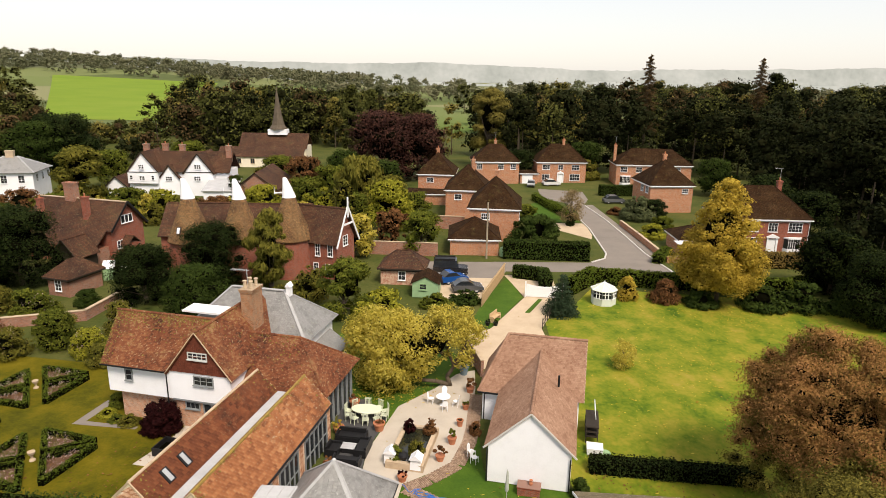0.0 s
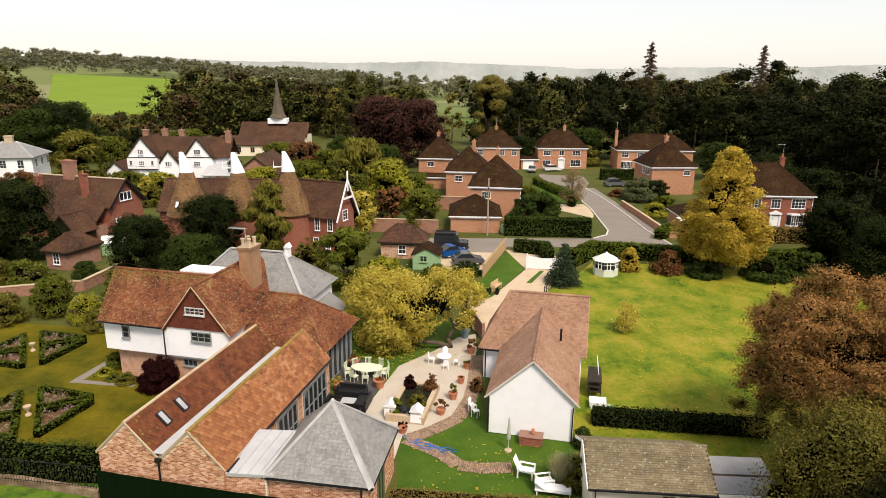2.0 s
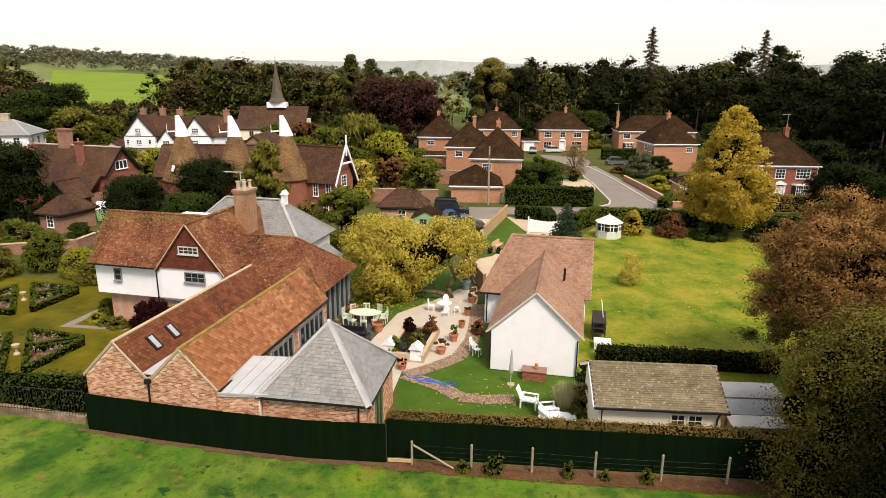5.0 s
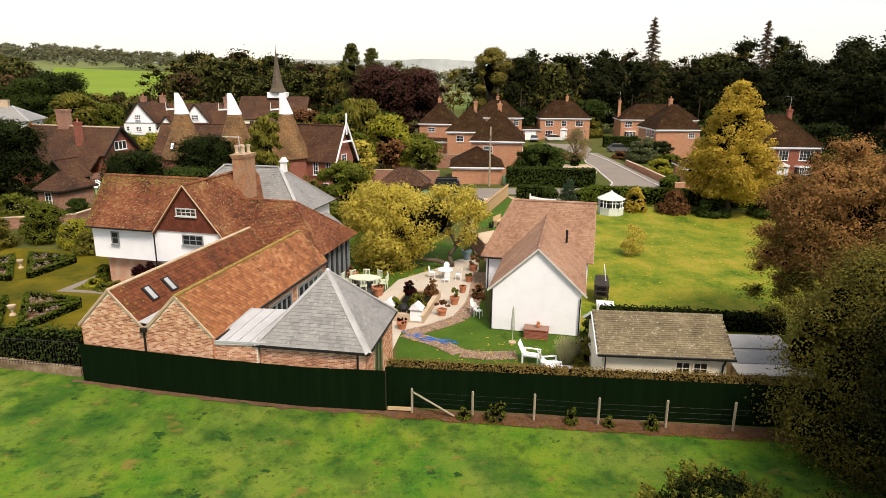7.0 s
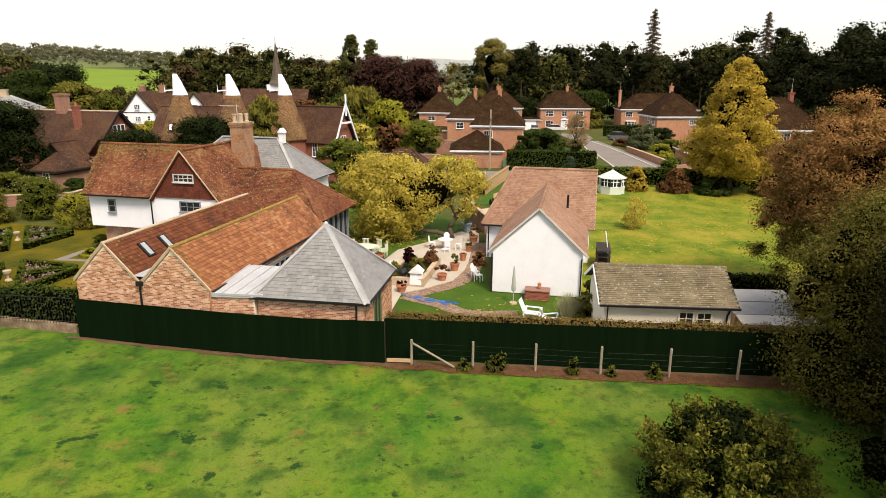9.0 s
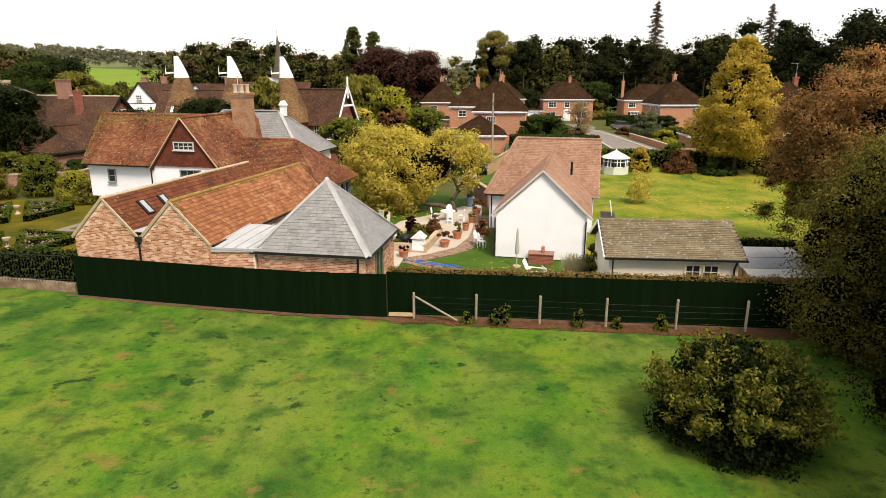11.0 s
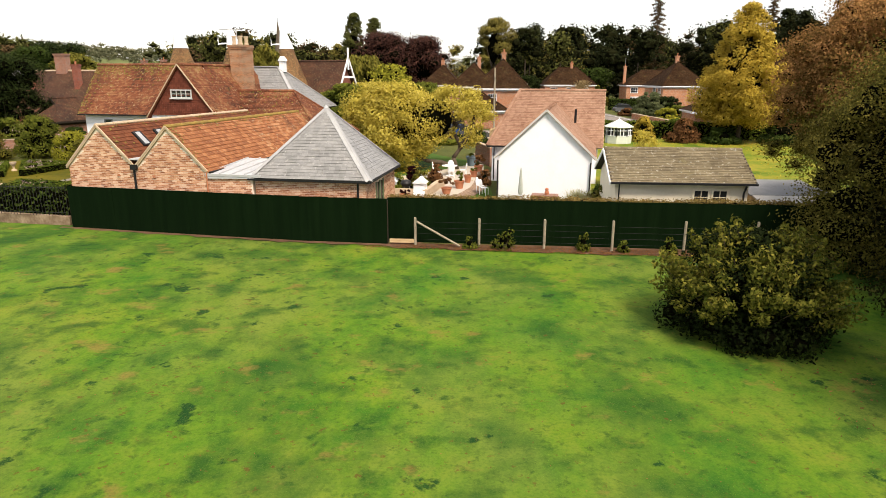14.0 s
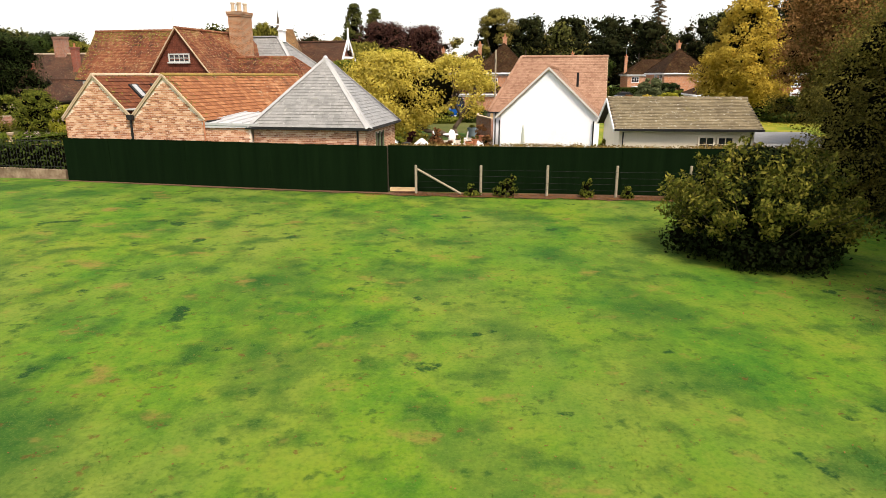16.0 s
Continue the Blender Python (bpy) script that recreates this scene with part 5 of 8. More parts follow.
gw = [[(1.54, 2.2, 2.6), (1.54, -7.25, 2.6), (4.32, -7.25, 5.2), (4.32, 2.2, 5.2)], [(7.1, -7.25, 2.6), (7.1, 2.2, 2.6), (4.32, 2.2, 5.2), (4.32, -7.25, 5.2)]]
roof_boards(gar, gs, stone_cap, 0.12)
roof_boards(gar, gw, stone_cap, 0.1)
part("gable", G().prism([(7.4, 0.4, 2.5), (7.4, 5.3, 2.5), (7.4, 2.85, 5.85)], (-0.2, 0, 0)), white_render, gar)
tiled(gar, gs, 0.19, 0.135, salmon_tile, "salmon clay plain tiles", 71)
tiled(gar, gw, 0.19, 0.135, salmon_tile, "salmon clay plain tiles", 72)
ridge_caps(gar, [((1.82, 2.85, 6.04), (7.6, 2.85, 6.04)), ((4.32, -7.25, 5.23), (4.32, 2.15, 5.23)), ((0, 0, 2.5), (1.82, 2.85, 6.04))], salmon_tile, 0.11)
wood_strip(gar, [((1.48, -7.26, 2.52), (4.32, -7.26, 5.17)), ((4.32, -7.26, 5.17), (7.16, -7.26, 2.52))], kerb_stone, 0.06, 0.1, "verge")
wood_strip(gar, [((0, -0.06, 2.4), (1.7, -0.06, 2.4))], black_iron, 0.1, 0.09, "gutter")
for x in (0.45, 1.72, 6.8):
    y = 0.28 if x < 1 else -7.15 if x < 2 else -7.2
    part("downpipe", G().bar((x, y, 0.1), (x, y, 2.4), 0.04, 8), black_iron, gar)
part("flue", G().bar((5.75, -1.2, 4.1), (5.75, -1.2, 4.95), 0.075, 8), black_iron, gar)
bb = thing("brick_plinth", pose(5.55, 33.75, 0.03, 0, 0, -13.2), "low red brick box against the white gable", "brick plinth")
part("body", G().box(-0.68, 0.68, -0.3, 0.45, 0, 0.55).box(-0.72, 0.72, -0.34, 0.45, 0.55, 0.61), deep_brick, bb)
part("ornament", G().lathe(0.1, 0.1, [(0.1, 0.61), (0.13, 0.72), (0.08, 0.85), (0.12, 0.92), (0.04, 0.98)], 10), terracotta, bb)

# ---------------------------------------------------------------- shed with stone tiles
shed = thing("cream_shed", pose(6.95, 25.85, 0, 0, 0, -5.4), "cream rendered shed with a lichened stone tile roof", "shed")
part("wall", G().prism([(0.25, 0.3, 0), (0.25, 4.3, 0), (0.25, 4.3, 2.6), (0.25, 2.3, 3.6), (0.25, 0.3, 2.6)], (5.5, 0, 0)), cream_render, shed)
sh = gable_slopes(0.0, 6.0, 0.3, 4.3, 2.78, 3.8, 0.3, "x")
roof_boards(shed, sh, dark_wood, 0.1)
tiled(shed, sh, 0.34, 0.125, grey_shingle, "grey lichened stone tiles", 75)
ridge_caps(shed, [((0.0, 2.3, 3.82), (6.0, 2.3, 3.82))], grey_shingle, 0.1)
wood_strip(shed, [((0.0, -0.05, 2.6), (6.0, -0.05, 2.6))], black_iron, 0.1, 0.09, "gutter")
part("downpipe", G().tube([(5.55, -0.02, 2.5), (5.55, 0.2, 2.2), (5.55, 0.2, 0.1)], 0.045, 8), black_iron, shed)
part("downpipe", G().bar((0.4, 0.2, 0.1), (0.4, 0.2, 2.5), 0.03), black_iron, shed)
window(shed, pose(3.55, 0.28, 1.72), 0.56, 0.55, 2, 2, cream_render, bar=0.025)
window(shed, pose(4.32, 0.28, 1.72), 0.56, 0.55, 2, 2, cream_render, bar=0.025)
wood_strip(shed, [((-0.03, 0.0, 2.58), (-0.03, 2.3, 3.74)), ((-0.03, 2.3, 3.74), (-0.03, 4.6, 2.58))], white_paint, 0.04, 0.14, "bargeboard")
for y0, y1, z in ((26.4, 27.6, 2.05), (27.9, 29.2, 2.15), (25.5, 26.3, 1.9)):
    lt = thing("log_store", pose(13.3, y0, 0, 0, 0, -4.2), "low felt-roofed timber store behind the shed", "store", "stores behind the shed")
    part("wall", G().box(0, 3.2, 0.05, y1 - y0 - 0.05, 0, z - 0.06), oak, lt)
    part("roof", G().slab([(-0.1, -0.05, z - 0.06), (3.4, -0.05, z - 0.06), (3.4, y1 - y0, z + 0.08), (-0.1, y1 - y0, z + 0.08)], 0.06), kerb_stone if z < 2 else felt, lt, "grey felt roof")

# ---------------------------------------------------------------- estate houses
def estate_house(x, y, deg, w, d, ze, zr, ra, rb, label, wins=(), side_wins=(), left_wins=(), door=None, bay=None, along="x", wall_m=None, roof_m=None, ch=None, aerial=False, group="estate houses", z=0.0, name="brick_house", trim=None):
    """Hipped brick house; local x along its front, front at y=0. ra, rb: ends of the ridge."""
    h = thing(name, pose(x, y, z, 0, 0, deg), label, "house", group)
    part("wall", G().box(0, w, 0, d, -0.6, ze), wall_m or estate_brick, h)
    o = 0.35
    if along == "x":
        sl = hip_slopes(-o, w + o, -o, d + o, ze, zr, ra, rb)
    else:
        sl = hip_slopes(-o, w + o, -o, d + o, ze, zr, 0, 0, ra, rb)
    roof_boards(h, sl, roof_m or estate_tile, 0.1)
    ridge_caps(h, [(s[0], s[3]) for s in sl[:2]] + [(s[1], s[2]) for s in sl[:2]] + [(sl[0][3], sl[0][2])], roof_m or estate_tile, 0.09, "hip_tiles")
    g = G()
    for x0, x1, y0, y1 in ((-o, w + o, -o, -o + 0.04), (-o, w + o, d + o - 0.04, d + o), (-o, -o + 0.04, -o, d + o), (w + o - 0.04, w + o, -o, d + o)):
        g.box(x0, x1, y0, y1, ze - 0.2, ze - 0.02)
    g.box(-0.03, w + 0.03, -0.03, d + 0.03, ze - 0.42, ze - 0.05)
    part("fascia", g, trim or white_paint, h, "" if trim else "white fascia and frieze board")
    for u, zz, ww, hh, c, r in wins:
        window(h, pose(u, -0.01, zz), ww, hh, c, r)
    for u, zz, ww, hh, c, r in side_wins:
        window(h, pose(w + 0.01, u, zz, 0, 0, 90), ww, hh, c, r)
    for u, zz, ww, hh, c, r in left_wins:
        window(h, pose(-0.01, u + ww, zz, 0, 0, -90), ww, hh, c, r)
    if door is not None:
        dr = part("door", G().box(door, door + 0.95, -0.07, 0.02, 0, 2.05), white_paint, h)
        g = G().box(door - 0.32, door - 0.06, -0.16, 0, 0, 2.25).box(door + 1.01, door + 1.27, -0.16, 0, 0, 2.25).box(door - 0.4, door + 1.35, -0.3, 0, 2.25, 2.42)
        g.prism([(door - 0.42, -0.3, 2.42), (door + 1.37, -0.3, 2.42), (door + 0.475, -0.3, 2.85)], (0, 0.3, 0))
        part("door_surround", g, white_paint, dr)
    if bay is not None:
        b = part("bay_window", G().prism([(bay, 0, 0.75), (bay + 0.4, -0.6, 0.75), (bay + 2.0, -0.6, 0.75), (bay + 2.4, 0, 0.75)], (0, 0, 1.45)), glass, h)
        g = G().prism([(bay - 0.08, 0, 0.0), (bay + 0.36, -0.68, 0.0), (bay + 2.04, -0.68, 0.0), (bay + 2.48, 0, 0.0)], (0, 0, 0.74))
        g.prism([(bay - 0.1, 0, 2.21), (bay + 0.33, -0.72, 2.21), (bay + 2.07, -0.72, 2.21), (bay + 2.5, 0, 2.21)], (0, 0, 0.2))
        for k in range(6):
            g.box(bay + 0.4 + 0.32 * k - 0.025, bay + 0.4 + 0.32 * k + 0.025, -0.64, -0.59, 0.75, 2.2)
        g.box(bay + 0.4, bay + 2.0, -0.63, -0.6, 1.2, 1.24).box(bay + 0.4, bay + 2.0, -0.63, -0.6, 1.7, 1.74)
        part("bay_frame", g, white_paint, b)
    if ch is not None:
        chimney(h, ch[0], ch[1], ze, ch[2], 0.6, 0.6, wall_m or estate_brick, 1, aerial)
    return h


E_LAB = "red brick estate house with a dark hipped roof and white trim"
HA = estate_house(5.45, 95.9, -8, 7.6, 9.4, 5.0, 9.3, 4.6, 4.8, E_LAB, wins=[(1.9, 3.25, 1.2, 0.9, 4, 2)], side_wins=[(1.0, 3.2, 1.1, 1.2, 3, 3), (5.5, 3.2, 1.1, 1.2, 3, 3)], along="y", ch=(3.9, 4.9, 10.2), z=0.2)
HBh = estate_house(2.2, 111.6, -6, 7.4, 9.0, 5.0, 9.0, 4.4, 4.6, E_LAB, wins=[(1.6, 3.3, 1.2, 0.9, 2, 2)], along="y", ch=(4.6, 4.8, 9.9), z=0.2)
HC = estate_house(-3.0, 130, -6, 7.3, 9.5, 5.0, 9.0, 4.6, 4.8, E_LAB, wins=[(1.8, 3.4, 1.3, 0.8, 2, 2)], along="y", ch=(3.6, 4.8, 9.8), z=0.2)
HD = estate_house(9.5, 150.5, 0, 11, 7.5, 5.0, 8.8, 3.9, 7.2, E_LAB, wins=[(1.0, 3.3, 1.2, 1.2, 3, 3), (6.0, 3.3, 1.3, 1.2, 3, 3), (9.0, 3.3, 1.2, 1.2, 3, 3)], ch=(5.6, 4.0, 9.7), aerial=True, z=0.2)
HF = estate_house(25.2, 152.8, 0.0, 11.8, 7.6, 5.0, 9.0, 3.7, 8.1, "red brick estate house with a central white porch", wins=[(1.3, 3.2, 1.7, 1.1, 3, 2), (5.1, 3.2, 1.1, 1.1, 2, 2), (8.4, 3.2, 1.7, 1.1, 3, 2), (1.3, 0.7, 1.7, 1.3, 3, 2), (8.0, 0.6, 2.3, 1.5, 4, 2)], door=5.2, ch=(6.8, 3.8, 10.0), z=0.0)
HG = estate_house(41.0, 118.3, 3, 8.3, 9.0, 5.0, 9.4, 4.3, 4.6, "red brick estate house with a steep hipped roof and chimney", wins=[(6.2, 3.5, 1.1, 0.8, 3, 2)], left_wins=[(1.0, 3.4, 1.2, 1.2, 3, 2), (3.4, 3.4, 1.2, 1.2, 3, 2), (1.0, 0.9, 1.2, 1.3, 3, 2)], along="y", ch=(4.1, 4.6, 10.4), z=0.25)
HGB = estate_house(43.6, 150, -4, 17.5, 8.0, 5.0, 8.4, 4.0, 13.6, "long pinkish brick house with dark hipped roofs", wins=[(1.0, 3.3, 1.5, 1.1, 3, 2), (4.6, 3.3, 1.3, 1.1, 3, 2), (13.6, 3.4, 1.3, 1.0, 3, 2)], bay=1.0, ch=(0.2, 4, 9.2), aerial=True, z=0.0)
HR = estate_house(42.6, 90.4, -3, 12.3, 8.2, 5.05, 9.3, 4.2, 8.3, "red brick house with white sash windows and a bow window", wins=[(0.8, 3.2, 1.3, 1.25, 3, 3), (3.6, 3.2, 1.3, 1.25, 3, 3), (6.4, 3.2, 1.25, 1.25, 3, 3), (9.3, 3.2, 1.9, 1.3, 4, 3), (3.4, 0.7, 1.5, 1.5, 3, 3)], door=6.7, bay=8.9, ch=(9.0, 4.1, 10.1), aerial=True, z=0.1, wall_m=deep_brick)
part("downpipe", G().bar((12.2, -0.1, 0), (12.2, -0.1, 4.6), 0.05, 6), white_paint, HR)
SG = estate_house(2.3, 87.4, -3, 6.9, 7.4, 2.35, 4.75, 3.6, 3.9, "single-storey brick garage with a hipped dark roof", along="y", name="brick_garage", z=0.1)
part("garage_door", G().box(6.9, 6.93, 1.2, 5.4, 0.0, 2.1), white_paint, SG)
lowg = estate_house(-5.2, 124, -6, 9.5, 5.5, 2.3, 2.7, 3, 6, "flat-roofed brick garage beside a house", name="brick_garage")
lowg2 = estate_house(20.9, 151, 0, 4.2, 5, 2.5, 2.9, 2, 2.2, "low brick garage beside a house", name="brick_garage")
part("garage_door", G().box(0.5, 3.0, -0.05, 0, 0, 2.1), white_paint, lowg2)
lowg3 = estate_house(35.5, 88.5, -3, 7.2, 6.0, 2.3, 3.9, 2.6, 4.4, "low brick garage with a hipped roof", name="brick_garage")
part("porch_roof", G().box(-0.8, 2.2, -1.8, 0.2, 2.0, 2.12), white_paint, lowg3)

# small buildings by the parking yard
flint_hut = estate_house(-6.5, 74.0, -6, 5.2, 3.6, 2.15, 3.95, 1.7, 3.5, "small flint and brick outbuilding with a mossy hipped roof", wall_m=flint, roof_m=village_tile, wins=[(2.2, 0.7, 0.8, 1.0, 2, 2)], name="flint_outbuilding", group="", trim=dark_wood)
gh = thing("green_shed", pose(-2.55, 69.3, 0.05, 0, 0, -6), "pale green timber garden shed with a dark roof", "shed")
mint = M("pale_green_paint", [(0.2, 0.33, 0.2), (0.28, 0.41, 0.26)], 2, 18, rough=0.6)
part("wall", G().prism([(0, 0, 0), (3.0, 0, 0), (3.0, 0, 1.75), (1.5, 0, 2.5), (0, 0, 1.75)], (0, 3.2, 0)), mint, gh)
roof_boards(gh, gable_slopes(0, 3.0, -0.15, 3.35, 1.8, 2.58, 0.2, "y"), estate_tile, 0.06)
window(gh, pose(0.9, -0.01, 1.0), 0.7, 0.6, 2, 2, mint)

# brick garden walls
def wall_run(name, pts, h, t, material, label, cap=None):
    w = thing(name, Matrix.Identity(4), label, "wall")
    for (xa, ya), (xb, yb) in zip(pts, pts[1:]):
        d = Vector((xb - xa, yb - ya, 0)).normalized()
        s = Vector((-d.y, d.x, 0)) * t / 2
        a, b = Vector((xa, ya, 0)) - d * t / 2, Vector((xb, yb, 0)) + d * t / 2
        part("wall_run", G().prism([a - s, b - s, b + s, a + s], (0, 0, h)), material, w)
        if cap:
            s2 = s * 1.3
            part("coping", G().prism([a - s2 + Vector((0, 0, h)), b - s2 + Vector((0, 0, h)), b + s2 + Vector((0, 0, h)), a + s2 + Vector((0, 0, h))], (0, 0, 0.07)), cap, w)
    return w


wall_run("brick_wall", [(3.3, 57.5), (3.1, 53.8), (3.9, 49.5)], 1.5, 0.25, garden_brick, "old brick garden wall beside the drive", stone_cap)
fw = thing("timber_fence", Matrix.Identity(4), "tall pale timber fence beside the parking yard", "fence")
for k in range(44):
    p = lerp3((5.2, 66.2, 0), (9.1, 78.3, 0), k / 44)
    part("board", G().box(p.x - 0.02, p.x + 0.02, p.y, p.y + 0.27, 0, 1.62 + 0.02 * (k % 2)), oak, fw)
part("rail", G().beam((5.25, 66.2, 1.5), (9.15, 78.3, 1.5), 0.06, 0.09), oak, fw)
wall_run("brick_wall", [(-9, 87.5), (-2, 87.0), (0.4, 86.6)], 1.9, 0.3, garden_brick, "weathered brick wall behind the outbuilding", stone_cap)
wall_run("brick_wall", [(0.2, 103.5), (5.0, 103)], 2.2, 0.3, garden_brick, "brick wall between the houses", stone_cap)
wall_run("brick_wall", [(-44, 58.8), (-35.5, 61.5), (-34.6, 68)], 1.1, 0.3, garden_brick, "old brick garden wall among shrubs", stone_cap)
wall_run("brick_wall", [(32.4, 86.5), (32.5, 98), (32.4, 107)], 0.95, 0.3, estate_brick, "low brick retaining wall beside the lane", stone_cap)
wall_run("brick_wall", [(32.5, 84.6), (44, 86)], 0.8, 0.3, estate_brick, "low brick wall in front of the house", stone_cap)

# white gate
gate = thing("white_gate", pose(10.6, 69.7, 0.05, 0, 0, -8), "pair of white boarded gates with a dipped top", "gate")
for side in (0, 1):
    for k in range(10):
        u = side * 2.05 + k * 0.205
        dip = 0.28 * math.sin(math.pi * min(1, max(0, (u + 0.1) / 4.1)))
        part("board", G().box(u, u + 0.2, -0.025, 0.025, 0.08, 1.62 - dip), white_paint, gate)
for u in (-0.16, 4.12):
    part("gate_post", G().box(u, u + 0.14, -0.07, 0.07, -0.05, 1.85), white_paint, gate)
part("rail", G().box(0, 4.1, 0.03, 0.07, 0.3, 0.42).box(0, 4.1, 0.03, 0.07, 1.05, 1.17), white_paint, gate)
df = thing("post_fence", Matrix.Identity(4), "row of thin dark posts edging the drive", "fence")
for k in range(10):
    p = lerp3((10.9, 60.2, 0), (14.6, 69.0, 0), k / 9)
    part("post", G().box(p.x - 0.04, p.x + 0.04, p.y - 0.04, p.y + 0.04, 0, 1.15), dark_wood, df)
part("rail", G().beam((10.9, 60.2, 0.9), (14.6, 69.0, 0.9), 0.03, 0.05).beam((10.9, 60.2, 0.45), (14.6, 69.0, 0.45), 0.03, 0.05), dark_wood, df)

# utility pole
up_ = thing("utility_pole", pose(7.35, 85.6, 0), "tall weathered timber utility pole", "utility pole")
part("pole", G().cyl(0, 0, 0, 8.0, 0.14, 0.1, 10), post_wood, up_)
part("bracket", G().box(-0.05, 0.05, -0.2, -0.1, 6.5, 6.8), black_iron, up_)
og = thing("oil_tank", pose(9.9, 86.6, 0.05), "pale green plastic oil tank beside the garage", "tank")
part("tank", G().lathe(0, 0, [(0.6, 0.1), (0.65, 0.2), (0.65, 1.1), (0.5, 1.35), (0.2, 1.42)], 14), mint, og)

# octagonal summerhouse
sm = thing("summerhouse", pose(19.1, 67.9, 0.05), "white octagonal glazed summerhouse with a pale roof", "summerhouse")
pts8 = [(1.38 * math.cos(math.pi / 8 + k * math.pi / 4), 1.38 * math.sin(math.pi / 8 + k * math.pi / 4)) for k in range(8)]
pale_green = M("pale_grey_green_paint", [(0.5, 0.55, 0.48), (0.6, 0.64, 0.57)], 2, 18, rough=0.5)
for k in range(8):
    (xa, ya), (xb, yb) = pts8[k], pts8[(k + 1) % 8]
    a, b = Vector((xa, ya, 0)), Vector((xb, yb, 0))
    part("panel", G().prism([a * 0.96, b * 0.96, b, a], (0, 0, 0.8)), pale_green, sm)
    pn = part("pane", G().prism([a * 0.97 + Vector((0, 0, .8)), b * 0.97 + Vector((0, 0, .8)), b * 0.985 + Vector((0, 0, .8)), a * 0.985 + Vector((0, 0, .8))], (0, 0, 0.85)), glass, sm)
    g = G()
    for j in range(4):
        p = lerp3(a, b, j / 3) * 1.0
        g.beam(p + Vector((0, 0, .8)), p + Vector((0, 0, 1.68)), 0.07, 0.07)
    for z in (0.82, 1.36, 1.66):
        g.beam(a + Vector((0, 0, z)), b + Vector((0, 0, z)), 0.06, 0.06)
    part("frame", g, white_paint, pn)
    part("roof_panel", G().slab([a * 1.1 + Vector((0, 0, 1.7)), b * 1.1 + Vector((0, 0, 1.7)), b * 0.12 + Vector((0, 0, 2.38)), a * 0.12 + Vector((0, 0, 2.38))], 0.05), pale_green, sm)
    part("roof_rib", G().beam(a * 1.1 + Vector((0, 0, 1.74)), a * 0.12 + Vector((0, 0, 2.42)), 0.05, 0.05), white_paint, sm)
part("finial", G().lathe(0, 0, [(0.18, 2.36), (0.16, 2.46), (0.05, 2.52), (0.06, 2.6), (0.01, 2.66)], 10), white_paint, sm)

# ---------------------------------------------------------------- oast house
oast = thing("oast_house", Matrix.Identity(4), "brick oast house with three tiled roundels and white cowls", "oast house")
for x, y, r in ((-29.7, 76.2, 2.75), (-23.6, 76.2, 2.75), (-17.9, 77.6, 2.75)):
    part("roundel", G().cyl(x, y, 0, 5.0, r - 0.25, n=28), deep_brick, oast)
    part("kiln_roof", G().lathe(x, y, [(r, 4.8), (r * 0.98, 4.95), (r * 0.62, 7.4), (r * 0.36, 9.3), (0.78, 10.0), (0.74, 10.05)], 32), oast_tile, oast, smooth=True)
    c = G()
    rings = [(0.86, 9.95, 0.0), (0.8, 10.15, 0.0), (0.5, 11.4, -0.22), (0.24, 12.3, -0.42), (0.2, 12.34, -0.44)]
    n = 18
    vs = [(x + off + rr_ * math.cos(2 * math.pi * k / n), y + rr_ * math.sin(2 * math.pi * k / n), z) for rr_, z, off in rings for k in range(n)]
    fs = [tuple(range((len(rings) - 1) * n, len(rings) * n))] + [(j * n + k, j * n + (k + 1) % n, (j + 1) * n + (k + 1) % n, (j + 1) * n + k) for j in range(len(rings) - 1) for k in range(n)]
    cw = part("cowl", c.add(vs, fs), white_paint, oast, "white painted timber cowl", smooth=True)
    part("vane_arm", G().beam((x - 0.2, y, 10.55), (x - 1.75, y, 10.45), 0.1, 0.16).bar((x - 1.75, y, 10.3), (x - 1.75, y, 11.3), 0.06, 6, 0.01), white_paint, cw)
rw = part("skylight", G().box(0, 0.55, -0.08, 0.02, 0, 0.9), dark_wood, oast, at=pose(-30.6, 73.95, 6.0, -24, 0, -12))
part("pane", G().box(0.1, 0.45, -0.1, -0.082, 0.1, 0.8), white_paint, rw)
# stowage running along behind, with the tall gable
part("wall", G().box(-34, -16.5, 77.6, 84.2, 0, 5.2), deep_brick, oast)
og_s = gable_slopes(-34.2, -15.6, 77.4, 84.4, 5.2, 8.45, 0.3, "x")
roof_boards(oast, og_s, village_tile, 0.15)
ridge_caps(oast, [((-34, 80.9, 8.48), (-15.6, 80.9, 8.48))], village_tile, 0.12)
ow = part("gable_wing", G().prism([(0, -2.2, 0), (0, 2.2, 0), (0, 2.2, 5.05), (0, 0, 8.5), (0, -2.2, 5.05)], (-8.5, 0, 0)), deep_brick, oast, at=pose(-11.15, 77.4, 0, 0, 0, -23))
roof_boards(ow, gable_slopes(-8.5, 0.45, -2.2, 2.2, 5.05, 8.65, 0.35, "x"), village_tile, 0.15)
ridge_caps(ow, [((-8.5, 0, 8.68), (0.45, 0, 8.68))], village_tile, 0.11)
wood_strip(ow, [((0.5, -2.75, 4.2), (0.5, 0, 9.0)), ((0.5, 0, 9.0), (0.5, 2.75, 4.2)), ((0.5, 0, 7.6), (0.5, 0, 10.1)), ((0.5, -1.25, 6.8), (0.5, 1.25, 6.8))], white_paint, 0.1, 0.24, "bargeboard")
for u, zz, hh in ((-1.1, 3.0, 1.4), (-2.9, 2.9, 1.5), (-1.5, 0.7, 1.2), (-3.2, 0.7, 1.2), (-5.0, 0.7, 1.2)):
    window(ow, pose(u, -2.21, zz), 0.6, hh, 2, 3)
window(ow, pose(0.01, -0.5, 4.0, 0, 0, 90), 1.0, 1.2, 2, 3)
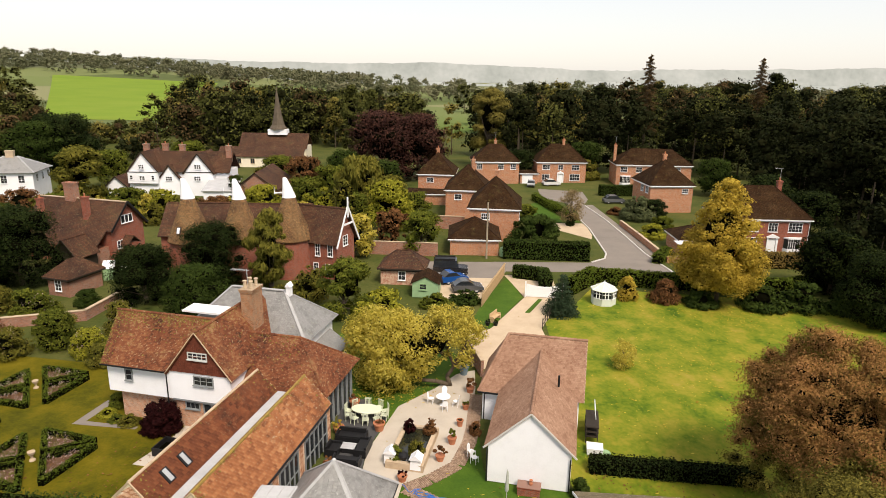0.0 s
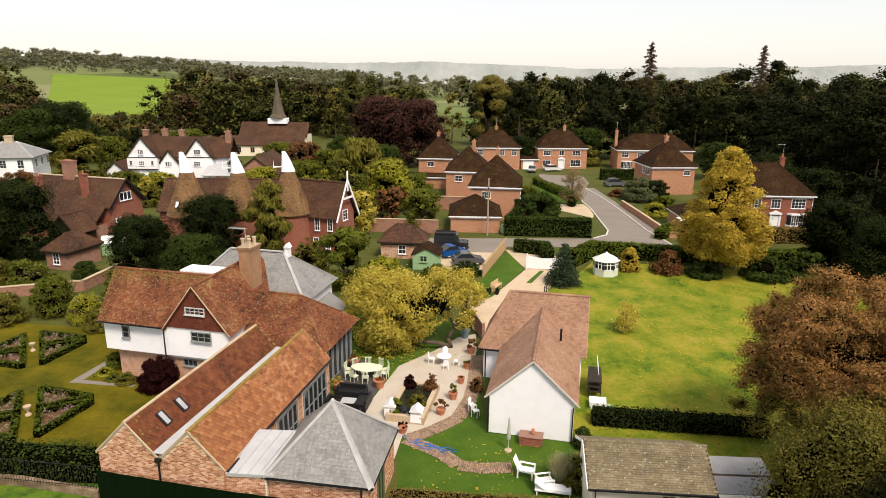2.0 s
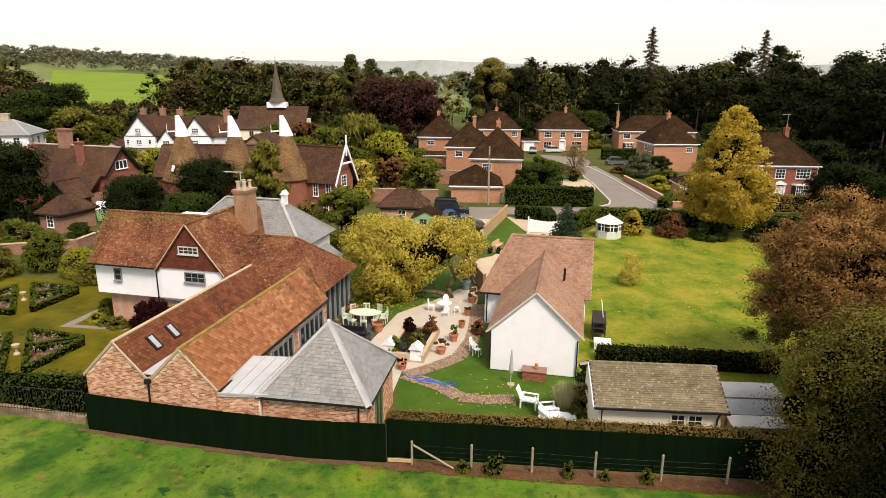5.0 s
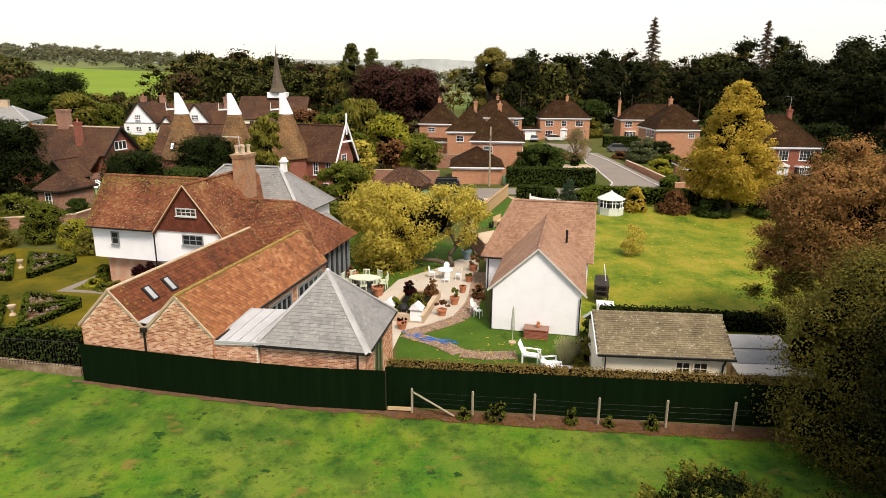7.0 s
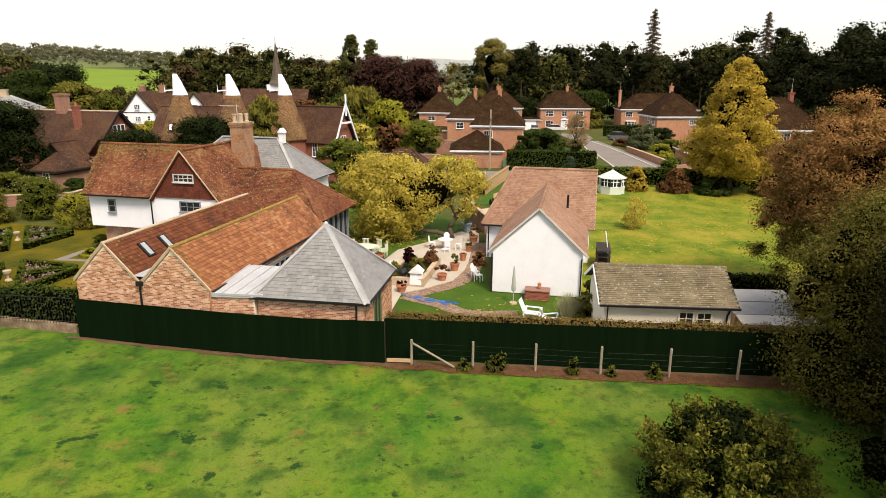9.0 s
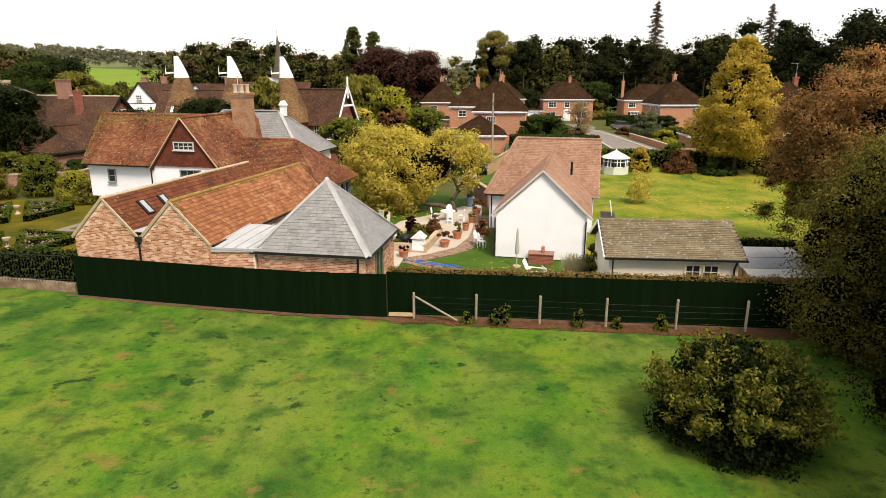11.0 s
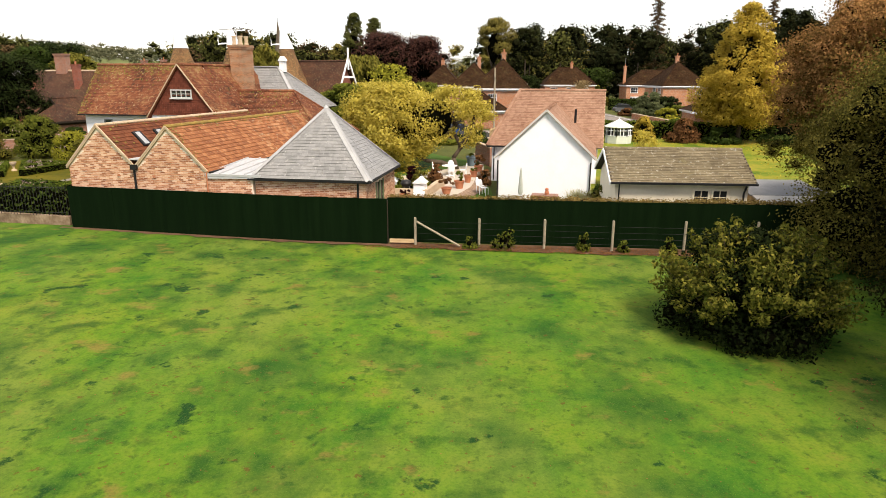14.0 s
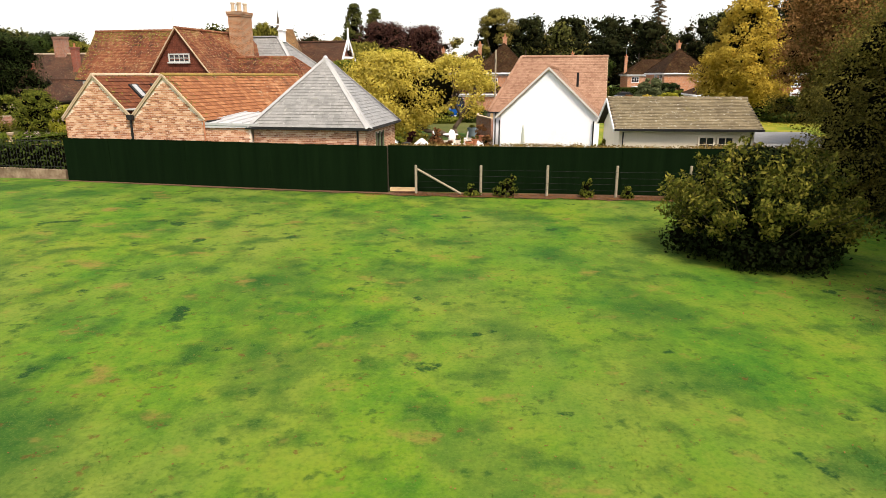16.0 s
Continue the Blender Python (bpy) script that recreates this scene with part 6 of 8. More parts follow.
for u, zz in ((-18.8, 3.0), (-20.6, 2.8)):
    window(oast, pose(u, 75.2, zz), 0.6, 1.1, 1, 2)

# ---------------------------------------------------------------- red house on the left, and its hut
red = thing("red_brick_house", pose(-55.97, 86.76, 0, 0, 0, -16.5), "red brick house with a long brown tile roof and tall chimneys", "house")
part("wall", G().box(0, 13.8, 0, 6, 0, 4.5), deep_brick, red)
part("gable", G().prism([(13.6, 0.1, 4.5), (13.6, 5.9, 4.5), (13.6, 3.0, 7.3)], (0.22, 0, 0)), deep_brick, red)
rs = gable_slopes(-0.2, 14.3, 0, 6, 4.55, 7.55, 0.4, "x")
roof_boards(red, rs, village_tile, 0.15)
ridge_caps(red, [((-0.2, 3.0, 7.58), (14.3, 3.0, 7.58))], stone_cap, 0.11)
wood_strip(red, [((14.32, -0.45, 4.05), (14.32, 3.0, 7.58)), ((14.32, 3.0, 7.58), (14.32, 6.45, 4.05))], black_iron, 0.06, 0.28, "bargeboard")
# low tiled apron in front, and a dark timber gable beyond it
part("lower_roof", G().slab([(-0.2, -2.3, 2.25), (9.4, -2.3, 2.25), (9.4, -0.38, 4.14), (-0.2, -0.38, 4.14)], 0.14), village_tile, red)
part("wall", G().box(0.1, 9.2, -2.0, 0, 0, 2.3), deep_brick, red)
part("apron_roof", G().slab([(9.4, -3.0, 1.9), (13.4, -3.0, 1.9), (13.4, -0.2, 4.3), (9.4, -0.2, 4.3)], 0.14), village_tile, red)
part("wall", G().box(9.6, 13.2, -2.7, 0, 0, 2.0), garden_brick, red)
part("wall", G().prism([(10.7, -6.2, 0), (13.9, -6.2, 0), (13.9, -6.2, 2.3), (12.3, -6.2, 4.1), (10.7, -6.2, 2.3)], (0, 3.4, 0)), dark_wood, red, "dark boarded gable")
cross = gable_slopes(10.6, 14.0, -6.5, -2.6, 2.35, 4.3, 0.3, "y")
roof_boards(red, cross, village_tile, 0.12)
ridge_caps(red, [((12.3, -6.5, 4.33), (12.3, -2.7, 4.33))], village_tile, 0.1)
wood_strip(red, [((10.3, -6.52, 2.0), (12.3, -6.52, 4.3)), ((12.3, -6.52, 4.3), (14.3, -6.52, 2.0))], dark_wood, 0.06, 0.2, "bargeboard")
chimney(red, 5.2, 3.0, 6.4, 9.7, 1.7, 0.9, garden_brick, 0)
chimney(red, 9.3, 1.0, 4.8, 8.3, 0.75, 0.7, deep_brick, 1)
chimney(red, 2.0, 0.7, 4.5, 7.7, 0.65, 0.65, deep_brick, 1)
window(red, pose(13.83, 2.0, 4.75, 0, 0, 90), 2.0, 1.0, 3, 1, name="arched_window", bar=0.12)
window(red, pose(13.83, 0.9, 1.5, 0, 0, 90), 0.9, 1.0, 2, 2)
part("porch", G().box(13.83, 14.9, 1.6, 3.4, 0, 2.1), deep_brick, red)
part("porch_roof", G().slab([(15.2, 1.3, 2.0), (15.2, 2.5, 3.1), (13.83, 2.5, 3.1), (13.83, 1.3, 2.0)], 0.1).slab([(15.2, 3.7, 2.0), (15.2, 2.5, 3.1), (13.83, 2.5, 3.1), (13.83, 3.7, 2.0)], 0.1), village_tile, red)
hut = estate_house(-43.5, 69.2, -19, 3.0, 4.6, 2.2, 3.95, 1.7, 2.9, "small brick hut with a mossy hipped tile roof", wall_m=garden_brick, roof_m=village_tile, wins=[(1.1, 0.7, 0.8, 1.2, 2, 3)], along="y", name="brick_hut", group="", trim=dark_wood)
gr = thing("white_greenhouse", pose(-40.0, 74.4, 0, 0, 0, 15), "small white framed glasshouse with a curved roof", "glasshouse")
part("wall", G().box(0, 4, 0, 0.06, 0, 1.5).box(0, 0.06, 0, 2.5, 0, 1.5).box(3.94, 4, 0, 2.5, 0, 1.5), mint, gr)
part("roof", G().slab([(-0.1, -0.1, 1.5), (4.1, -0.1, 1.5), (4.1, 1.3, 2.2), (-0.1, 1.3, 2.2)], 0.05).slab([(4.1, 2.6, 1.5), (-0.1, 2.6, 1.5), (-0.1, 1.3, 2.2), (4.1, 1.3, 2.2)], 0.05), white_paint, gr)

# ---------------------------------------------------------------- timbered white house, church, white villa
tim = thing("timbered_house", pose(-63.2, 130, 0, 0, 0, 0), "white timbered house with three gables and a tiled roof", "house")
def gabled(parent, x0, x1, y0, y1, ze, zr, wall_m, roof_m):
    part("wall", G().prism([(x0, y0, -0.3), (x1, y0, -0.3), (x1, y0, ze), ((x0 + x1) / 2, y0, zr - 0.15), (x0, y0, ze)], (0, y1 - y0, 0)), wall_m, parent)
    roof_boards(parent, gable_slopes(x0, x1, y0 - 0.3, y1, ze, zr, 0.3, "y"), roof_m, 0.12)
    xm = (x0 + x1) / 2
    wood_strip(parent, [((x0 - 0.3, y0 - 0.32, ze - 0.3), (xm, y0 - 0.32, zr)), ((xm, y0 - 0.32, zr), (x1 + 0.3, y0 - 0.32, ze - 0.3))], dark_wood, 0.06, 0.16, "bargeboard")


gabled(tim, 1.5, 7.3, 0, 9, 5.2, 8.9, white_render, village_tile)
gabled(tim, 7.3, 11.2, 1.0, 8, 3.6, 6.2, white_render, village_tile)
gabled(tim, 12.6, 18.4, 0.2, 9, 4.9, 8.7, white_render, village_tile)
gabled(tim, -3.4, 0.8, 0.0, 6, 2.0, 3.9, white_render, village_tile)
part("wall", G().box(7, 21, 2.0, 8.5, -0.3, 5.0), white_render, tim)
roof_boards(tim, gable_slopes(4, 21.4, 1.8, 8.8, 5.0, 8.6, 0.3, "x"), village_tile, 0.15)
part("wall", G().box(1.4, 7.4, -0.35, 0.2, 2.5, 4.9), white_render, tim)
wood_strip(tim, [((1.4, -0.38, 4.9), (7.4, -0.38, 4.9)), ((1.4, -0.38, 2.5), (7.4, -0.38, 2.5)), ((12.6, 0.15, 4.9), (18.4, 0.15, 4.9))], dark_wood, 0.08, 0.14, "timber")
for u, zz in ((3.8, 3.3), (3.8, 5.6), (1.9, 3.4), (6.2, 3.4), (3.5, 0.8)):
    window(tim, pose(u, -0.37, zz), 0.95 if u == 3.8 else 0.45, 0.75, 3 if u == 3.8 else 1, 2, bar=0.09)
for u, zz in ((8.5, 3.0), (14.6, 3.2), (14.8, 5.6)):
    window(tim, pose(u, 0.14 if u > 12 else 0.97, zz), 1.2, 0.8, 3, 2, bar=0.09)
for u, v, z1 in ((3, 6, 9.9), (7.0, 6, 10.1), (10.5, 6, 9.9), (20.6, 4.5, 9.9)):
    chimney(tim, u, v, 6.5, z1, 1.1, 0.8, garden_brick, 1)
gabled(tim, 23.5, 32, -3, 12, 2.2, 5.4, garden_brick, village_tile)
part("roof", G().slab([(17.5, -5, 2.0), (24, -5, 2.0), (24, 1, 3.6), (17.5, 1, 3.6)], 0.12), lead, tim)
part("wall", G().box(17.8, 23.8, -4.6, 1, -0.3, 2.1), white_render, tim)

church = thing("church", pose(-52.5, 176, 0), "low flint church with a long tiled roof and shingled spire", "church")
part("wall", G().box(0, 18, 0, 8, 0, 5.2), cream_render, church)
roof_boards(church, gable_slopes(-0.3, 18.3, 0, 8, 5.2, 8.6, 0.4, "x"), village_tile, 0.15)
part("aisle", G().box(-5, 17.5, -3.5, 0.2, 0, 3.0), cream_render, church)
part("aisle_roof", G().slab([(-5.2, -3.9, 2.9), (17.8, -3.9, 2.9), (17.8, 0, 5.2), (-5.2, 0, 5.2)], 0.15), village_tile, church)
for k in range(6):
    window(church, pose(-3.5 + 3.6 * k, -3.52, 1.1), 1.0, 1.3, 2, 1, stone_cap, name="lancet_window")
part("belfry", G().box(7.2, 12.4, 2.4, 5.6, 8.2, 9.7), white_render, church)
part("spire", G().lathe(9.8, 4, [(2.5, 9.7), (1.75, 10.9), (1.2, 13.2), (0.62, 16.8), (0.05, 21.0)], 8), M("weathered_shingle_spire", [(0.05, 0.042, 0.034), (0.09, 0.076, 0.06), (0.14, 0.12, 0.1)], 0.8, 9), church)
part("weather_vane", G().bar((9.8, 4, 20.6), (9.8, 4, 22), 0.05), black_iron, church)

villa = thing("white_villa", pose(-86.5, 121, 0, 0, 0, 12), "white rendered villa with a grey hipped roof", "house")
part("wall", G().box(0, 10, 0, 9, 0, 5.6), white_render, villa)
vs_ = hip_slopes(-0.5, 10.5, -0.5, 9.5, 5.55, 8.2, 3.8, 6.2)
roof_boards(villa, vs_, slate, 0.12)
ridge_caps(villa, [(s[0], s[3]) for s in vs_[:2]] + [(s[1], s[2]) for s in vs_[:2]], lead, 0.12, "hip_tiles")
chimney(villa, 5.0, 4.5, 7.0, 9.3, 1.4, 0.9, stone_cap, 0)
for u in (1.5, 4.5, 7.5):
    window(villa, pose(u, -0.01, 3.6), 1.0, 1.4, 2, 3)
    window(villa, pose(10.01, u, 3.6, 0, 0, 90), 0.9, 1.4, 2, 3)

# ---------------------------------------------------------------- woods and far trees
def wood_stand(name, spots, material, label, seed, n=330, size=0.85, core_m=None):
    """Many crowns in one mesh: (x, y, height, radius)."""
    rng, nr, quads, g = random.Random(seed), np.random.default_rng(seed), [], G()
    core = G()
    vs, fs = ICO[1]
    for x, y, h, r in spots:
        zb = land(x, y)
        shape = rng.choice(("round", "round", "dome", "cone"))
        bl = [(a + x, b + y, c + zb, d * 1.4, e * 1.4, f * 1.35) for a, b, c, d, e, f in crown_blobs(rng, h * rng.uniform(0.85, 1.12), r, h * 0.08, 26 if n > 200 else 13, shape)]
        quads.append(leaf_arrays(bl, n, size * (0.6 + 0.07 * r), nr, inner=0.12, flat=0.7, fuzz=0.22))
        for x1, y1, z1, a, b, c in bl:
            core.add([(x1 + v.x * a * 0.56, y1 + v.y * b * 0.56, z1 + v.z * c * 0.56) for v in vs], fs)
        g.bar((x, y, zb - 0.3), (x, y, zb + h * 0.5), 0.013 * h, 6, 0.006 * h)
    ob = thing(name, Matrix.Identity(4), label, "woodland")
    tagged(part("trunks", g, bark, ob), kind="stuff")
    tagged(part("twig_mass", core, core_m or inner_shade, ob), kind="stuff")
    tagged(part("foliage", leaf_mesh("foliage", (np.concatenate([a for a, _ in quads]), np.concatenate([b for _, b in quads])), material), material, ob), kind="stuff")
    return tagged(ob, kind="stuff")


def stands(name, spots, kinds, label, seed, n, size):
    """A wood split by leaf tone; kinds: (material, share, word)."""
    rng, bins = random.Random(seed), [[] for _ in kinds]
    for s in spots:
        bins[rng.choices(range(len(kinds)), [k[1] for k in kinds])[0]].append(s)
    for k, (mat_, _, word) in enumerate(kinds):
        if bins[k]:
            # the cores get the dark tone painted for gaps between crowns
            wood_stand(name, bins[k], mat_, word + " " + label, seed + 40 + k, n, size, wood_shade)


def scatter(rng, count, xr, yr, hr, rr_, keep=lambda x, y: True):
    out = []
    while len(out) < count:
        x, y = rng.uniform(*xr), rng.uniform(*yr)
        if keep(x, y):
            out.append((x, y, rng.uniform(*hr), rng.uniform(*rr_)))
    return out


rw_ = random.Random(77)
dark_spots = scatter(rw_, 120, (22, 190), (167, 260), (16, 23), (6, 9), lambda x, y: y > 165 + (x - 40) * 0.0)
dark_spots += scatter(rw_, 90, (60, 140), (92, 170), (16, 22.5), (5, 8), lambda x, y: x > 61 + (y - 95) * 0.12 and not (x < 72 and y > 138))
dark_spots += scatter(rw_, 34, (59, 100), (60, 95), (10, 16), (4, 5.5))
back = [s for s in dark_spots if s[1] > 185]
front = [s for s in dark_spots if s[1] <= 185 and not (s[0] > 57 and s[1] < 135)]
wood_stand("dark_wood", [s for s in dark_spots if s[0] > 57 and s[1] < 135], L_wood_dark, "nearly black evergreen wood beside the brick house", 9, 1500, 0.32, wood_shade)
stands("dark_wood", front, ((L_wood_dark, 0.76, "nearly black"), (L_wood_olive, 0.14, "dull olive"), (L_wood_brown, 0.1, "russet brown")), "tall trees of the wood behind the houses", 1, 1500, 0.33)
stands("autumn_wood", back, ((L_wood_dark, 0.4, "dark green"), (L_wood_olive, 0.37, "olive"), (L_wood_brown, 0.17, "brown turning"), (L_wood_gold, 0.06, "yellowing")), "crowns of the wood behind the houses", 5, 1300, 0.36)
mixed = scatter(rw_, 140, (20, 420), (262, 460), (15, 22), (7, 10))
mixed += scatter(rw_, 60, (-60, 40), (205, 330), (14, 19), (5, 7), lambda x, y: not (x > -5 and x < 22 and y > 240))
mixed += scatter(rw_, 80, (-130, -42), (196, 290), (13, 21), (6, 9), lambda x, y: x / y > -0.4)
mixed += scatter(rw_, 26, (-150, -80), (170, 260), (5, 8), (4, 6), lambda x, y: -0.6 < x / y < -0.43)
mixed += scatter(rw_, 60, (-210, -92), (130, 230), (13, 19), (5, 7), lambda x, y: not (y > 150 and -0.6 < x / y < -0.43))
stands("mixed_wood", mixed, ((L_wood_dark, 0.2, "dark green"), (L_wood_olive, 0.46, "olive green"), (L_wood_brown, 0.2, "rust brown"), (L_wood_gold, 0.14, "yellow-green")), "crowns of the mixed autumn wood", 2, 800, 0.45)
far_spots = scatter(rw_, 260, (-1000, -100), (760, 1150), (12, 18), (8, 13))
far_spots += scatter(rw_, 230, (-130, 600), (460, 900), (12, 18), (7, 12))
far_spots += scatter(rw_, 330, (-1150, -100), (780, 1080), (12, 18), (10, 15))
left_spots = scatter(rw_, 90, (-420, -120), (170, 560), (12, 18), (5, 8), lambda x, y: -1.0 < x / y < -0.61)
wood_stand("side_wood", left_spots, L_wood_olive, "olive and dark trees beside the hill pasture", 4, n=800, size=0.5)
far_spots += scatter(rw_, 110, (200, 1100), (420, 1100), (12, 20), (7, 12))
# crowns and cores both wear the haze-paled leaf colour
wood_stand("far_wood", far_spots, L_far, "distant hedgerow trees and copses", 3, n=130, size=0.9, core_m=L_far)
g = G()
nq = 14
hp = [[(-134 - 62 * (i / nq) * (1 - j / nq) - (104 + 182 * i / nq) * (j / nq), 330 + 410 * (j / nq)) for i in range(nq + 1)] for j in range(nq + 1)]
g.v = [(x, y, land(x, y) + 0.25) for row in hp for x, y in row]
g.f = [(j * (nq + 1) + i, (j + 1) * (nq + 1) + i, (j + 1) * (nq + 1) + i + 1, j * (nq + 1) + i + 1) for j in range(nq) for i in range(nq)]
tagged(part("hill_field", g, hill_grass, smooth=True), "bright green pasture on the far hillside", "field", kind="structure")

# single trees that stand out
tree("copper_beech", -12.0, 152, 16.4, 8.6, 1, L_copper, 20000, 0.22, "large dark copper beech with dusty red tops", 11, clumps=120)
tree("copper_beech", -3.4, 155, 15.8, 7.4, 1, L_copper, 16000, 0.22, "dark copper beech beside its larger neighbour", 111, clumps=110)
tree("autumn_tree", 15.5, 176, 21.5, 6.5, 3, L_wood_gold, 16000, 0.26, "tall golden brown tree behind the houses", 12, clumps=44)
tree("yew_tree", -89, 158, 14.5, 9, 1, L_dark, 18000, 0.24, "broad dark yew tree", 13)
tree("round_tree", -67, 122, 10.6, 5.5, 1, L_olive, 8000, 0.28, "round yellowing tree beside the villa", 14)
for k, (x, y, h) in enumerate(((66, 200, 32), (101, 201, 31.5))):
    rng, nr = random.Random(15 + k), np.random.default_rng(15 + k)
    cf = thing("tall_conifer", pose(x, y, 0.0), "tall thin old conifer standing above the wood", "tree")
    g = G().cyl(0, 0, -0.3, h, 0.5, 0.05, 8)
    bl = []
    for j in range(70):
        t = 1 - (j / 70) ** 0.9
        z, a, ln = 9 + t * (h - 9.6), j * 2.4, (3.6 * (1 - t) ** 0.6 + 0.35) * rng.uniform(0.6, 1.1)
        tip = (ln * math.cos(a), ln * math.sin(a), z - 0.25 * ln)
        g.bar((0, 0, z), tip, 0.07, 5, 0.02)
        bl += [(tip[0] * q, tip[1] * q, z - 0.25 * ln * q, 0.42 + 0.14 * ln, 0.42 + 0.14 * ln, 0.34) for q in (0.25, 0.6, 0.95)]
    part("trunk", g, bark, cf, smooth=True)
    part("crown", leaf_mesh("crown", leaf_arrays(bl, 17000, 0.15, nr, inner=0.4, flat=1.0), L_wood_brown), None, cf)
tree("tall_conifer", 108, 205, 27, 4.2, 8, L_wood_dark, 6000, 0.3, "dark conifer with a rounded top above the wood", 17, clumps=140, tr=0.5)
for k, (x, y, h, r) in enumerate(((-21, 168, 22, 3.0), (-16, 170, 21, 2.6))):
    tree("poplar_tree", x, y, h, r, 4, L_wood_olive, 7000, 0.26, "tall slender olive-green tree", 18 + k, clumps=150)
tree("weeping_willow", -13.4, 116, 10.2, 5.2, 1.5, L_olive, 9000, 0.26, "weeping willow with hanging lime foliage", 21, clumps=60, tall=2.2, droop=True)
tree("round_tree", -7, 100, 8.5, 4.6, 1, L_lime, 8000, 0.2, "round bright yellow-green tree", 22)
tree("red_shrub", -6.3, 92, 5.6, 2.9, 0.6, L_rust, 1800, 0.26, "russet round small tree", 23, category="tree")
tree("round_tree", -1.8, 88.5, 6.0, 3.2, 0.6, L_green, 6000, 0.17, "round green small tree by the wall", 24)
tree("golden_shrub", -11, 86, 6, 3.2, 0.6, L_yellow, 6000, 0.17, "golden leaved small tree", 25)
tree("birch_tree", -14, 97, 9, 2.2, 2, L_olive, 900, 0.25, "sparse pale birch in a garden", 26)
tree("yew_tree", -31.5, 66.5, 6.8, 3.8, 0.3, L_dark, 26000, 0.09, "dark rounded yew behind the house", 27, clumps=120)
tree("yew_tree", -26, 72.5, 7.8, 4.2, 0.3, L_dark, 26000, 0.09, "dark rounded yew behind the house", 28, clumps=120)
tree("yew_tree", -24.5, 62.5, 5.6, 3.6, 0.3, L_hedge, 24000, 0.09, "dense green yew behind the house", 29, clumps=120)
tree("willow_tree", -18.6, 69.5, 10.0, 2.7, 0.8, L_olive, 12000, 0.12, "slim willow with hanging foliage in front of the oast", 30, clumps=60, tall=2.4, droop=True)
tree("hazel_tree", -9.6, 63.5, 6.2, 3.4, 0.5, L_green, 11000, 0.14, "green garden tree beside the slate roof", 31, clumps=36)
tree("hazel_tree", -5.4, 61.5, 3.6, 2.6, 0.3, L_lime, 3000, 0.17, "low lime green garden tree", 32)
tree("dark_tree", -48.5, 72.5, 9.3, 5.2, 0.5, L_dark, 32000, 0.1, "big dark evergreen beside the hut", 33, clumps=120)
tree("dark_tree", -54, 66, 8.0, 5.0, 0.5, L_hedge, 16000, 0.14, "dark green garden tree", 34, clumps=120)
tree("golden_tree", 32.2, 68.4, 14.2, 5.5, 2.6, L_gold, 56000, 0.13, "tall golden autumn tree on the lawn", 35, shape="pyramid", clumps=300, tr=0.26, core=0.2, fuzz=0.14)
for k, (x, y, h, r) in enumerate(((46.5, 62.0, 7.6, 4.6), (52.0, 57.5, 8.6, 5.4), (58.5, 55.0, 9.5, 5.8))):
    tree("yew_tree", x, y, h, r, 0.1, L_dark, 30000, 0.1, "massive dark yew closing the lawn's far corner", 380 + k, clumps=130)
tree("dark_tree", 47.5, 72, 7.6, 4.6, 0.2, L_shade, 16000, 0.16, "dense dark green tree behind the lawn", 36, clumps=120)
tree("dark_tree", 56, 64, 9.5, 5.5, 0.2, L_dark, 14000, 0.17, "dense dark evergreen behind the lawn", 37, clumps=120)
tree("round_tree", 15, 91.5, 5.0, 4.2, 0.3, L_hedge, 9000, 0.16, "dark round tree behind the clipped hedge", 38, squash=0.8)
tree("bare_tree", 23.7, 107.0, 6.3, 2.7, 1.2, L_straw, 5200, 0.09, "thin pale half-bare autumn tree by the lane", 39, core=0.0)
bush("green_shrub", 23.6, 106.6, 2.4, 0.8, L_dark, 2200, 0.1, "dark clipped shrub under the bare tree", 139)
bush("green_shrub", 37.0, 112.0, 4.3, 3.6, L_sage, 9000, 0.15, "large grey-green shrub above the lane wall", 40)
bush("green_shrub", 35.0, 98.5, 2.2, 2.4, L_lime, 5000, 0.13, "low lime shrub above the brick wall", 41)
bush("red_shrub", 34.2, 116.5, 1.4, 1.8, L_rust, 3000, 0.12, "low russet shrub on the bank beside the lane", 239)
bush("green_shrub", 38.0, 159, 5.0, 4.5, L_olive, 2000, 0.35, "large olive shrub beside the house", 42)

# spruce on the drive corner
sp = thing("spruce_tree", pose(13.6, 64.4, 0.05), "dark blue-green young spruce beside the drive", "tree")
part("trunk", G().cyl(0, 0, -0.1, 4.6, 0.12, 0.02, 8), bark, sp)
nr = np.random.default_rng(43)
bl = []
for k in range(15):
    z = 0.35 + k * 0.28
    rad = 2.0 * (1 - k / 15.6)
    for j in range(max(3, int(9 * (1 - k / 16)))):
        a = j * 2.4 + k
        bl.append((rad * 0.62 * math.cos(a), rad * 0.62 * math.sin(a), z - 0.12 * rad, 0.3 + rad * 0.28, 0.3 + rad * 0.28, 0.13))
part("crown", leaf_mesh("crown", leaf_arrays(bl, 9000, 0.09, nr, inner=0.3), M("spruce_needles", [(0.008, 0.018, 0.009), (0.02, 0.038, 0.018), (0.045, 0.065, 0.035)], 1, 5, rand=0.5, bump=0)), None, sp)

L_oakgreen = leaf("dark_oak_leaves", [(0.012, 0.014, 0.004), (0.07, 0.066, 0.014), (0.2, 0.17, 0.034), (0.4, 0.3, 0.078)], trans=0.3)
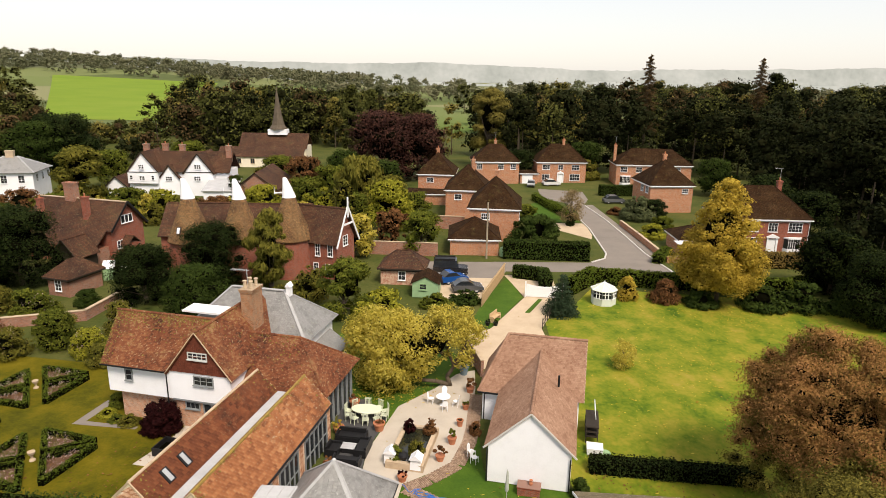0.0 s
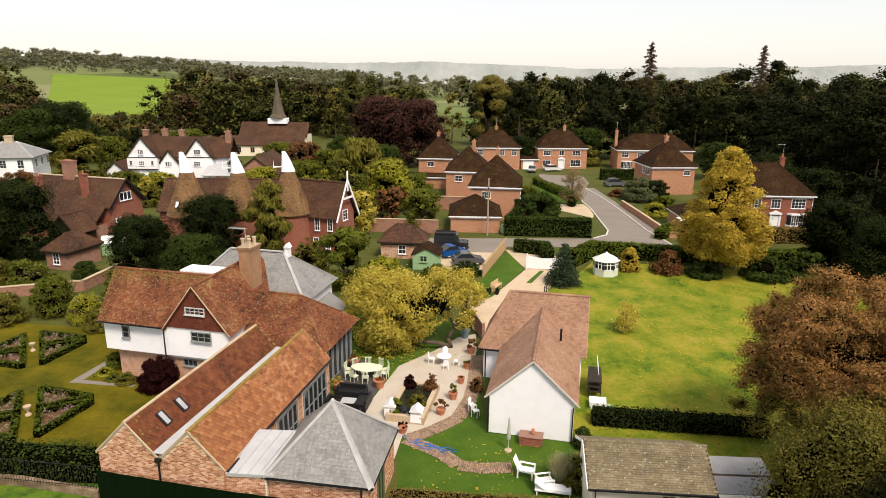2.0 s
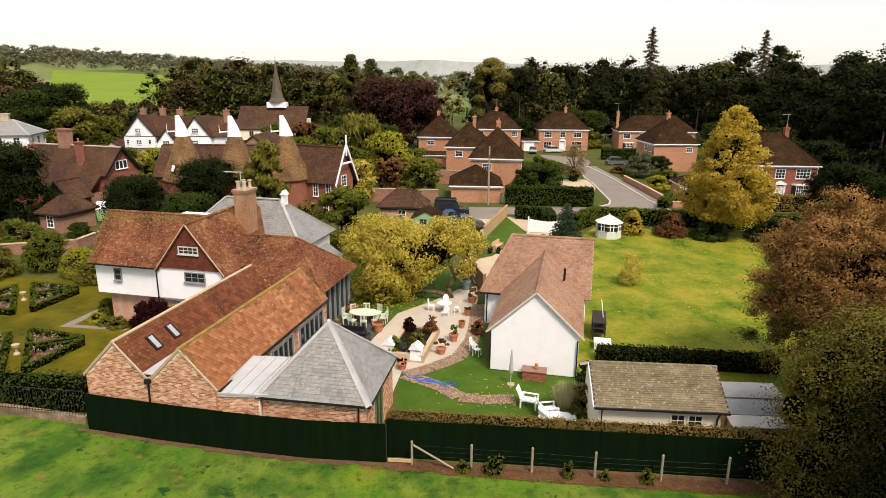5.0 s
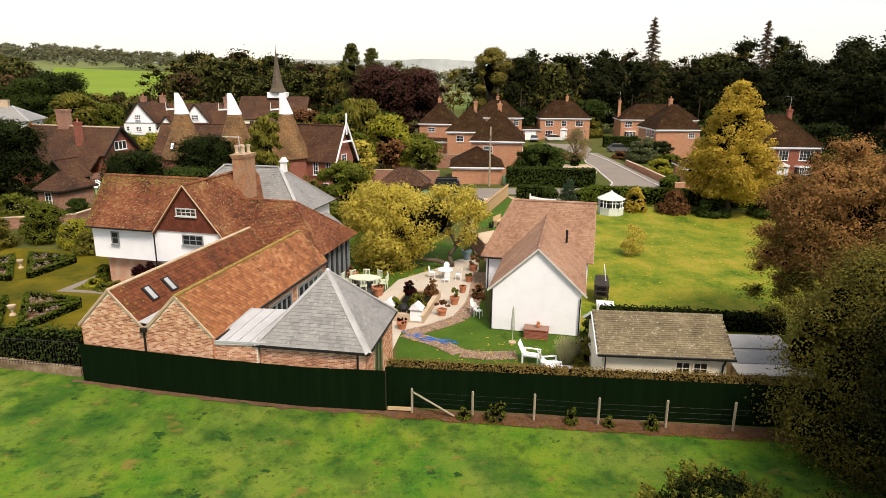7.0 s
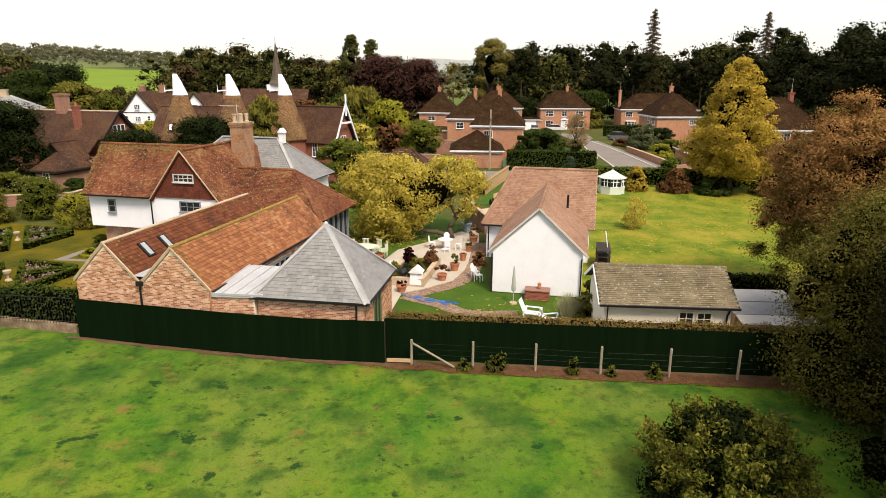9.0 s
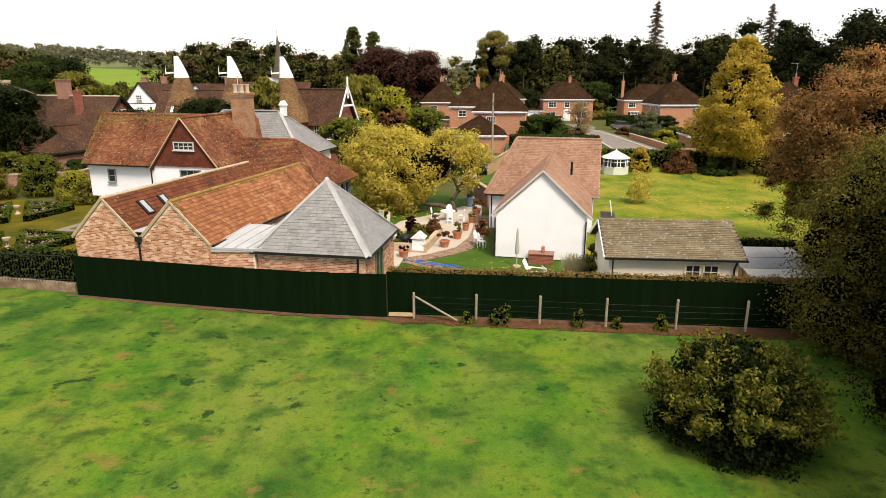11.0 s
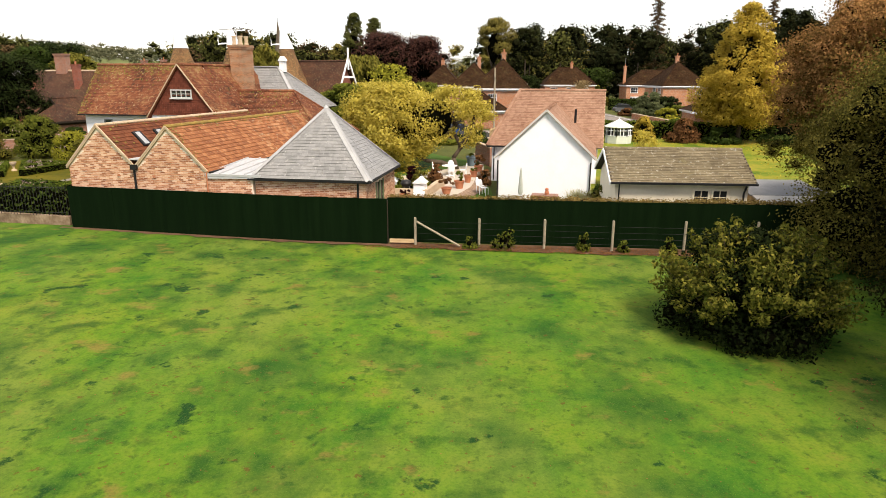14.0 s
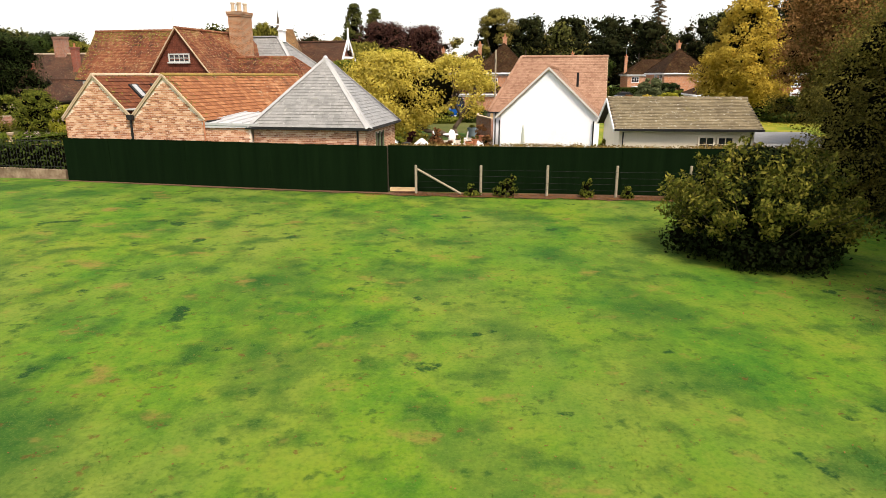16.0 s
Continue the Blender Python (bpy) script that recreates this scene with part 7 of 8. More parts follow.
# the great turning tree and its neighbour at the field edge
oak_ = thing("autumn_oak", pose(21.7, 31.5, 0.0), "large tree with brown, rust and olive autumn leaves", "tree")
rng, nr = random.Random(51), np.random.default_rng(51)
turned, green = [], []
for k in range(44):
    a, e = k * 2.4, math.asin(-0.8 + 1.77 * (k + 0.5) / 44)
    q = rng.uniform(0.72, 1.0)
    cx, cy, cz, cr = 4.3 * q * math.cos(e) * math.cos(a), 4.3 * q * math.cos(e) * math.sin(a), 5.6 + 4.1 * q * math.sin(e), rng.uniform(1.6, 2.7)
    mine = [(cx + x, cy + y, cz + z - cr * 0.55, d, e_, f) for x, y, z, d, e_, f in crown_blobs(rng, cr * 1.5, cr, 0.0, 15, "dome")]
    (green if cz < 4.2 or rng.random() < 0.22 else turned).extend(mine)
part("trunk", trunk_mesh(rng, 11.5, 0.38, turned[::9]), bark, oak_)
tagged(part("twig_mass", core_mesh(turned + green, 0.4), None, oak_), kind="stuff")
part("crown", leaf_mesh("crown", leaf_arrays(turned, 190000, 0.058, nr, inner=0.25, fuzz=0.42), L_brown), None, oak_, "rust brown autumn leaves")
part("lower_foliage", leaf_mesh("lower_foliage", leaf_arrays(green, 85000, 0.058, nr, inner=0.25, fuzz=0.42), L_oakgreen), None, oak_, "dark olive leaves")
tree("field_tree", 17.6, 22.6, 8.0, 4.7, 0.1, L_oakgreen, 150000, 0.055, "dense olive-green tree at the field corner", 52, clumps=190, tr=0.25, shape="dome", fuzz=0.3)
tree("field_tree", 17.0, 16.8, 10.0, 5.0, 0.1, L_field, 80000, 0.058, "dense dark tree at the edge of the field", 59, clumps=110, tr=0.25, shape="dome")
# added outside the view, only to shade the right of the field
tree("field_tree", 15.2, 9.2, 14.0, 6.0, 0.8, L_field, 40000, 0.1, "tall tree added out of view to shade the field", 50, clumps=80, tr=0.3, shape="dome")
tree("field_tree", 27, 26, 9.5, 6.5, 0.1, L_field, 18000, 0.16, "dark tree behind the field corner", 53, clumps=70, tr=0.3)
fs_ = thing("field_shrub", pose(8.2, 15.9, 0.0), "dark leafy shrub with yellow tips in the field", "shrub")
rng, nr = random.Random(54), np.random.default_rng(54)
bl = crown_blobs(rng, 2.9, 2.2, 0.1, 110, "dome") + [(rng.uniform(-1.2, 1.2), rng.uniform(-1.2, 1.2), rng.uniform(0.3, 1.8), 0.75, 0.75, 0.6) for _ in range(12)]
bl += [(math.cos(k * 0.42) * 1.75 * rng.uniform(0.85, 1.15), math.sin(k * 0.42) * 1.75 * rng.uniform(0.85, 1.15), rng.uniform(0.25, 0.6), 0.5, 0.5, 0.42) for k in range(15)]
tips = []
for k in range(170):
    a, e, lift = rng.uniform(0, 6.28), math.asin(rng.uniform(0.1, 0.99) ** 0.7), rng.uniform(0.86, 1.08)
    for q, s in ((0.86, 0.27), (0.97, 0.21), (1.07, 0.13)):
        q *= lift
        tips.append((2.5 * q * math.cos(e) * math.cos(a), 2.5 * q * math.cos(e) * math.sin(a), 0.4 + 2.5 * q * math.sin(e) + 0.3 * (q - 0.9), s, s, s * 0.8))
g = G()
for b_ in bl[::6] + tips[2::3]:
    g.bar((b_[0] * 0.12, b_[1] * 0.12, -0.1), (b_[0] * 0.6, b_[1] * 0.6, b_[2] * 0.55), 0.025, 5, 0.014)
    g.bar((b_[0] * 0.6, b_[1] * 0.6, b_[2] * 0.55), b_[:3], 0.014, 5, 0.004)
part("stem", g, bark, fs_)
tagged(part("twig_mass", core_mesh(bl, 0.55), None, fs_), kind="stuff")
# body leaves near-black, inner shade put into their colour; yellow shoots stay lighter
part("foliage", leaf_mesh("foliage", leaf_arrays(bl, 36000, 0.055, nr, inner=0.1, tall=1.15), L_shade), None, fs_)
part("shoot_growth", leaf_mesh("shoot_growth", leaf_arrays(tips, 19000, 0.052, nr, inner=0.3, tall=1.3), L_bush), None, fs_, "yellow-green leafy shoots")

# orchard tree over the courtyard: leaning limbs, two crowns
ot = thing("quince_tree", pose(0.6, 47.6, 0.04), "spreading yellow-green fruit tree with crooked leaning trunks", "tree")
rng, nr = random.Random(55), np.random.default_rng(55)
bl = [(a - 4.6, b * 0.8 + 0.6, c, d, e, f) for a, b, c, d, e, f in crown_blobs(rng, 6.4, 4.4, 0.3, 130)]
bl += [(a + 0.4, b * 0.9 + 1.6, c, d, e, f) for a, b, c, d, e, f in crown_blobs(rng, 6.2, 3.7, 2.0, 80)]
g = G()
for pts in ([(0.6, 0.2, -0.1), (0.3, 0.1, 0.9), (0.9, 0.3, 1.7), (0.3, 0.9, 2.8), (0.5, 1.4, 4.4)], [(0.5, 0.2, 0.1), (-0.6, -0.2, 0.6), (-1.8, -0.3, 0.75), (-3.4, 0.2, 1.5), (-4.4, 0.6, 3.4)], [(0.3, 0.6, 2.4), (-0.8, 0.9, 3.2), (-1.8, 1.2, 4.6)], [(0.8, 0.3, 1.6), (1.6, 0.8, 2.8), (2.0, 1.4, 4.0)]):
    for k in range(len(pts) - 1):
        g.bar(pts[k], pts[k + 1], 0.2 - 0.03 * k, 8, 0.17 - 0.03 * k)
for b_ in bl[::5]:
    o = Vector((-4.2, 0.5, 2.8)) if b_[0] < -2 else Vector((0.4, 1.0, 3.0))
    g.bar(o, b_[:3], 0.06, 5, 0.015)
part("trunk", g, bark, ot, smooth=True)
tagged(part("twig_mass", core_mesh(bl, 0.12), None, ot), kind="stuff")
part("crown", leaf_mesh("crown", leaf_arrays(bl, 46000, 0.1, nr, inner=0.3, fuzz=0.14), L_yellow), L_yellow, ot)

# small weeping tree on the lawn, shrubs along the back hedge
tree("weeping_shrub", 16.4, 51.2, 2.7, 1.25, 0.15, L_yellow, 2600, 0.055, "small weeping tree with pale gold leaves", 56, category="tree", tr=0.035, core=0.0, droop=True, tall=1.6)
bush("golden_shrub", 22.2, 69.3, 2.7, 1.5, L_gold, 1800, 0.13, "upright golden shrub by the hedge", 57)
bush("red_shrub", 26.2, 68.6, 2.6, 2.1, L_rust, 2200, 0.14, "russet shrub by the hedge", 58)
for k, (x, y, h, r) in enumerate(((30, 67.3, 1.8, 2.2), (36.5, 66.6, 2.6, 3.0), (41, 66.5, 3.0, 3.2), (45.5, 65, 2.8, 2.8))):
    bush("green_shrub", x, y, h, r, L_hedge, 2600, 0.15, "dark green shrub along the lawn edge", 60 + k)

for k, (x, y, h, r) in enumerate(((50, 67, 3.4, 3.2), (54, 70, 4.0, 3.5), (60, 66, 4.6, 4.0), (52, 60, 3.0, 3.0), (59, 58, 4.2, 3.8), (65, 60, 5, 4.2), (49, 56, 2.4, 2.6))):
    bush("dark_shrub", x, y, h, r, L_shade, 5000, 0.13, "dense dark green shrub at the lawn's far corner", 280 + k)

# trees and tall shrubs filling the gardens round the village houses
for k, (x, y, h, r, mm) in enumerate(((-48, 112, 4.5, 4, L_lime), (-42, 108, 4, 3.5, L_olive), (-36, 104, 5, 3.5, L_rust), (-56, 116, 4, 4, L_green), (-30, 112, 5.5, 4, L_lime), (-24, 118, 6, 4.5, L_green), (-28, 97, 5, 3.5, L_lime), (-36, 92, 4.5, 3.2, L_rust), (-22, 100, 5, 4, L_yellow), (-14, 106, 5.5, 3.6, L_green), (-70, 108, 5, 4, L_rust), (-62, 104, 5, 4, L_green), (-20, 128, 7, 5, L_green), (-8, 118, 6.5, 4, L_olive), (-28, 140, 7, 5, L_rust), (-36, 150, 6, 5, L_green), (-20, 145, 8, 5, L_hedge), (-60, 160, 8, 6, L_green), (-70, 140, 8, 5, L_green), (-92, 150, 13, 7, L_hedge), (-104, 140, 15, 7, L_dark), (-96, 112, 9, 5, L_green), (-112, 120, 12, 7, L_hedge), (-76, 100, 7, 5, L_dark), (-66, 92, 6, 4, L_green), (-62, 76, 7, 4.5, L_dark), (-70, 84, 8, 5, L_hedge), (-58, 60, 6, 4.5, L_green), (-3, 110, 5, 3, L_green), (-10, 136, 7, 4.5, L_hedge), (22, 160, 7, 4.5, L_dark), (39, 163, 9, 5, L_hedge), (62, 138, 8, 5, L_hedge), (58, 108, 9, 5, L_dark), (60, 98, 8, 4.5, L_dark), (16.5, 110, 3, 2.4, L_green), (18, 103, 2, 2, L_hedge), (40, 113, 3.5, 3, L_dark), (38.5, 104, 2.4, 2.4, L_green))):
    tree("garden_tree", x, y, h, r, 0.15 * h, mm, int(2600 + 160 * r * h), 0.1 + 0.017 * r, "leafy garden tree among the village houses", 900 + k, clumps=85, group="garden trees")

# hedges
hedge_run("clipped_hedge", [(16.0, 71.2), (19.6, 75.4), (29, 73.2), (42, 71.5), (53, 76)], 1.5, 1.85, L_lhedge, "clipped green hedge behind the lawn", 71, 45, 0.13)
hedge_run("clipped_hedge", [(10.4, 86.3), (21.0, 85.4)], 2.0, 2.5, L_hedge, "tall square-cut dark hedge by the lane", 72, 45, 0.13)
hedge_run("clipped_hedge", [(10.5, 77.2), (13.6, 76.0), (13.5, 72.5)], 1.3, 1.6, L_hedge, "clipped hedge beside the gate", 73, 50, 0.12)
hedge_run("beech_hedge", [(-2.2, 26.65), (5.4, 25.78), (14, 24.85), (20, 24.2)], 0.8, 1.9, L_beech, "brown-green clipped beech hedge behind the fence", 74, 380, 0.042)
hedge_run("yew_hedge", [(10.2, 36.2), (14.8, 35.5), (20, 34.8)], 1.1, 1.0, L_dark, "low dark hedge between shed and lawn", 75, 110, 0.08)
hedge_run("clipped_hedge", [(30.9, 84), (33.5, 88)], 1.4, 1.3, L_lhedge, "small clipped hedge at the lane corner", 76, 45, 0.12)
hedge_run("clipped_hedge", [(36.6, 136), (45, 136.2)], 1.6, 2.3, L_hedge, "dark hedge in front of the long house", 77, 45, 0.15)
hedge_run("clipped_hedge", [(21.2, 129.5), (23.2, 119), (24.8, 110.8)], 1.4, 1.3, L_lhedge, "rounded olive hedge edging the front lawn", 177, 60, 0.13, soft=0.25)
hedge_run("clipped_hedge", [(40, 83.0), (49, 82.4), (60, 81.6)], 1.5, 2.1, L_beech, "brown-topped clipped hedge in front of the brick house", 78, 60, 0.12)
hedge_run("garden_hedge", [(-30, 31.9), (-22.4, 31.0), (-18.2, 30.6)], 1.4, 1.5, L_hedge, "loose green hedge behind the railing", 79, 110, 0.08, soft=0.3)
hedge_run("clipped_hedge", [(-38, 78.2), (-32, 79), (-27, 78)], 2.2, 2.2, L_lime, "rounded lime-green hedge by the red house", 80, 35, 0.16, soft=0.4)

# ---------------------------------------------------------------- garden of the old house
def parterre(x, y, deg, seed):
    ob = thing("box_parterre", pose(x, y, 0.05, 0, 0, deg), "square box-edged garden bed with four triangular beds", "parterre", "box parterres")
    H = 2.85
    corners = [Vector((-H, -H, 0)), Vector((H, -H, 0)), Vector((H, H, 0)), Vector((-H, H, 0))]
    nr, rng = np.random.default_rng(seed), random.Random(seed)
    for k in range(4):
        ua, ub = corners[k].normalized(), corners[(k + 1) % 4].normalized()
        wa, wb = (0.3, 0.62) if k % 2 == 0 else (0.62, 0.3)
        far_ = H * math.sqrt(2) - 0.1
        tri = [ua * (far_ - wa) + ub * wa, ua * wb + ub * (far_ - wb), ua * wb + ub * wa]
        part("bed", G().prism([p for p in tri], (0, 0, 0.05)), soil, ob)
        quads = []
        for p, q in zip(tri, tri[1:] + tri[:1]):
            s = (q - p).normalized()
            t = Vector((-s.y, s.x, 0)) * 0.17
            # edging body painted dark, as the shade beneath its box leaves
            part("box_edging", G().prism([p - t, q - t, q + t, p + t], (0, 0, 0.4)), inner_shade, ob)
            n = int((q - p).length * 420)
            u = nr.random((n, 1))
            c0 = np.array(p) + u * np.array(q - p) + nr.uniform(-1, 1, (n, 1)) * np.array(t) * 1.15 + np.stack([np.zeros(n), np.zeros(n), nr.uniform(0.03, 0.46, n)], 1)
            up3 = nr.normal(size=(n, 3)) * 0.032
            sd3 = nr.normal(size=(n, 3)) * 0.032
            quads.append(np.stack([c0 - up3, c0 - sd3, c0 + up3, c0 + sd3], 1))
        part("box_leaves", leaf_mesh("box_leaves", np.concatenate(quads), L_lhedge), None, ob)
        mid = sum(tri, Vector()) / 3
        blobs = []
        for _ in range(26):
            w = sorted((rng.random(), rng.random()))
            p = tri[0] * w[0] + tri[1] * (w[1] - w[0]) + tri[2] * (1 - w[1])
            p = lerp3(mid, p, 0.8)
            s = rng.uniform(0.09, 0.19)
            blobs.append((p.x, p.y, 0.12 + s * 0.7, s, s, s))
        tagged(part("planting", leaf_mesh("planting", leaf_arrays(blobs, 420, 0.05, nr), (L_green, L_rust, L_olive, L_green)[(k + seed) % 4]), None, ob), kind="stuff")
        tagged(part("blossom", leaf_mesh("blossom", leaf_arrays([(a_, b_, c_ + 0.15, d_ * 1.2, e_ * 1.2, f_) for a_, b_, c_, d_, e_, f_ in blobs], 170, 0.042, nr), L_flower), None, ob), kind="stuff")
    part("urn", G().lathe(0, 0, [(0.2, 0), (0.18, 0.1), (0.07, 0.16), (0.08, 0.36), (0.2, 0.5), (0.24, 0.66), (0.18, 0.66)], 14), stone_cap, ob, "pale stone urn")
    return ob


parterre(-26.3, 37.1, -17, 0)
parterre(-31.9, 47.0, -15, 1)
parterre(-34.4, 39.6, -17, 2)
sheet("garden_path", [(-26.2, 41.6), (-21.4, 40.9), (-21.3, 41.25), (-25.4, 42.0), (-24.7, 44.6), (-25.3, 45.1)], 0.06, asphalt, "narrow grey path round the bed beside the house", cat="path")
sheet("terrace", [(-19.7, 36.7), (-15.2, 35.6), (-14.6, 40.6), (-16.8, 42.4), (-17.9, 42.0), (-18.5, 39.5)], 0.06, paving, "small pale paved terrace", cat="patio")
pl = thing("black_planter", pose(-17.75, 38.1, 0.07, 0, 0, -14), "square black garden planter box", "planter")
part("side", G().box(-0.9, 0.9, -0.75, -0.68, 0, 0.6).box(-0.9, 0.9, 0.68, 0.75, 0, 0.6).box(-0.9, -0.83, -0.68, 0.68, 0, 0.6).box(0.83, 0.9, -0.68, 0.68, 0, 0.6), black_iron, pl)
# soil painted near-black, for the shaded inside of the open box
part("soil", G().box(-0.83, 0.83, -0.68, 0.68, 0, 0.2), inner_shade, pl)
bush("wine_shrub", -19.4, 40.8, 2.3, 1.5, L_wine, 9000, 0.08, "dark wine-red round shrub by the house", 91, clumps=30)
bush("green_shrub", -22.1, 41.6, 0.8, 0.85, L_olive, 2200, 0.06, "low pale flowering shrub by the white wall", 92)
bush("green_shrub", -24.3, 42.9, 0.55, 0.8, L_lime, 2000, 0.06, "low bright green cushion plant in the bed", 93)
bush("green_shrub", -23.2, 42.1, 0.5, 0.7, L_green, 1800, 0.06, "low green cushion plant in the bed", 94)
bush("green_shrub", -24.0, 44.0, 1.3, 0.7, L_green, 1800, 0.08, "upright green shrub at the house corner", 95)
for k, (x, y, h, r, mm, lab) in enumerate(((-38, 53, 2.6, 2.4, L_olive, "loose olive garden shrub"), (-34.5, 55, 3.6, 2.2, L_green, "tall green garden shrub"), (-31, 53.5, 2.4, 1.8, L_lime, "yellowing garden shrub"), (-28.8, 51.5, 1.9, 1.6, L_olive, "olive-green shrub by the lawn"), (-42, 56, 2.8, 2.2, L_rust, "russet garden shrub"), (-37, 58.5, 2.2, 2.0, L_green, "green shrub along the wall"), (-30, 57.5, 3.6, 1.8, L_olive, "thin olive garden tree"), (-45, 51, 2.4, 2.4, L_green, "green garden shrub"), (-41, 63, 2.4, 2.6, L_green, "rambling white-flowered shrub"), (-46, 64, 2.6, 2.4, L_olive, "rambling garden shrub"), (-52, 58, 3.0, 3.0, L_green, "dense garden shrub"), (-37.5, 66, 1.8, 1.6, L_hedge, "dark garden shrub"))):
    gs_ = bush("garden_shrub", x, y, h, r, mm, 5200, 0.085, lab + " in the border", 100 + k, clumps=44)
    if k % 2 == 0:
        tagged(part("blossom", leaf_mesh("blossom", leaf_arrays(crown_blobs(random.Random(k), h * 1.02, r * 1.05, 0.2, 40, "dome"), 160, 0.06, np.random.default_rng(700 + k), inner=0.0), L_flower), None, gs_, "pale blossom"), kind="stuff")
for k in range(150):
    rng = random.Random(500 + k)
    x, y = rng.uniform(-70, 34), rng.uniform(58, 150)
    if -37 < x < -8 and 69 < y < 87 or -60 < x < -38 and 64 < y < 96 or -36 < x < -9 and y < 60 or -10 < x < 40 and y > 68 or 2 < x < 20 or x > 14 and y < 70:
        continue
    bush("garden_shrub", x, y, rng.uniform(1.5, 5.0), rng.uniform(1.6, 3.2), rng.choice((L_green, L_olive, L_hedge, L_lime, L_olive, L_green, L_yellow, L_rust)), 1800, 0.14, "garden shrub between the houses", 600 + k, clumps=14)

# ---------------------------------------------------------------- courtyard
sheet("patio", [(3.4, 50.6), (1.8, 49.8), (-0.1, 47.2), (-2.9, 44.3), (-4.7, 38.3), (-5.0, 32.0), (-2.6, 31.9), (-2.2, 34.6), (-0.8, 35.6), (0.9, 36.4), (2.0, 39.4), (2.7, 44), (3.2, 47)], 0.07, paving, "pale sandstone patio with a curved edge", cat="patio")
sheet("patio_dark", [(-8.2, 32.0), (-5.0, 32.0), (-4.75, 38.3), (-3.6, 42.5), (-5.5, 45.5), (-7.6, 45), (-7.0, 40)], 0.065, dark_slab, "dark slate terrace beside the barn", cat="patio")
LINE = [(3.2, 46.2), (2.55, 41), (2.2, 39.2), (1.3, 36.7), (-0.5, 35.1), (-2.0, 34.2), (-1.1, 33.6), (0.1, 32.7), (1.1, 31.5), (2.4, 31.2), (4.2, 31.3)]
bp = thing("brick_path", Matrix.Identity(4), "narrow winding path of worn brick setts", "path")
rng, g, made = random.Random(88), G(), 0
sett = mesh_of("paver", G().box(-0.056, 0.056, -0.05, 0.05, 0, 0.035, None, 0.008), M("worn_brick_sett", [(0.14, 0.1, 0.08), (0.25, 0.18, 0.14), (0.36, 0.29, 0.23)], 2, 20, rand=0.7))
for (xa, ya), (xb, yb) in zip(LINE, LINE[1:]):
    ln = math.hypot(xb - xa, yb - ya)
    ang = math.atan2(yb - ya, xb - xa)
    wd = 1.0
    for i in range(max(1, round(ln / 0.125))):
        for j in range(9):
            p = lerp3((xa, ya, 0), (xb, yb, 0), (i + 0.5) * 0.125 / ln)
            off = (j - 4) * wd / 9 + (i % 2) * 0.05
            q = (p.x - math.sin(ang) * off, p.y + math.cos(ang) * off)
            m = pose(q[0], q[1], 0.062 + rng.random() * 0.012, 0, 0, math.degrees(ang) + rng.uniform(-5, 5))
            if made < 300 and ya < 37.5:
                made += 1
                part("paver", sett, None, bp, at=m)
            else:
                g.box(-0.056, 0.056, -0.05, 0.05, 0, 0.035, m, 0.008)
tagged(part("pavers", g, sett.materials[0], bp), "worn brick setts", kind="stuff")

pond = thing("raised_pond", pose(-1.6, 38.4, 0.06, 0, 0, -13), "raised rectangular stone pond with dark water and plants", "pond")
part("kerb", G().box(-1.25, -0.95, -2.4, 2.4, 0, 0.5).box(0.95, 1.25, -2.4, 2.4, 0, 0.5).box(-0.95, 0.95, -2.4, -2.1, 0, 0.5).box(-0.95, 0.95, 2.1, 2.4, 0, 0.5), stone_cap, pond)
part("water", G().box(-0.95, 0.95, -2.1, 2.1, 0, 0.38), M("dark_pond_water", [(0.008, 0.01, 0.008), (0.02, 0.022, 0.016)], 1, 4, rough=0.04, bump=0.02, spec=0.6), pond)
for k, (x, y, h, r, mm) in enumerate(((-0.7, 1.7, 1.0, 0.5, L_wine), (0.75, 1.7, 1.2, 0.55, L_rust), (0.5, -1.0, 1.1, 0.65, L_olive), (-0.7, -1.7, 0.9, 0.6, L_green))):
    m = pond.matrix_basis @ Vector((x, y, 0.4))
    bush("pond_plant", m.x, m.y, h, r, mm, 900, 0.07, "leafy plant growing out of the pond", 120 + k, z=0.42, clumps=9)


def pot(x, y, r, h, mat_p, plant, ph, pr, label, seed):
    p = thing("potted_plant", pose(x, y, 0.07), label, "potted plant", "patio pots")
    part("pot", G().lathe(0, 0, [(r * 0.72, 0), (r * 0.98, h * 0.82), (r * 1.1, h * 0.84), (r * 1.1, h), (r * 0.9, h), (r * 0.86, h * 0.9)], 16), mat_p, p)
    nr = np.random.default_rng(seed)
    bl = [(a, b, c + h * 0.8, d, e, f) for a, b, c, d, e, f in crown_blobs(random.Random(seed), ph, pr, 0.05, 10)]
    tagged(part("plant", leaf_mesh("plant", leaf_arrays(bl, 600, 0.06, nr), plant), plant, p), kind="stuff")


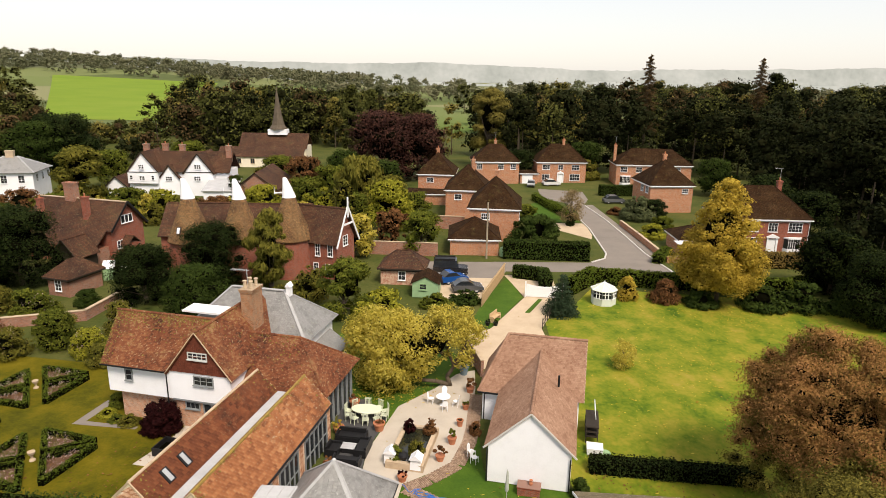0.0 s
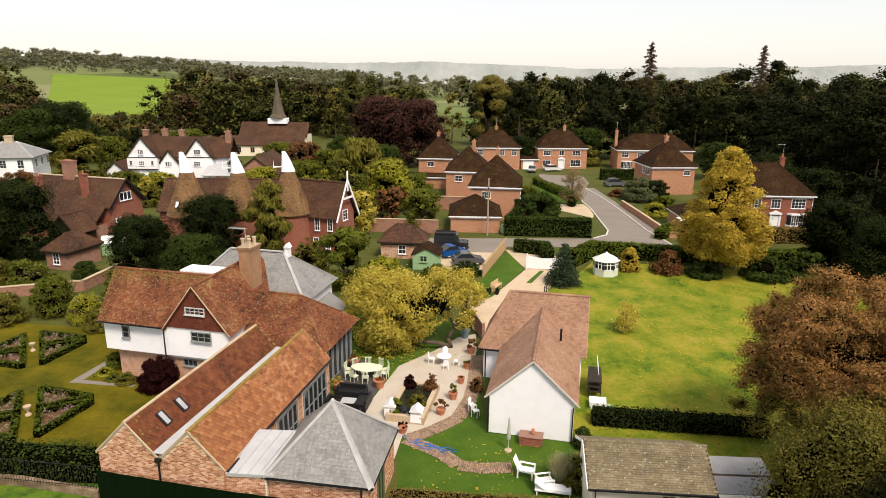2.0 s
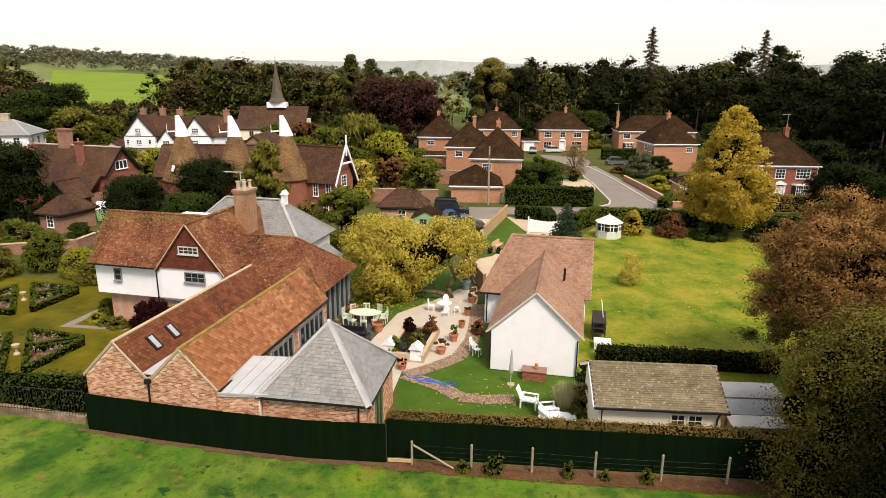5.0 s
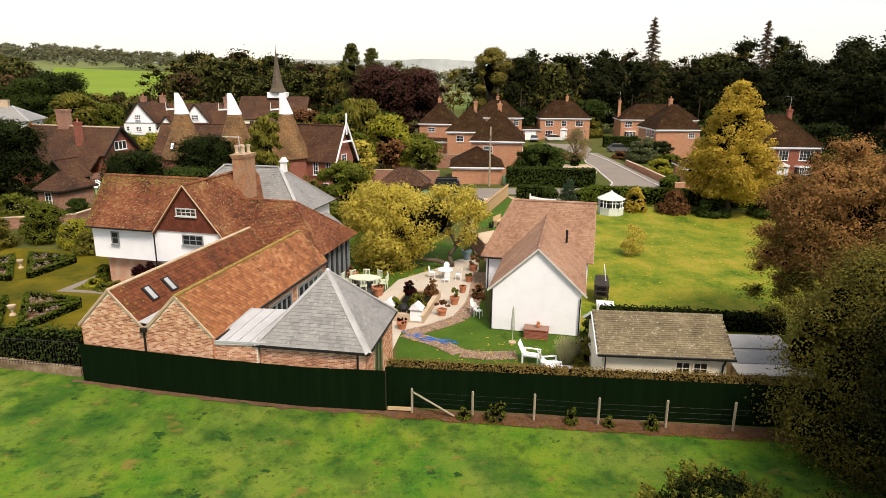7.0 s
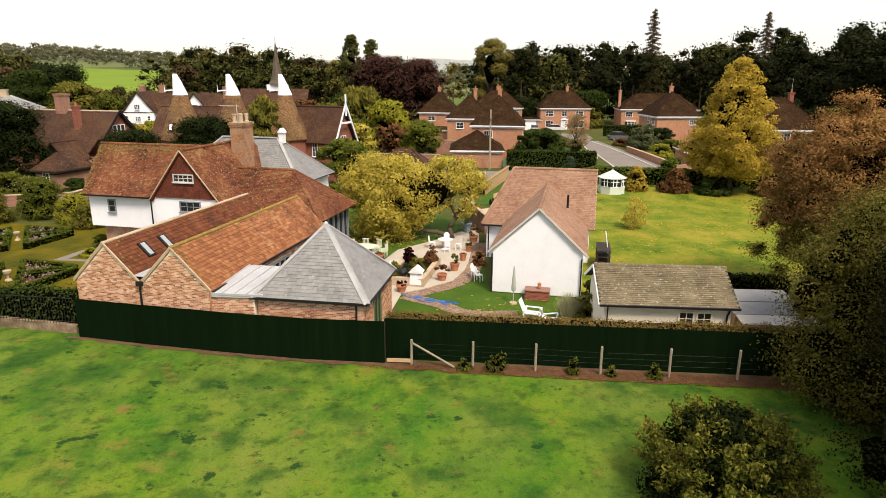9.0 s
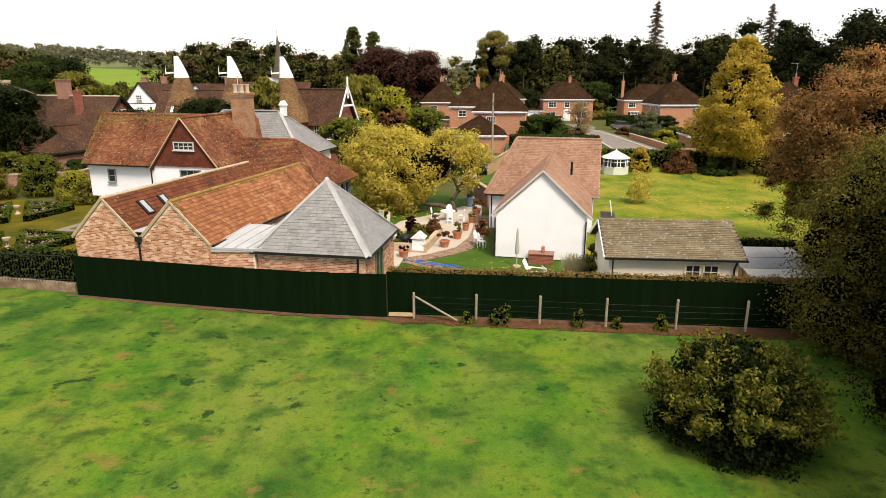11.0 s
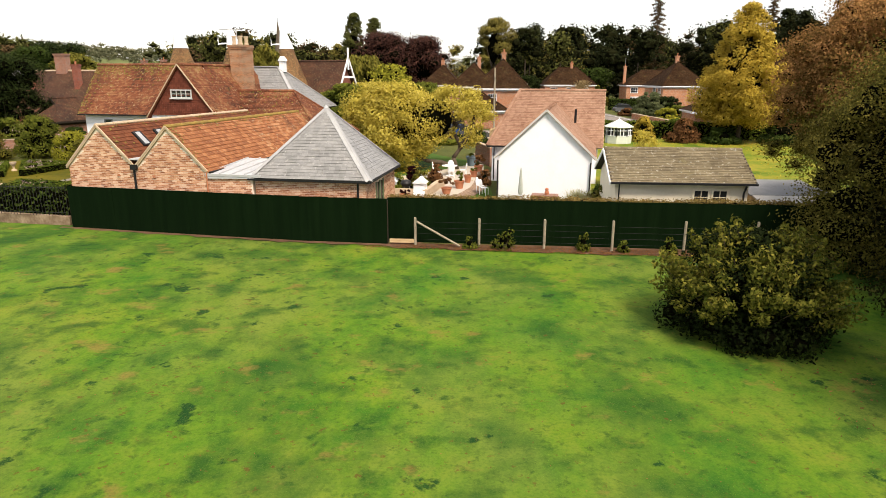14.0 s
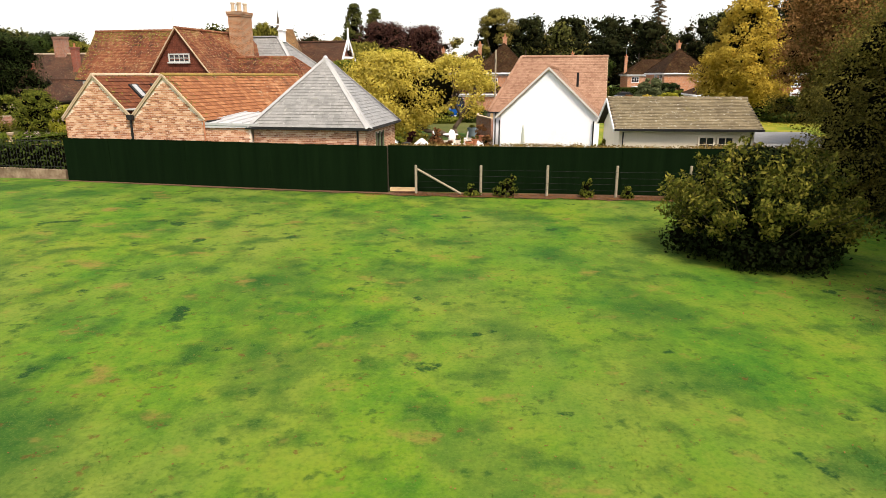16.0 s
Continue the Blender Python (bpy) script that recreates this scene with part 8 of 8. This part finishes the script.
blue_glaze = M("blue_grey_glaze", [(0.1, 0.15, 0.19), (0.18, 0.24, 0.28)], 2, 12, rough=0.25, bump=0.03)
for k, (x, y, r, h, pm, lm, ph, pr, lab) in enumerate(((0.2, 37.2, 0.3, 0.4, terracotta, L_rust, 0.7, 0.62, "terracotta pot with russet hydrangea"), (1.05, 39.2, 0.3, 0.5, terracotta, L_green, 0.7, 0.35, "square terracotta pot with a green shrub"), (1.7, 41.5, 0.24, 0.5, terracotta, L_rust, 0.1, 0.2, "empty terracotta pot"), (2.25, 43.9, 0.26, 0.45, terracotta, L_green, 0.3, 0.28, "terracotta pot with low greenery"), (2.75, 46.6, 0.32, 0.45, terracotta, L_rust, 0.9, 0.65, "terracotta pot with russet shrub"), (2.4, 49.8, 0.4, 0.75, blue_glaze, L_green, 0.35, 0.4, "large blue glazed pot with low plants"), (-2.2, 35.0, 0.3, 0.4, terracotta, L_wine, 0.35, 0.4, "terracotta pot with wine-red heather"), (-4.1, 40.9, 0.4, 0.6, terracotta, L_rust, 0.3, 0.42, "terracotta pot with faded flowers"), (-6.2, 44.0, 0.38, 0.7, terracotta, L_rust, 0.55, 0.5, "terracotta pot with red flowers"), (-6.9, 40.4, 0.36, 0.6, terracotta, L_gold, 0.6, 0.55, "dark pot with yellowing shrub"), (-7.0, 36.2, 0.3, 0.5, terracotta, L_rust, 0.5, 0.5, "pot with faded hydrangea"))):
    pot(x, y, r, h, pm, lm, ph, pr, lab + " on the patio", 130 + k)

# white beehive-shaped planters, kettle barbecue
for x, y in ((-3.05, 36.9), (-1.35, 36.2)):
    b = thing("white_beehive", pose(x, y, 0.07, 0, 0, -12), "white timber beehive-shaped box with a pitched lid", "beehive", "white hive boxes")
    part("body", G().box(-0.36, 0.36, -0.33, 0.33, 0.12, 0.85, None, 0.03), white_paint, b)
    part("lid", G().prism([(-0.42, -0.4, 0.85), (0.42, -0.4, 0.85), (0, -0.4, 1.2)], (0, 0.8, 0)), white_paint, b)
    for sx in (-0.3, 0.24):
        for sy in (-0.28, 0.22):
            part("leg", G().box(sx, sx + 0.06, sy, sy + 0.06, 0, 0.12), white_paint, b)
kb = thing("kettle_barbecue", pose(-2.2, 36.55, 0.07), "black kettle barbecue on legs", "barbecue")
part("bowl", G().lathe(0, 0, [(0.08, 0.5), (0.26, 0.6), (0.33, 0.75), (0.33, 0.78), (0.26, 0.92), (0.05, 0.98)], 16), black_iron, kb)
for k in range(3):
    part("leg", G().bar((0.2 * math.cos(k * 2.1), 0.2 * math.sin(k * 2.1), 0.6), (0.3 * math.cos(k * 2.1), 0.3 * math.sin(k * 2.1), 0), 0.015), lead, kb)


# dining furniture
def garden_chair(x, y, deg, label, group, material, iron=False):
    c = thing("garden_chair", pose(x, y, 0.07, 0, 0, deg), label, "chair", group)
    if iron:
        part("seat", G().cyl(0, 0, 0.42, 0.45, 0.21, n=14), material, c)
        part("backrest", G().prism([(-0.2, 0.2, 0.45), (0.2, 0.2, 0.45), (0.22, 0.24, 0.75), (0.1, 0.27, 0.92), (-0.1, 0.27, 0.92), (-0.22, 0.24, 0.75)], (0, 0.025, 0)), material, c)
    else:
        for k in range(5):
            part("seat_slat", G().box(-0.24, 0.24, -0.24 + 0.1 * k, -0.16 + 0.1 * k, 0.42, 0.445), material, c)
        for k in range(5):
            part("back_slat", G().box(-0.22 + 0.1 * k, -0.18 + 0.1 * k, 0.24, 0.27, 0.45, 0.92), material, c)
        part("back_rail", G().box(-0.25, 0.25, 0.235, 0.275, 0.9, 0.97), material, c)
    for sx in (-0.2, 0.17):
        for sy in (-0.2, 0.19):
            part("leg", G().box(sx, sx + 0.035, sy, sy + 0.035, 0, 0.42), material, c)
    return c


sage = M("pale_sage_paint", [(0.5, 0.56, 0.46), (0.62, 0.67, 0.57)], 2, 18, rough=0.6)
dt = thing("oval_table", pose(-5.15, 42.6, 0.07, 0, 0, -10), "large oval pale green slatted garden table", "table")
g = G().prism([(1.15 * math.cos(k * math.pi / 12), 0.7 * math.sin(k * math.pi / 12), 0.7) for k in range(24)], (0, 0, 0.04))
part("tabletop", g, sage, dt)
for sx in (-0.75, 0.7):
    for sy in (-0.42, 0.37):
        part("leg", G().box(sx, sx + 0.06, sy, sy + 0.06, 0, 0.7), sage, dt)
for k in range(10):
    a = (k + 0.5) * math.pi / 5
    garden_chair(-5.15 + 1.4 * math.cos(a), 42.6 + 0.98 * math.sin(a), math.degrees(a) - 90, "pale green slatted folding garden chair", "chairs round the oval table", sage)
wt = thing("round_table", pose(0.55, 44.6, 0.07), "round white cast metal garden table", "table")
part("tabletop", G().cyl(0, 0, 0.68, 0.72, 0.55, n=24), white_paint, wt)
part("pedestal", G().lathe(0, 0, [(0.3, 0), (0.06, 0.08), (0.05, 0.6), (0.15, 0.68)], 12), white_paint, wt)
for dx, dy in ((-0.95, 0.2), (0.1, 1.0), (0.95, -0.25), (0.1, -0.9)):
    garden_chair(0.55 + dx, 44.6 + dy, math.degrees(math.atan2(dy, dx)) - 90, "white cast metal garden chair", "chairs round the white table", white_paint, True)
# black rattan lounge set
for x, y, deg, w in ((-5.9, 39.6, -10, 1.9), (-5.0, 38.2, -100, 1.5), (-6.9, 38.0, 80, 1.0), (-5.9, 36.6, 170, 1.6)):
    s_ = thing("rattan_sofa", pose(x, y, 0.07, 0, 0, deg), "black rattan garden sofa", "sofa", "black lounge set")
    part("seat", G().box(-w / 2, w / 2, -0.4, 0.3, 0.05, 0.38), black_iron, s_)
    part("backrest", G().box(-w / 2, w / 2, 0.3, 0.45, 0.05, 0.75), black_iron, s_)
    part("armrest", G().box(-w / 2 - 0.12, -w / 2, -0.4, 0.45, 0.05, 0.6), black_iron, s_)
    part("armrest", G().box(w / 2, w / 2 + 0.12, -0.4, 0.45, 0.05, 0.6), black_iron, s_)
    part("cushion", G().box(-w / 2 + 0.04, w / 2 - 0.04, -0.38, 0.28, 0.38, 0.48, None, 0.02), black_iron, s_)
lt_ = thing("coffee_table", pose(-5.95, 38.3, 0.07, 0, 0, -10), "low black rattan table with a grey top", "table")
part("body", G().box(-0.45, 0.45, -0.35, 0.35, 0.02, 0.36), black_iron, lt_)
part("tabletop", G().box(-0.48, 0.48, -0.38, 0.38, 0.36, 0.39), lead, lt_)

# hose, white loungers, parasol, pampas grass, small cafe set by the white gable
hose_m = M("blue_plastic_hose", [(0.02, 0.1, 0.38), (0.05, 0.17, 0.5)], 2, 9, rough=0.4, bump=0)
hz = thing("garden_hose", Matrix.Identity(4), "tangled blue garden hose across the path", "hose")
pts = [(-2.2 + 0.028 * k + 0.35 * math.sin(k * 0.27) * (k > 30), 34.3 - 0.014 * k + 0.25 * math.sin(k * 0.21 + 1), 0.12) for k in range(100)]
part("tube", G().tube(pts, 0.022, 6), hose_m, hz)
part("tube", G().tube([(p[0] + 0.15, p[1] - 0.22 + 0.12 * math.sin(k * 0.4), 0.125) for k, p in enumerate(pts[20:])], 0.022, 6), hose_m, hz)
for x, y, deg in ((4.75, 30.6, 70), (5.6, 29.6, 100)):
    lo = thing("white_lounger", pose(x, y, 0.05, 0, 0, deg), "white timber garden armchair with a slatted back", "armchair", "white garden seats")
    for k in range(6):
        part("seat_slat", G().box(-0.3, 0.3, -0.5 + 0.14 * k, -0.38 + 0.14 * k, 0.36, 0.39), white_paint, lo)
    for k in range(5):
        part("back_slat", G().prism([(-0.3 + 0.125 * k, 0.3, 0.36), (-0.2 + 0.125 * k, 0.3, 0.36), (-0.2 + 0.125 * k, 0.62, 1.05), (-0.3 + 0.125 * k, 0.62, 1.05)], (0, 0.03, 0)), white_paint, lo)
    for sx in (-0.42, 0.3):
        part("armrest", G().box(sx, sx + 0.12, -0.5, 0.4, 0.56, 0.59), white_paint, lo)
        part("leg", G().box(sx + 0.02, sx + 0.08, -0.5, -0.42, 0, 0.56), white_paint, lo)
        part("leg", G().box(sx + 0.02, sx + 0.08, 0.3, 0.38, 0, 0.56), white_paint, lo)
ch_ = thing("sun_lounger", pose(6.0, 29.0, 0.05, 0, 0, 78), "white slatted sun lounger on the grass", "sun lounger")
part("frame", G().box(-0.35, 0.35, -0.95, 0.95, 0.28, 0.34), white_paint, ch_)
part("cushion", G().box(-0.32, 0.32, -0.9, 0.4, 0.34, 0.42, None, 0.02), white_render, ch_)
part("backrest", G().prism([(-0.34, 0.4, 0.34), (0.34, 0.4, 0.34), (0.34, 0.95, 0.75), (-0.34, 0.95, 0.75)], (0, 0.02, 0.05)), white_paint, ch_)
for sx in (-0.33, 0.27):
    for sy in (-0.9, 0.8):
        part("leg", G().box(sx, sx + 0.06, sy, sy + 0.06, 0, 0.28), white_paint, ch_)
pa = thing("closed_parasol", pose(4.1, 33.0, 0.05), "closed pale parasol on a thin pole", "parasol")
part("pole", G().cyl(0, 0, 0, 2.2, 0.025, n=8), lead, pa)
part("canopy", G().lathe(0, 0, [(0.1, 0.75), (0.13, 0.9), (0.09, 1.5), (0.05, 2.05), (0.01, 2.2)], 8), M("faded_parasol_cloth", [(0.3, 0.33, 0.29), (0.42, 0.45, 0.4)], 3, 20), pa)
part("base", G().cyl(0, 0, 0, 0.08, 0.22, n=14), stone_cap, pa)
nr = np.random.default_rng(141)
for x, y, r, h, n in ((6.6, 30.0, 0.7, 1.5, 900), (7.3, 30.6, 0.6, 1.2, 700)):
    pg = thing("ornamental_grass", pose(x, y, 0.05), "feathery pale ornamental grass clump", "grass clump")
    a, q = nr.uniform(0, 6.28, n), nr.random(n) ** 0.5 * 0.25
    b0 = np.stack([q * np.cos(a), q * np.sin(a), np.zeros(n)], 1)
    tip = b0 + np.stack([r * nr.random(n) * np.cos(a), r * nr.random(n) * np.sin(a), h * nr.uniform(0.6, 1, n)], 1)
    sd = np.stack([-np.sin(a), np.cos(a), np.zeros(n)], 1) * 0.014
    part("blades", leaf_mesh("blades", np.stack([b0 - sd, b0 + sd, tip + sd * 0.4, tip - sd * 0.4], 1), L_grass), L_grass, pg)
bush("green_shrub", 7.6, 29.6, 1.9, 1.1, L_olive, 3200, 0.08, "yellow-green shrub beside the shed", 142)
bush("green_shrub", 8.6, 33.4, 1.3, 0.7, L_hedge, 1500, 0.08, "dark shrub at the gable corner", 143)
for x, y in ((2.3, 37.6), (2.45, 36.9)):
    garden_chair(x, y, 60, "white metal cafe chair on the grass", "small cafe set", white_paint, True)
bush("green_shrub", 2.75, 40.4, 1.1, 0.5, L_rust, 900, 0.07, "russet climber by the white wall", 144)
# clutter on the lawn side of the white building
sw_ = thing("steel_log_rack", pose(11.0, 40.4, 0.05, 0, 0, -13), "dark open rack beside the white building", "rack")
part("shelf", G().box(-0.45, 0.45, -1.2, 1.2, 0.5, 0.55).box(-0.45, 0.45, -1.2, 1.2, 0.85, 0.9).box(-0.45, 0.45, -1.2, 1.2, 1.22, 1.3), dark_wood, sw_)
for sx in (-0.42, 0.36):
    for sy in (-1.18, 1.12):
        part("upright", G().box(sx, sx + 0.06, sy, sy + 0.06, 0, 1.22), dark_wood, sw_)
wb = thing("white_trough", pose(10.7, 38.2, 0.05, 0, 0, -13), "white plastic trough beside the wall", "trough")
part("body", G().box(-0.5, 0.5, -0.4, 0.4, 0, 0.5, None, -0.05), white_paint, wb)
hr_ = thing("hose_reel", pose(11.4, 38.0, 0.05), "coiled pale green hose on the ground", "hose")
part("coil", G().lathe(0, 0, [(0.3, 0), (0.36, 0.08), (0.3, 0.16), (0.2, 0.16)], 16), mint, hr_)
pm = thing("leaning_frame", pose(11.6, 41.0, 0.05, 0, 0, -13), "pale metal frame leaning against the rack", "frame")
part("bar", G().bar((0, -0.8, 0), (-0.3, -0.8, 2.0), 0.03).bar((0, 0.8, 0), (-0.3, 0.8, 2.0), 0.03).bar((-0.3, -0.8, 2.0), (-0.3, 0.8, 2.0), 0.03).bar((-0.15, -0.8, 1.0), (-0.15, 0.8, 1.0), 0.03), white_paint, pm)
# bench on the drive lawn
be = thing("garden_bench", pose(6.3, 62.3, 0.06, 0, 0, 60), "weathered oak bench with dark pots beside it", "bench")
part("seat", G().box(-0.9, 0.9, -0.25, 0.25, 0.42, 0.47), oak, be)
part("backrest", G().box(-0.9, 0.9, 0.22, 0.27, 0.5, 0.95), oak, be)
for sx in (-0.85, 0.78):
    part("leg", G().box(sx, sx + 0.07, -0.25, 0.27, 0, 0.62), oak, be)
for x, y in ((5.4, 60.9), (6.2, 60.8)):
    pot(x, y, 0.25, 0.35, black_iron, L_dark, 0.35, 0.3, "round dark clipped plant in a black pot", int(160 + x * 10))


# ---------------------------------------------------------------- vehicles
def car(name, x, y, deg, colour, label, L=4.3, W=1.8, H=1.5, box=False, z=0.06):
    c = thing(name, pose(x, y, z, 0, 0, deg), label, "car")
    paint = M(name + "_paint", [colour, tuple(min(1, v * 1.2 + 0.005) for v in colour)], 1, 6, rough=0.25, bump=0, spec=0.6)
    if box:
        prof = [(-L / 2, 0.45), (L / 2, 0.45), (L / 2, 1.0), (L / 2 - 1.1, 1.1), (-L / 2, 1.12)]
        roof = [(-L / 2 + 0.05, 1.1), (L / 2 - 1.15, 1.1), (L / 2 - 1.4, H), (-L / 2 + 0.1, H)]
    else:
        prof = [(-L / 2, 0.3), (L / 2, 0.3), (L / 2, 0.65), (L / 2 - 0.15, 0.75), (L / 2 - 1.0, 0.92), (-L / 2 + 0.15, 0.98), (-L / 2, 0.8)]
        roof = [(-L / 2 + 0.2, 0.95), (L / 2 - 1.0, 0.9), (L / 2 - 1.75, H - 0.03), (-L / 2 + 0.9, H)]
    part("body", G().prism([(a, -W / 2, b) for a, b in prof], (0, W, 0)), paint, c)
    part("cabin", G().prism([(a, -W / 2 + 0.1, b) for a, b in roof], (0, W - 0.2, 0)), glass, c)
    part("roof", G().prism([(a * 0.97, -W / 2 + 0.09, b) for a, b in ((roof[3][0], H - 0.05), (roof[2][0], H - 0.07), (roof[2][0] - 0.1, H + 0.02), (roof[3][0] + 0.1, H + 0.03))], (0, W - 0.18, 0)), paint, c)
    for sx in (-L / 2 + 0.8, L / 2 - 0.85):
        for sy in (-W / 2 + 0.02, W / 2 - 0.22):
            wh_ = part("wheel", G().cyl(0, 0, 0, 0.2, 0.33, n=18), black_iron, c, at=pose(sx, sy + 0.2, 0.33, 90, 0, 0))
            part("rim", G().cyl(0, 0, -0.012, 0.212, 0.2, n=14), lead, wh_)
    for sy in (-W / 2 + 0.15, W / 2 - 0.45):
        part("headlight", G().box(L / 2 - 0.04, L / 2 + 0.02, sy, sy + 0.3, 0.6, 0.72), white_paint, c)
    part("bumper", G().box(L / 2 - 0.05, L / 2 + 0.06, -W / 2 + 0.05, W / 2 - 0.05, 0.32, 0.5).box(-L / 2 - 0.06, -L / 2 + 0.05, -W / 2 + 0.05, W / 2 - 0.05, 0.35, 0.55), black_iron, c)
    return c


lr_ = car("off_road_car", 2.1, 78.3, -3, (0.012, 0.012, 0.013), "black boxy off-road car with a roof rack", 4.4, 1.85, 2.0, True)
part("roof_rack", G().box(-2.0, 0.6, -0.8, 0.8, 2.06, 2.1).box(-2.0, 0.6, -0.8, -0.74, 2.1, 2.22).box(-2.0, 0.6, 0.74, 0.8, 2.1, 2.22), black_iron, lr_)
car("blue_car", 2.3, 75.0, 24, (0.008, 0.05, 0.19), "bright blue small car", 3.5, 1.7, 1.45)
car("grey_car", 3.9, 71.6, 8, (0.06, 0.062, 0.065), "dark small car parked behind the shrubs", 3.6, 1.7, 1.45)
car("estate_car", 37.0, 127.6, 4, (0.09, 0.095, 0.1), "dark grey estate car parked beside the lane", 4.4, 1.8, 1.6)
car("silver_car", 28.0, 148.5, 10, (0.5, 0.5, 0.5), "silver car parked in front of a house", 4.2, 1.75, 1.5)
car("silver_car", 23.0, 147, 80, (0.3, 0.31, 0.32), "grey car parked by a garage", 4.2, 1.75, 1.5)
bush("green_shrub", 3.4, 67.5, 1.6, 2.0, L_hedge, 1800, 0.13, "low hedge shrub in front of the parked cars", 170, squash=0.6)
bush("green_shrub", 0.2, 66.2, 1.6, 2.2, L_green, 1800, 0.13, "low green shrub by the parking yard", 171, squash=0.6)

# weeds by the wire fence, fallen leaves and tufts on the field
nr = np.random.default_rng(180)
for k, (x, y, h, r) in enumerate(((2.3, 24.75, 1.0, 0.6), (5.6, 24.4, 0.8, 0.35), (1.0, 24.9, 0.5, 0.4), (7.2, 24.2, 0.5, 0.3), (9.0, 24.0, 0.7, 0.4))):
    bush("weed_clump", x, y, h, r, L_green, 260, 0.05, "straggling green weeds under the fence", 181 + k, clumps=8, category="weeds")
n = 6000
fx, fy = nr.uniform(-17, 22, n), nr.uniform(0, 1, n)
edge = np.interp(fx, [p[0] for p in path_edge], [p[1] for p in path_edge])
c0 = np.stack([fx, edge - 0.3 + fy ** 1.5 * 0.9, np.full(n, 0.045)], 1)
a = nr.uniform(0, 6.28, n)
t = np.stack([np.cos(a), np.sin(a), nr.uniform(-0.2, 0.2, n)], 1) * 0.045
s = np.stack([-np.sin(a), np.cos(a), nr.uniform(-0.2, 0.2, n)], 1) * 0.03
tagged(part("fallen_leaves", leaf_mesh("fallen_leaves", np.stack([c0 - t, c0 - s, c0 + t, c0 + s], 1), L_rust), None), "brown fallen leaves under the fence", "leaves", kind="stuff")
n = 1500
fx, fy = nr.uniform(-14, 16, n), nr.uniform(4, 24, n)
c0 = np.stack([fx, fy, np.array([land(a, b) + 0.02 for a, b in zip(fx, fy)])], 1)
a = nr.uniform(0, 6.28, n)
t = np.stack([np.cos(a), np.sin(a), nr.uniform(-0.3, 0.3, n)], 1) * 0.03
s = np.stack([-np.sin(a), np.cos(a), nr.uniform(-0.3, 0.3, n)], 1) * 0.02
tagged(part("fallen_leaves", leaf_mesh("fallen_leaves", np.stack([c0 - t * 0.6, c0 - s * 0.6, c0 + t * 0.6, c0 + s * 0.6], 1), L_rust), None), "scattered brown leaves on the pasture", "leaves", kind="stuff")

# short grass standing on the pasture
nr = np.random.default_rng(190)
n = 90000
px_, py_ = nr.uniform(-13, 15, n), 5.0 + 19.5 * nr.random(n) ** 1.5
keep = np.abs(px_) < 2.5 + 0.75 * py_
px_, py_ = px_[keep], py_[keep]
n = len(px_)
base = np.stack([px_, py_, 0.022 * np.maximum(0, -px_ - 1) * np.clip((30 - py_) / 5, 0, 1) * np.clip((60 + px_) / 30, 0, 1) - 0.004], 1)
a = nr.uniform(0, 6.28, n)
tall_ = nr.uniform(0.005, 0.014, n) * (1 + 0.5 * np.sin(px_ * 1.9 + np.sin(py_ * 1.3)) * np.sin(py_ * 1.7))
tip = base + np.stack([np.cos(a) * tall_ * 0.7, np.sin(a) * tall_ * 0.7, tall_], 1)
sd = np.stack([-np.sin(a), np.cos(a), np.zeros(n)], 1) * 0.007
L_turf = leaf("pasture_blades", [(0.03, 0.085, 0.01), (0.07, 0.14, 0.016), (0.12, 0.17, 0.024), (0.17, 0.18, 0.035)], scale=0.5, trans=0.2)
up = np.tile(np.array((0.0, 0.0, 1.0)), (n, 1))
tagged(part("grass", leaf_mesh("grass", (np.stack([base - sd, base + sd, tip + sd * 0.3, tip - sd * 0.3], 1), up), L_turf), None), "short green grass blades of the pasture", "grass", kind="stuff")

# leaf litter under the fruit tree, on the lawn and along the patio
for sx, sy, spread, n, mat_, where in ((-4.2, 47.5, 1.9, 1500, L_gold, "under the fruit tree"), (24, 48, 9.0, 1500, L_gold, "on the broad lawn"), (31, 66, 4.0, 1500, L_gold, "under the golden tree"), (4.0, 30.5, 2.6, 260, L_gold, "on the small lawn"), (-19, 35, 3.0, 300, L_rust, "on the garden lawn"), (13, 33, 3.0, 500, L_rust, "beside the shed hedge"), (10.6, 12.4, 1.6, 260, L_rust, "under the field shrub")):
    c0 = np.stack([nr.normal(sx, spread, n), nr.normal(sy, spread * 0.8, n), nr.uniform(0.105, 0.125, n) - (0.085 if sy < 15 else 0)], 1)
    w = 0.018 if sy < 15 else 0.045
    t = nr.normal(size=(n, 3)) * (w, w, 0.012)
    s = nr.normal(size=(n, 3)) * (w, w, 0.012)
    tagged(part("leaf_litter", leaf_mesh("leaf_litter", np.stack([c0 - t, c0 - s, c0 + t, c0 + s], 1), mat_), None), "dry yellow and brown fallen leaves " + where, "leaves", kind="stuff")
